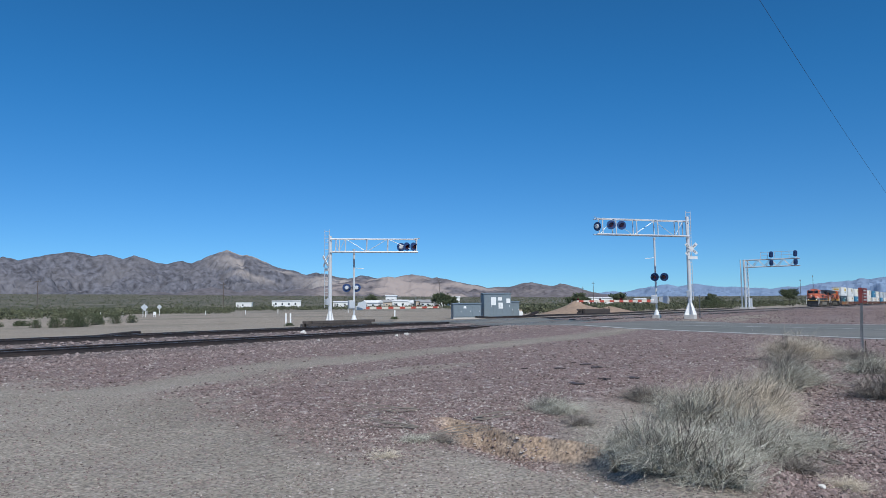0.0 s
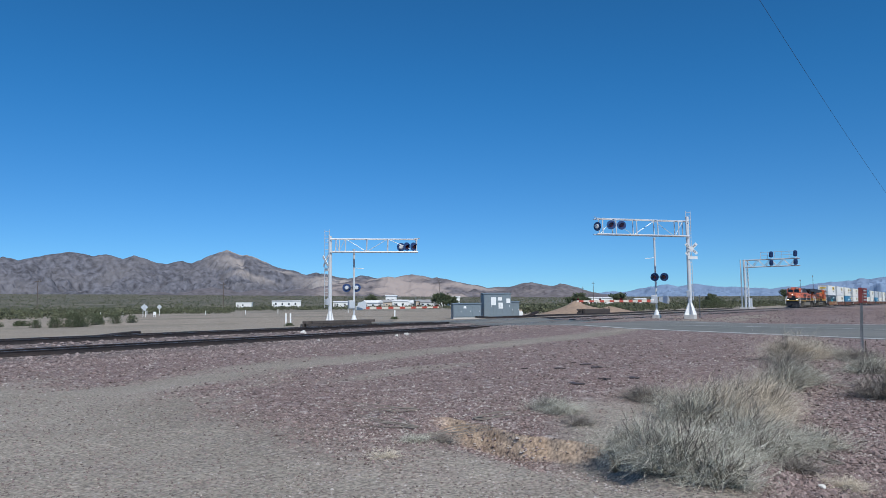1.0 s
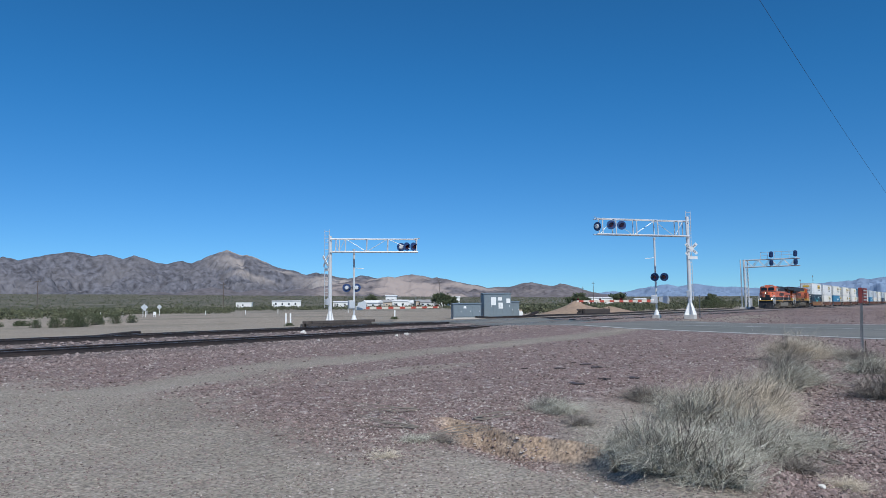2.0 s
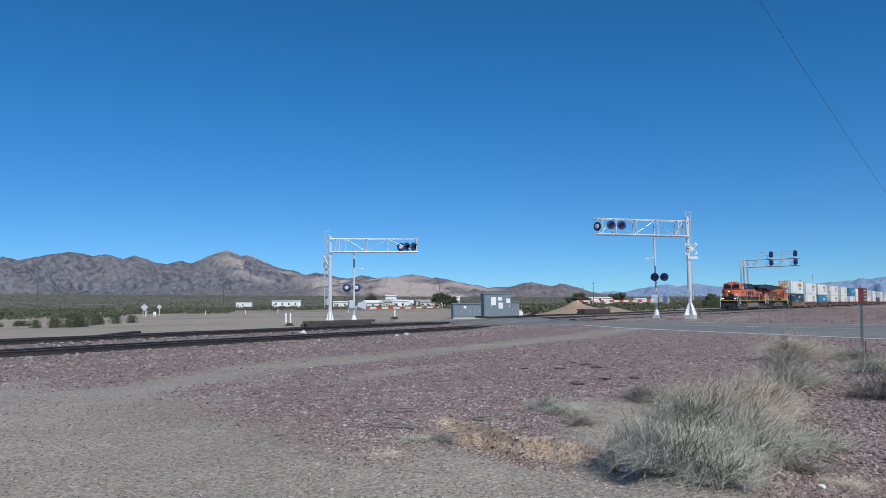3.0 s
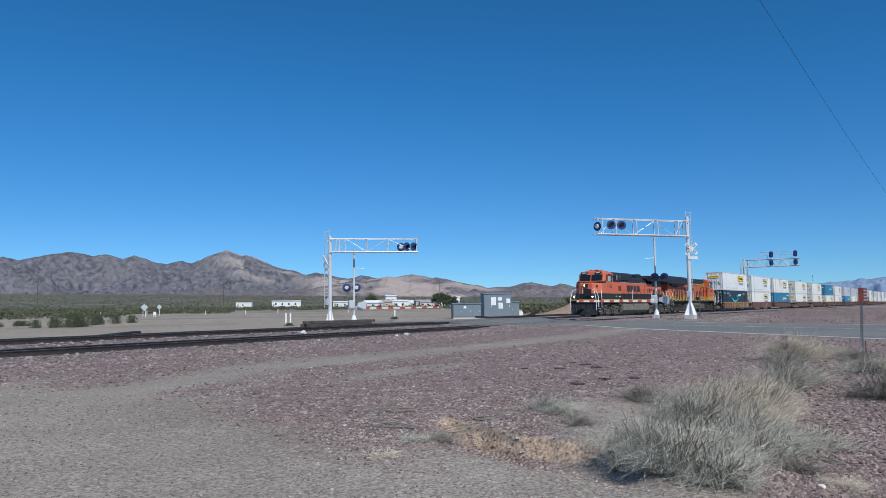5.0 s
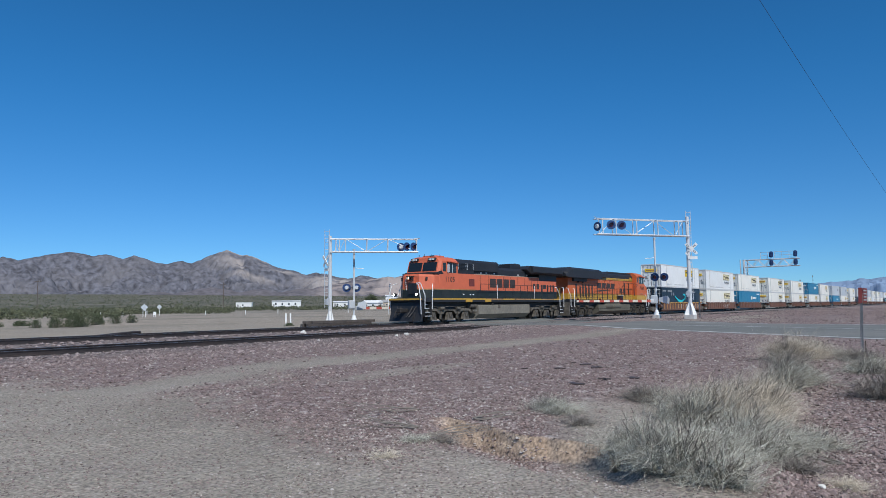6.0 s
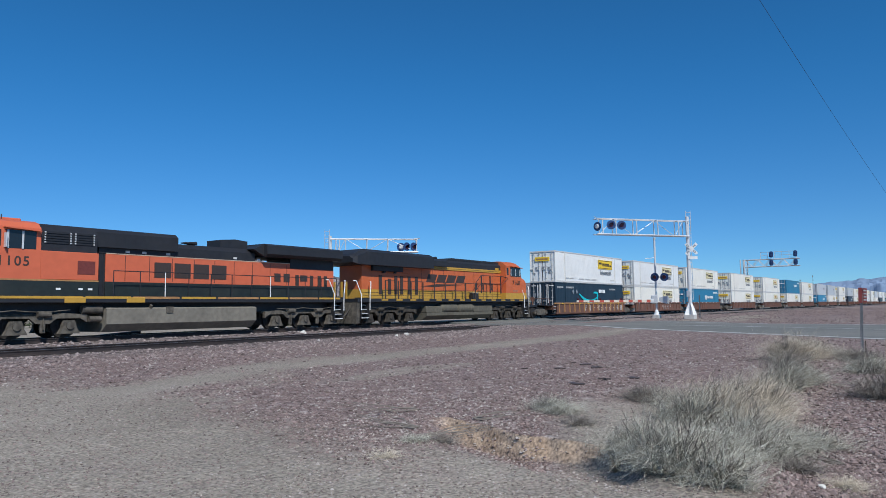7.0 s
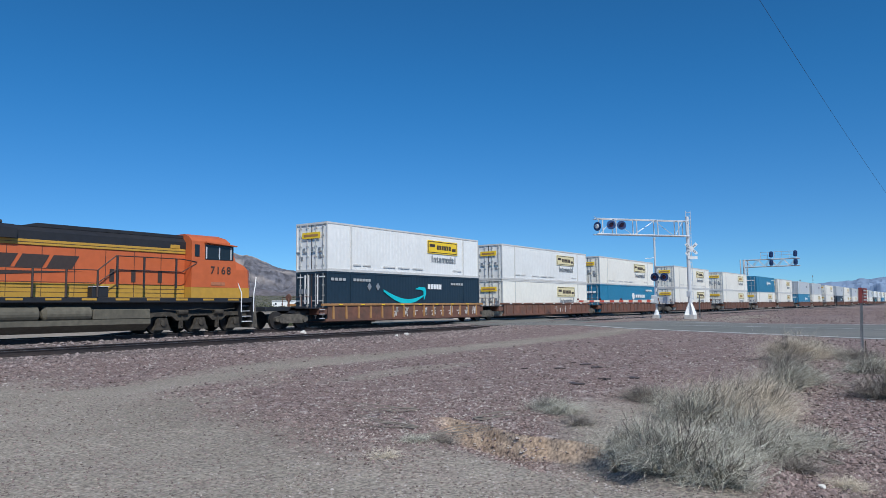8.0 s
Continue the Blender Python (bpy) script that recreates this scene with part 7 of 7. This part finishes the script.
def leaf_cloud(name, C, size, rng, mat):
    n = len(C)
    T = rng.randn(n, 4, 3)
    T /= np.linalg.norm(T, axis=2)[:, :, None]
    s = np.asarray(size) * (0.6 + 0.8 * rng.rand(n))
    V = C[:, None, :] + T * np.broadcast_to(s, (n,))[:, None, None]
    i = np.arange(n * 4).reshape(n, 4)
    F = np.concatenate([i[:, [0, 1, 2]], i[:, [0, 2, 3]], i[:, [0, 3, 1]], i[:, [1, 3, 2]]])
    me = bpy.data.meshes.new(name)
    me.from_pydata(V.reshape(-1, 3).tolist(), [], F.tolist())
    me.materials.append(mat)
    return me


for i, (x, y, r, h) in enumerate(((33.0, 65.8, 0.85, 1.3), (32.0, 66.8, 0.7, 1.0), (34.0, 66.2, 0.7, 1.0), (30.6, 67.6, 0.5, 0.8), (37.2, 69.7, 0.8, 1.2), (38.6, 71.4, 0.5, 0.9), (40.2, 71.2, 0.6, 1.0), (42.0, 71.2, 0.55, 0.85), (33.0, 76.0, 0.75, 0.55), (30.6, 75.6, 0.6, 0.5),
                                  (40.5, 45.0, 0.35, 0.3), (54.6, 45.3, 0.4, 0.3), (24.6, 35.6, 0.6, 0.4), (118, 48, 1.5, 1.2), (160, 44, 1.6, 1.8), (175, 46, 2.2, 2.4), (183, 50, 1.8, 1.6))):
    creosote(x, y, r, h, 900 + i)


def tree(x, y, h, r, seed):
    rng = np.random.RandomState(seed)
    th = thing("tree", "dark green leafy tree among the far houses", "tree", pose(x, y, gz(x, y) - 0.2), group="trees of the far settlement")
    tk = MB().tube((0, 0, 0), (0.1, 0.05, h * 0.4), 0.28, 0.18, n=8)
    for k in range(6):
        a = k * 1.05 + rng.rand()
        tk.tube((0.1, 0.05, h * 0.35), (math.cos(a) * r * 0.6, math.sin(a) * r * 0.6, h * (0.6 + 0.25 * rng.rand())), 0.12, 0.04, n=6)
    part("trunk", tk, M["wood"], th)
    cl = []
    for k in range(14):
        c = rng.randn(3)
        c = c / np.linalg.norm(c) * rng.rand() ** 0.5 * np.array([r, r, h * 0.33]) + np.array([0, 0, h * 0.62])
        cl.append(c + rng.randn(160, 3) * np.array([r, r, h * 0.3]) * 0.22)
    C = np.concatenate(cl)
    C[:, 2] = np.maximum(C[:, 2], h * 0.15)
    part("crown", leaf_cloud("crown", C, 0.11 * r, rng, M["creosote"]), None, th)


for px, dep, h, r in ((0, 300, 6.0, 2.8), (-10, 320, 6.5, 2.4), (14, 310, 5, 2.6), (238, 320, 6, 3.0), (305, 330, 6.5, 3.5), (228, 350, 5, 3), (-128, 330, 6, 2.6), (470, 300, 4.5, 2.4), (610, 330, 7, 3.2), (-4, 340, 6, 3), (248, 300, 4.5, 2.5)):
    u = px / 1249 * dep
    tree(F0[0] * dep + R0[0] * u, F0[1] * dep + R0[1] * u, h, r, px + dep)


def scrub_field():
    """Thousands of desert shrubs over the plain."""
    rng = np.random.RandomState(77)
    n = 30000
    r = np.exp(rng.uniform(math.log(100), math.log(2600), n))
    b = np.radians(rng.uniform(-37, 37, n))
    X, Y = r * np.cos(HEAD - b), r * np.sin(HEAD - b)
    patch = wave_noise(X, Y, 51, 60.0, 3)
    keep = (Y > 42) & (patch > -0.42 + 0.25 * rng.rand(n)) & ~((b > -0.29) & (b < 0.02) & (r < 235)) & ~((b < -0.29) & (r < 125 + 60 * (b + 0.65) + 25 * patch)) & ~((b > -0.42) & (b <= -0.2) & (r < 175))
    X, Y, r = X[keep], Y[keep], r[keep]
    Z = ground_z(X, Y)
    thin = (r > 175) | (rng.rand(len(X)) < 0.6)
    X, Y, Z, r = X[thin], Y[thin], Z[thin], r[thin]
    full = (0.45 + 0.95 * ((np.arange(len(X)) * 0.618) % 1) ** 2) * (1.1 - 0.3 * smoothstep(150, 500, r)) + 0.0004 * r
    C, S = [], []
    for i in range(26):   # near shrubs of many small leaves, far ones of few clumps
        pick = (i < 6) | (r < 240)
        size, x0, y0, z0 = full[pick], X[pick], Y[pick], Z[pick]
        a = rng.rand(len(size)) * 6.283
        q = np.sqrt(rng.rand(len(size))) * size * 0.8
        C.append(np.stack([x0 + np.cos(a) * q, y0 + np.sin(a) * q, z0 + size * (0.12 + 0.8 * rng.rand(len(size)) * (1 - 0.5 * q / size))], -1))
        S.append(size * np.where(r[pick] < 240, 0.19, 0.34))
    ob = new("scrub", leaf_cloud("scrub", np.concatenate(C), np.concatenate(S), rng, M["scrub"]))
    tagged(ob, "scattered grey-green desert scrub over the plain", "scrub", kind="stuff")


scrub_field()


# ---------------------------------------------------------------- stones
def stones(name, X, Y, size, mat, label, seed):
    rng = np.random.RandomState(seed)
    n = len(X)
    Z = ground_z(X, Y)
    s = size * (0.5 + rng.rand(n) ** 2)
    base = np.array([[1, 0, 0], [-1, 0, 0], [0, 1, 0], [0, -1, 0], [0, 0, 1], [0, 0, -1], [0.6, 0.6, 0.5], [-0.6, -0.5, 0.55]], float)
    a = rng.rand(n) * 6.283
    Rz = np.zeros((n, 3, 3))
    Rz[:, 0, 0] = Rz[:, 1, 1] = np.cos(a)
    Rz[:, 0, 1], Rz[:, 1, 0], Rz[:, 2, 2] = -np.sin(a), np.sin(a), 1
    B = base[None, :6] * (0.7 + 0.6 * rng.rand(n, 6, 1)) + rng.randn(n, 6, 3) * 0.16
    B[:, :, 2] *= 0.65
    V = np.einsum("nij,nkj->nki", Rz, B) * s[:, None, None] + np.stack([X, Y, Z + 0.25 * s], -1)[:, None, :]
    F = np.array([[0, 2, 4], [2, 1, 4], [1, 3, 4], [3, 0, 4], [2, 0, 5], [1, 2, 5], [3, 1, 5], [0, 3, 5]])
    faces = (np.arange(n)[:, None, None] * 6 + F[None]).reshape(-1, 3)
    me = bpy.data.meshes.new(name)
    me.from_pydata(V.reshape(-1, 3).tolist(), [], faces.tolist())
    me.materials.append(M[mat])
    tagged(new(name, me), label, "stones", kind="stuff")


def scatter(n, y0, y1, seed, keep=None):
    """Points spread evenly over what lies ahead between two distances."""
    rng = np.random.RandomState(seed)
    v = 1.0 / rng.uniform(1 / y1, 1 / y0, n)
    u = v * rng.uniform(-0.66, 0.66, n)
    X, Y = F0[0] * v + R0[0] * u, F0[1] * v + R0[1] * u
    if keep is not None:
        k = keep(X, Y, u, v)
        X, Y = X[k], Y[k]
    return X, Y


def off_road(X, Y):
    a, c = road_edges(Y)
    return (X < a - 0.3) | (X > c + 0.3)


rng_ = np.random.RandomState(5)
bx, byy = rng_.uniform(-12, 75, 16000), rng_.uniform(20.6, 25.1, 16000)
k_ = off_road(bx, byy) & (rng_.rand(16000) < np.clip((byy - 20.4) / 2.6, 0.1, 1))
stones("ballast", bx[k_], byy[k_], 0.05, "ballast", "pale broken ballast stones along the near track", 6)
bx, byy = rng_.uniform(-12, 75, 3500), rng_.uniform(27.2, 29.3, 3500)
k_ = off_road(bx, byy)
stones("ballast", bx[k_], byy[k_], 0.07, "ballast", "pale broken ballast stones between the tracks", 7)
bx, byy = rng_.uniform(48, 175, 9000), rng_.uniform(4.0, 25.0, 9000)
k_ = off_road(bx, byy) & (wave_noise(bx, byy, 71, 9.0) > -0.45 + 0.5 * rng_.rand(9000))
stones("ballast", bx[k_], byy[k_], 0.06, "redstone", "reddish broken stone on the bank past the road", 8)
def on_red(X, Y, u, v):
    tan_under = (u / v > 0.14) & (u / v < 0.44) & (v < 13.2)
    return off_road(X, Y) & (Y < 23) & ~tan_under & (red_gravel(X, Y) > 0.12 + 0.5 * np.random.RandomState(1).rand(len(X)))


X_, Y_ = scatter(46000, 5.0, 34.0, 9, on_red)
stones("gravel", X_, Y_, 0.010 + 0.0011 * np.hypot(X_, Y_), "redstone", "reddish loose gravel", 10)
X_, Y_ = scatter(13000, 5.0, 30.0, 12, on_red)
stones("gravel", X_, Y_, 0.005 + 0.0011 * np.hypot(X_, Y_), "palestone", "pale loose stones among red gravel", 11)
X_, Y_ = scatter(4500, 9.0, 15.0, 21, lambda X, Y, u, v: on_red(X, Y, u, v) & (u > -1.5))
stones("gravel", X_, Y_, 0.020 + 0 * X_, "palestone", "coarse pale stones on the gravel edge", 22)
X_, Y_ = scatter(16000, 5.0, 20.0, 15, lambda X, Y, u, v: off_road(X, Y) & (u > 0.45 * v))
stones("gravel", X_, Y_, 0.022 + 0.0012 * np.hypot(X_, Y_), "redstone", "coarse reddish gravel slope", 13)
X_, Y_ = scatter(20000, 4.3, 14.0, 18, lambda X, Y, u, v: u > -11)
stones("gravel", X_, Y_, 0.003 + 0.0009 * np.hypot(X_, Y_), "redstone", "fine brown grit on the dirt track", 14)
X_, Y_ = scatter(9000, 4.3, 14.0, 28, lambda X, Y, u, v: (u > -1.5 + 0.4 * wave_noise(X, Y, 61, 1.5)) & (v < 10.5) & (u < 1.9))
stones("gravel", X_, Y_, 0.006 + 0.0010 * np.hypot(X_, Y_), "palestone", "pale pebbles washed out below the bank", 24)
X_, Y_ = scatter(5000, 4.3, 16.0, 31, lambda X, Y, u, v: u > -11)
stones("gravel", X_, Y_, 0.003 + 0.0008 * np.hypot(X_, Y_), "palestone", "sparse pale grit on the dirt", 25)
for x, y, s in ((30.3, 24.3, 0.13), (29.2, 24.1, 0.09), (23.6, 24.2, 0.08), (26.5, 28.3, 0.16), (8.0, 1.15, 0.04), (20.5, 2.2, 0.1), (21.3, 1.6, 0.1), (17.0, 3.2, 0.1)):
    rr = random.Random(int(x * 10))
    mb = MB()
    bm = bmesh.new()
    bmesh.ops.create_icosphere(bm, subdivisions=2, radius=s * 0.85)
    for v_ in bm.verts:
        v_.co *= 1 + 0.7 * noise.noise(v_.co * 1.3 / s + Vector((x, y, 0)))
        v_.co.z *= 0.75
    me_ = bpy.data.meshes.new("white_rock")
    bm.to_mesh(me_)
    bm.free()
    me_.materials.append(M["rockwhite"] if "rockwhite" in M else M.setdefault("rockwhite", material("white_rock", (0.66, 0.63, 0.58), 0.9, grain=0.15, stain=0.3, bump=0.2)))
    tagged(part("white_rock", me_, None, None, at=pose(x, y, gz(x, y) + s * 0.45)), "pale white rock lying on the ballast", "rock", "white rocks")


def front(t):
    """Where the leading coupler is along the railway."""
    return 211.9 - 29.0 * t


def motions():
    for ob, off, z in movers:
        walk(ob, [(t, pose(front(t) + off, TRACK_Y, z)) for t in (0.0, 2.0, 4.0, 6.0, 8.0)])


motions()
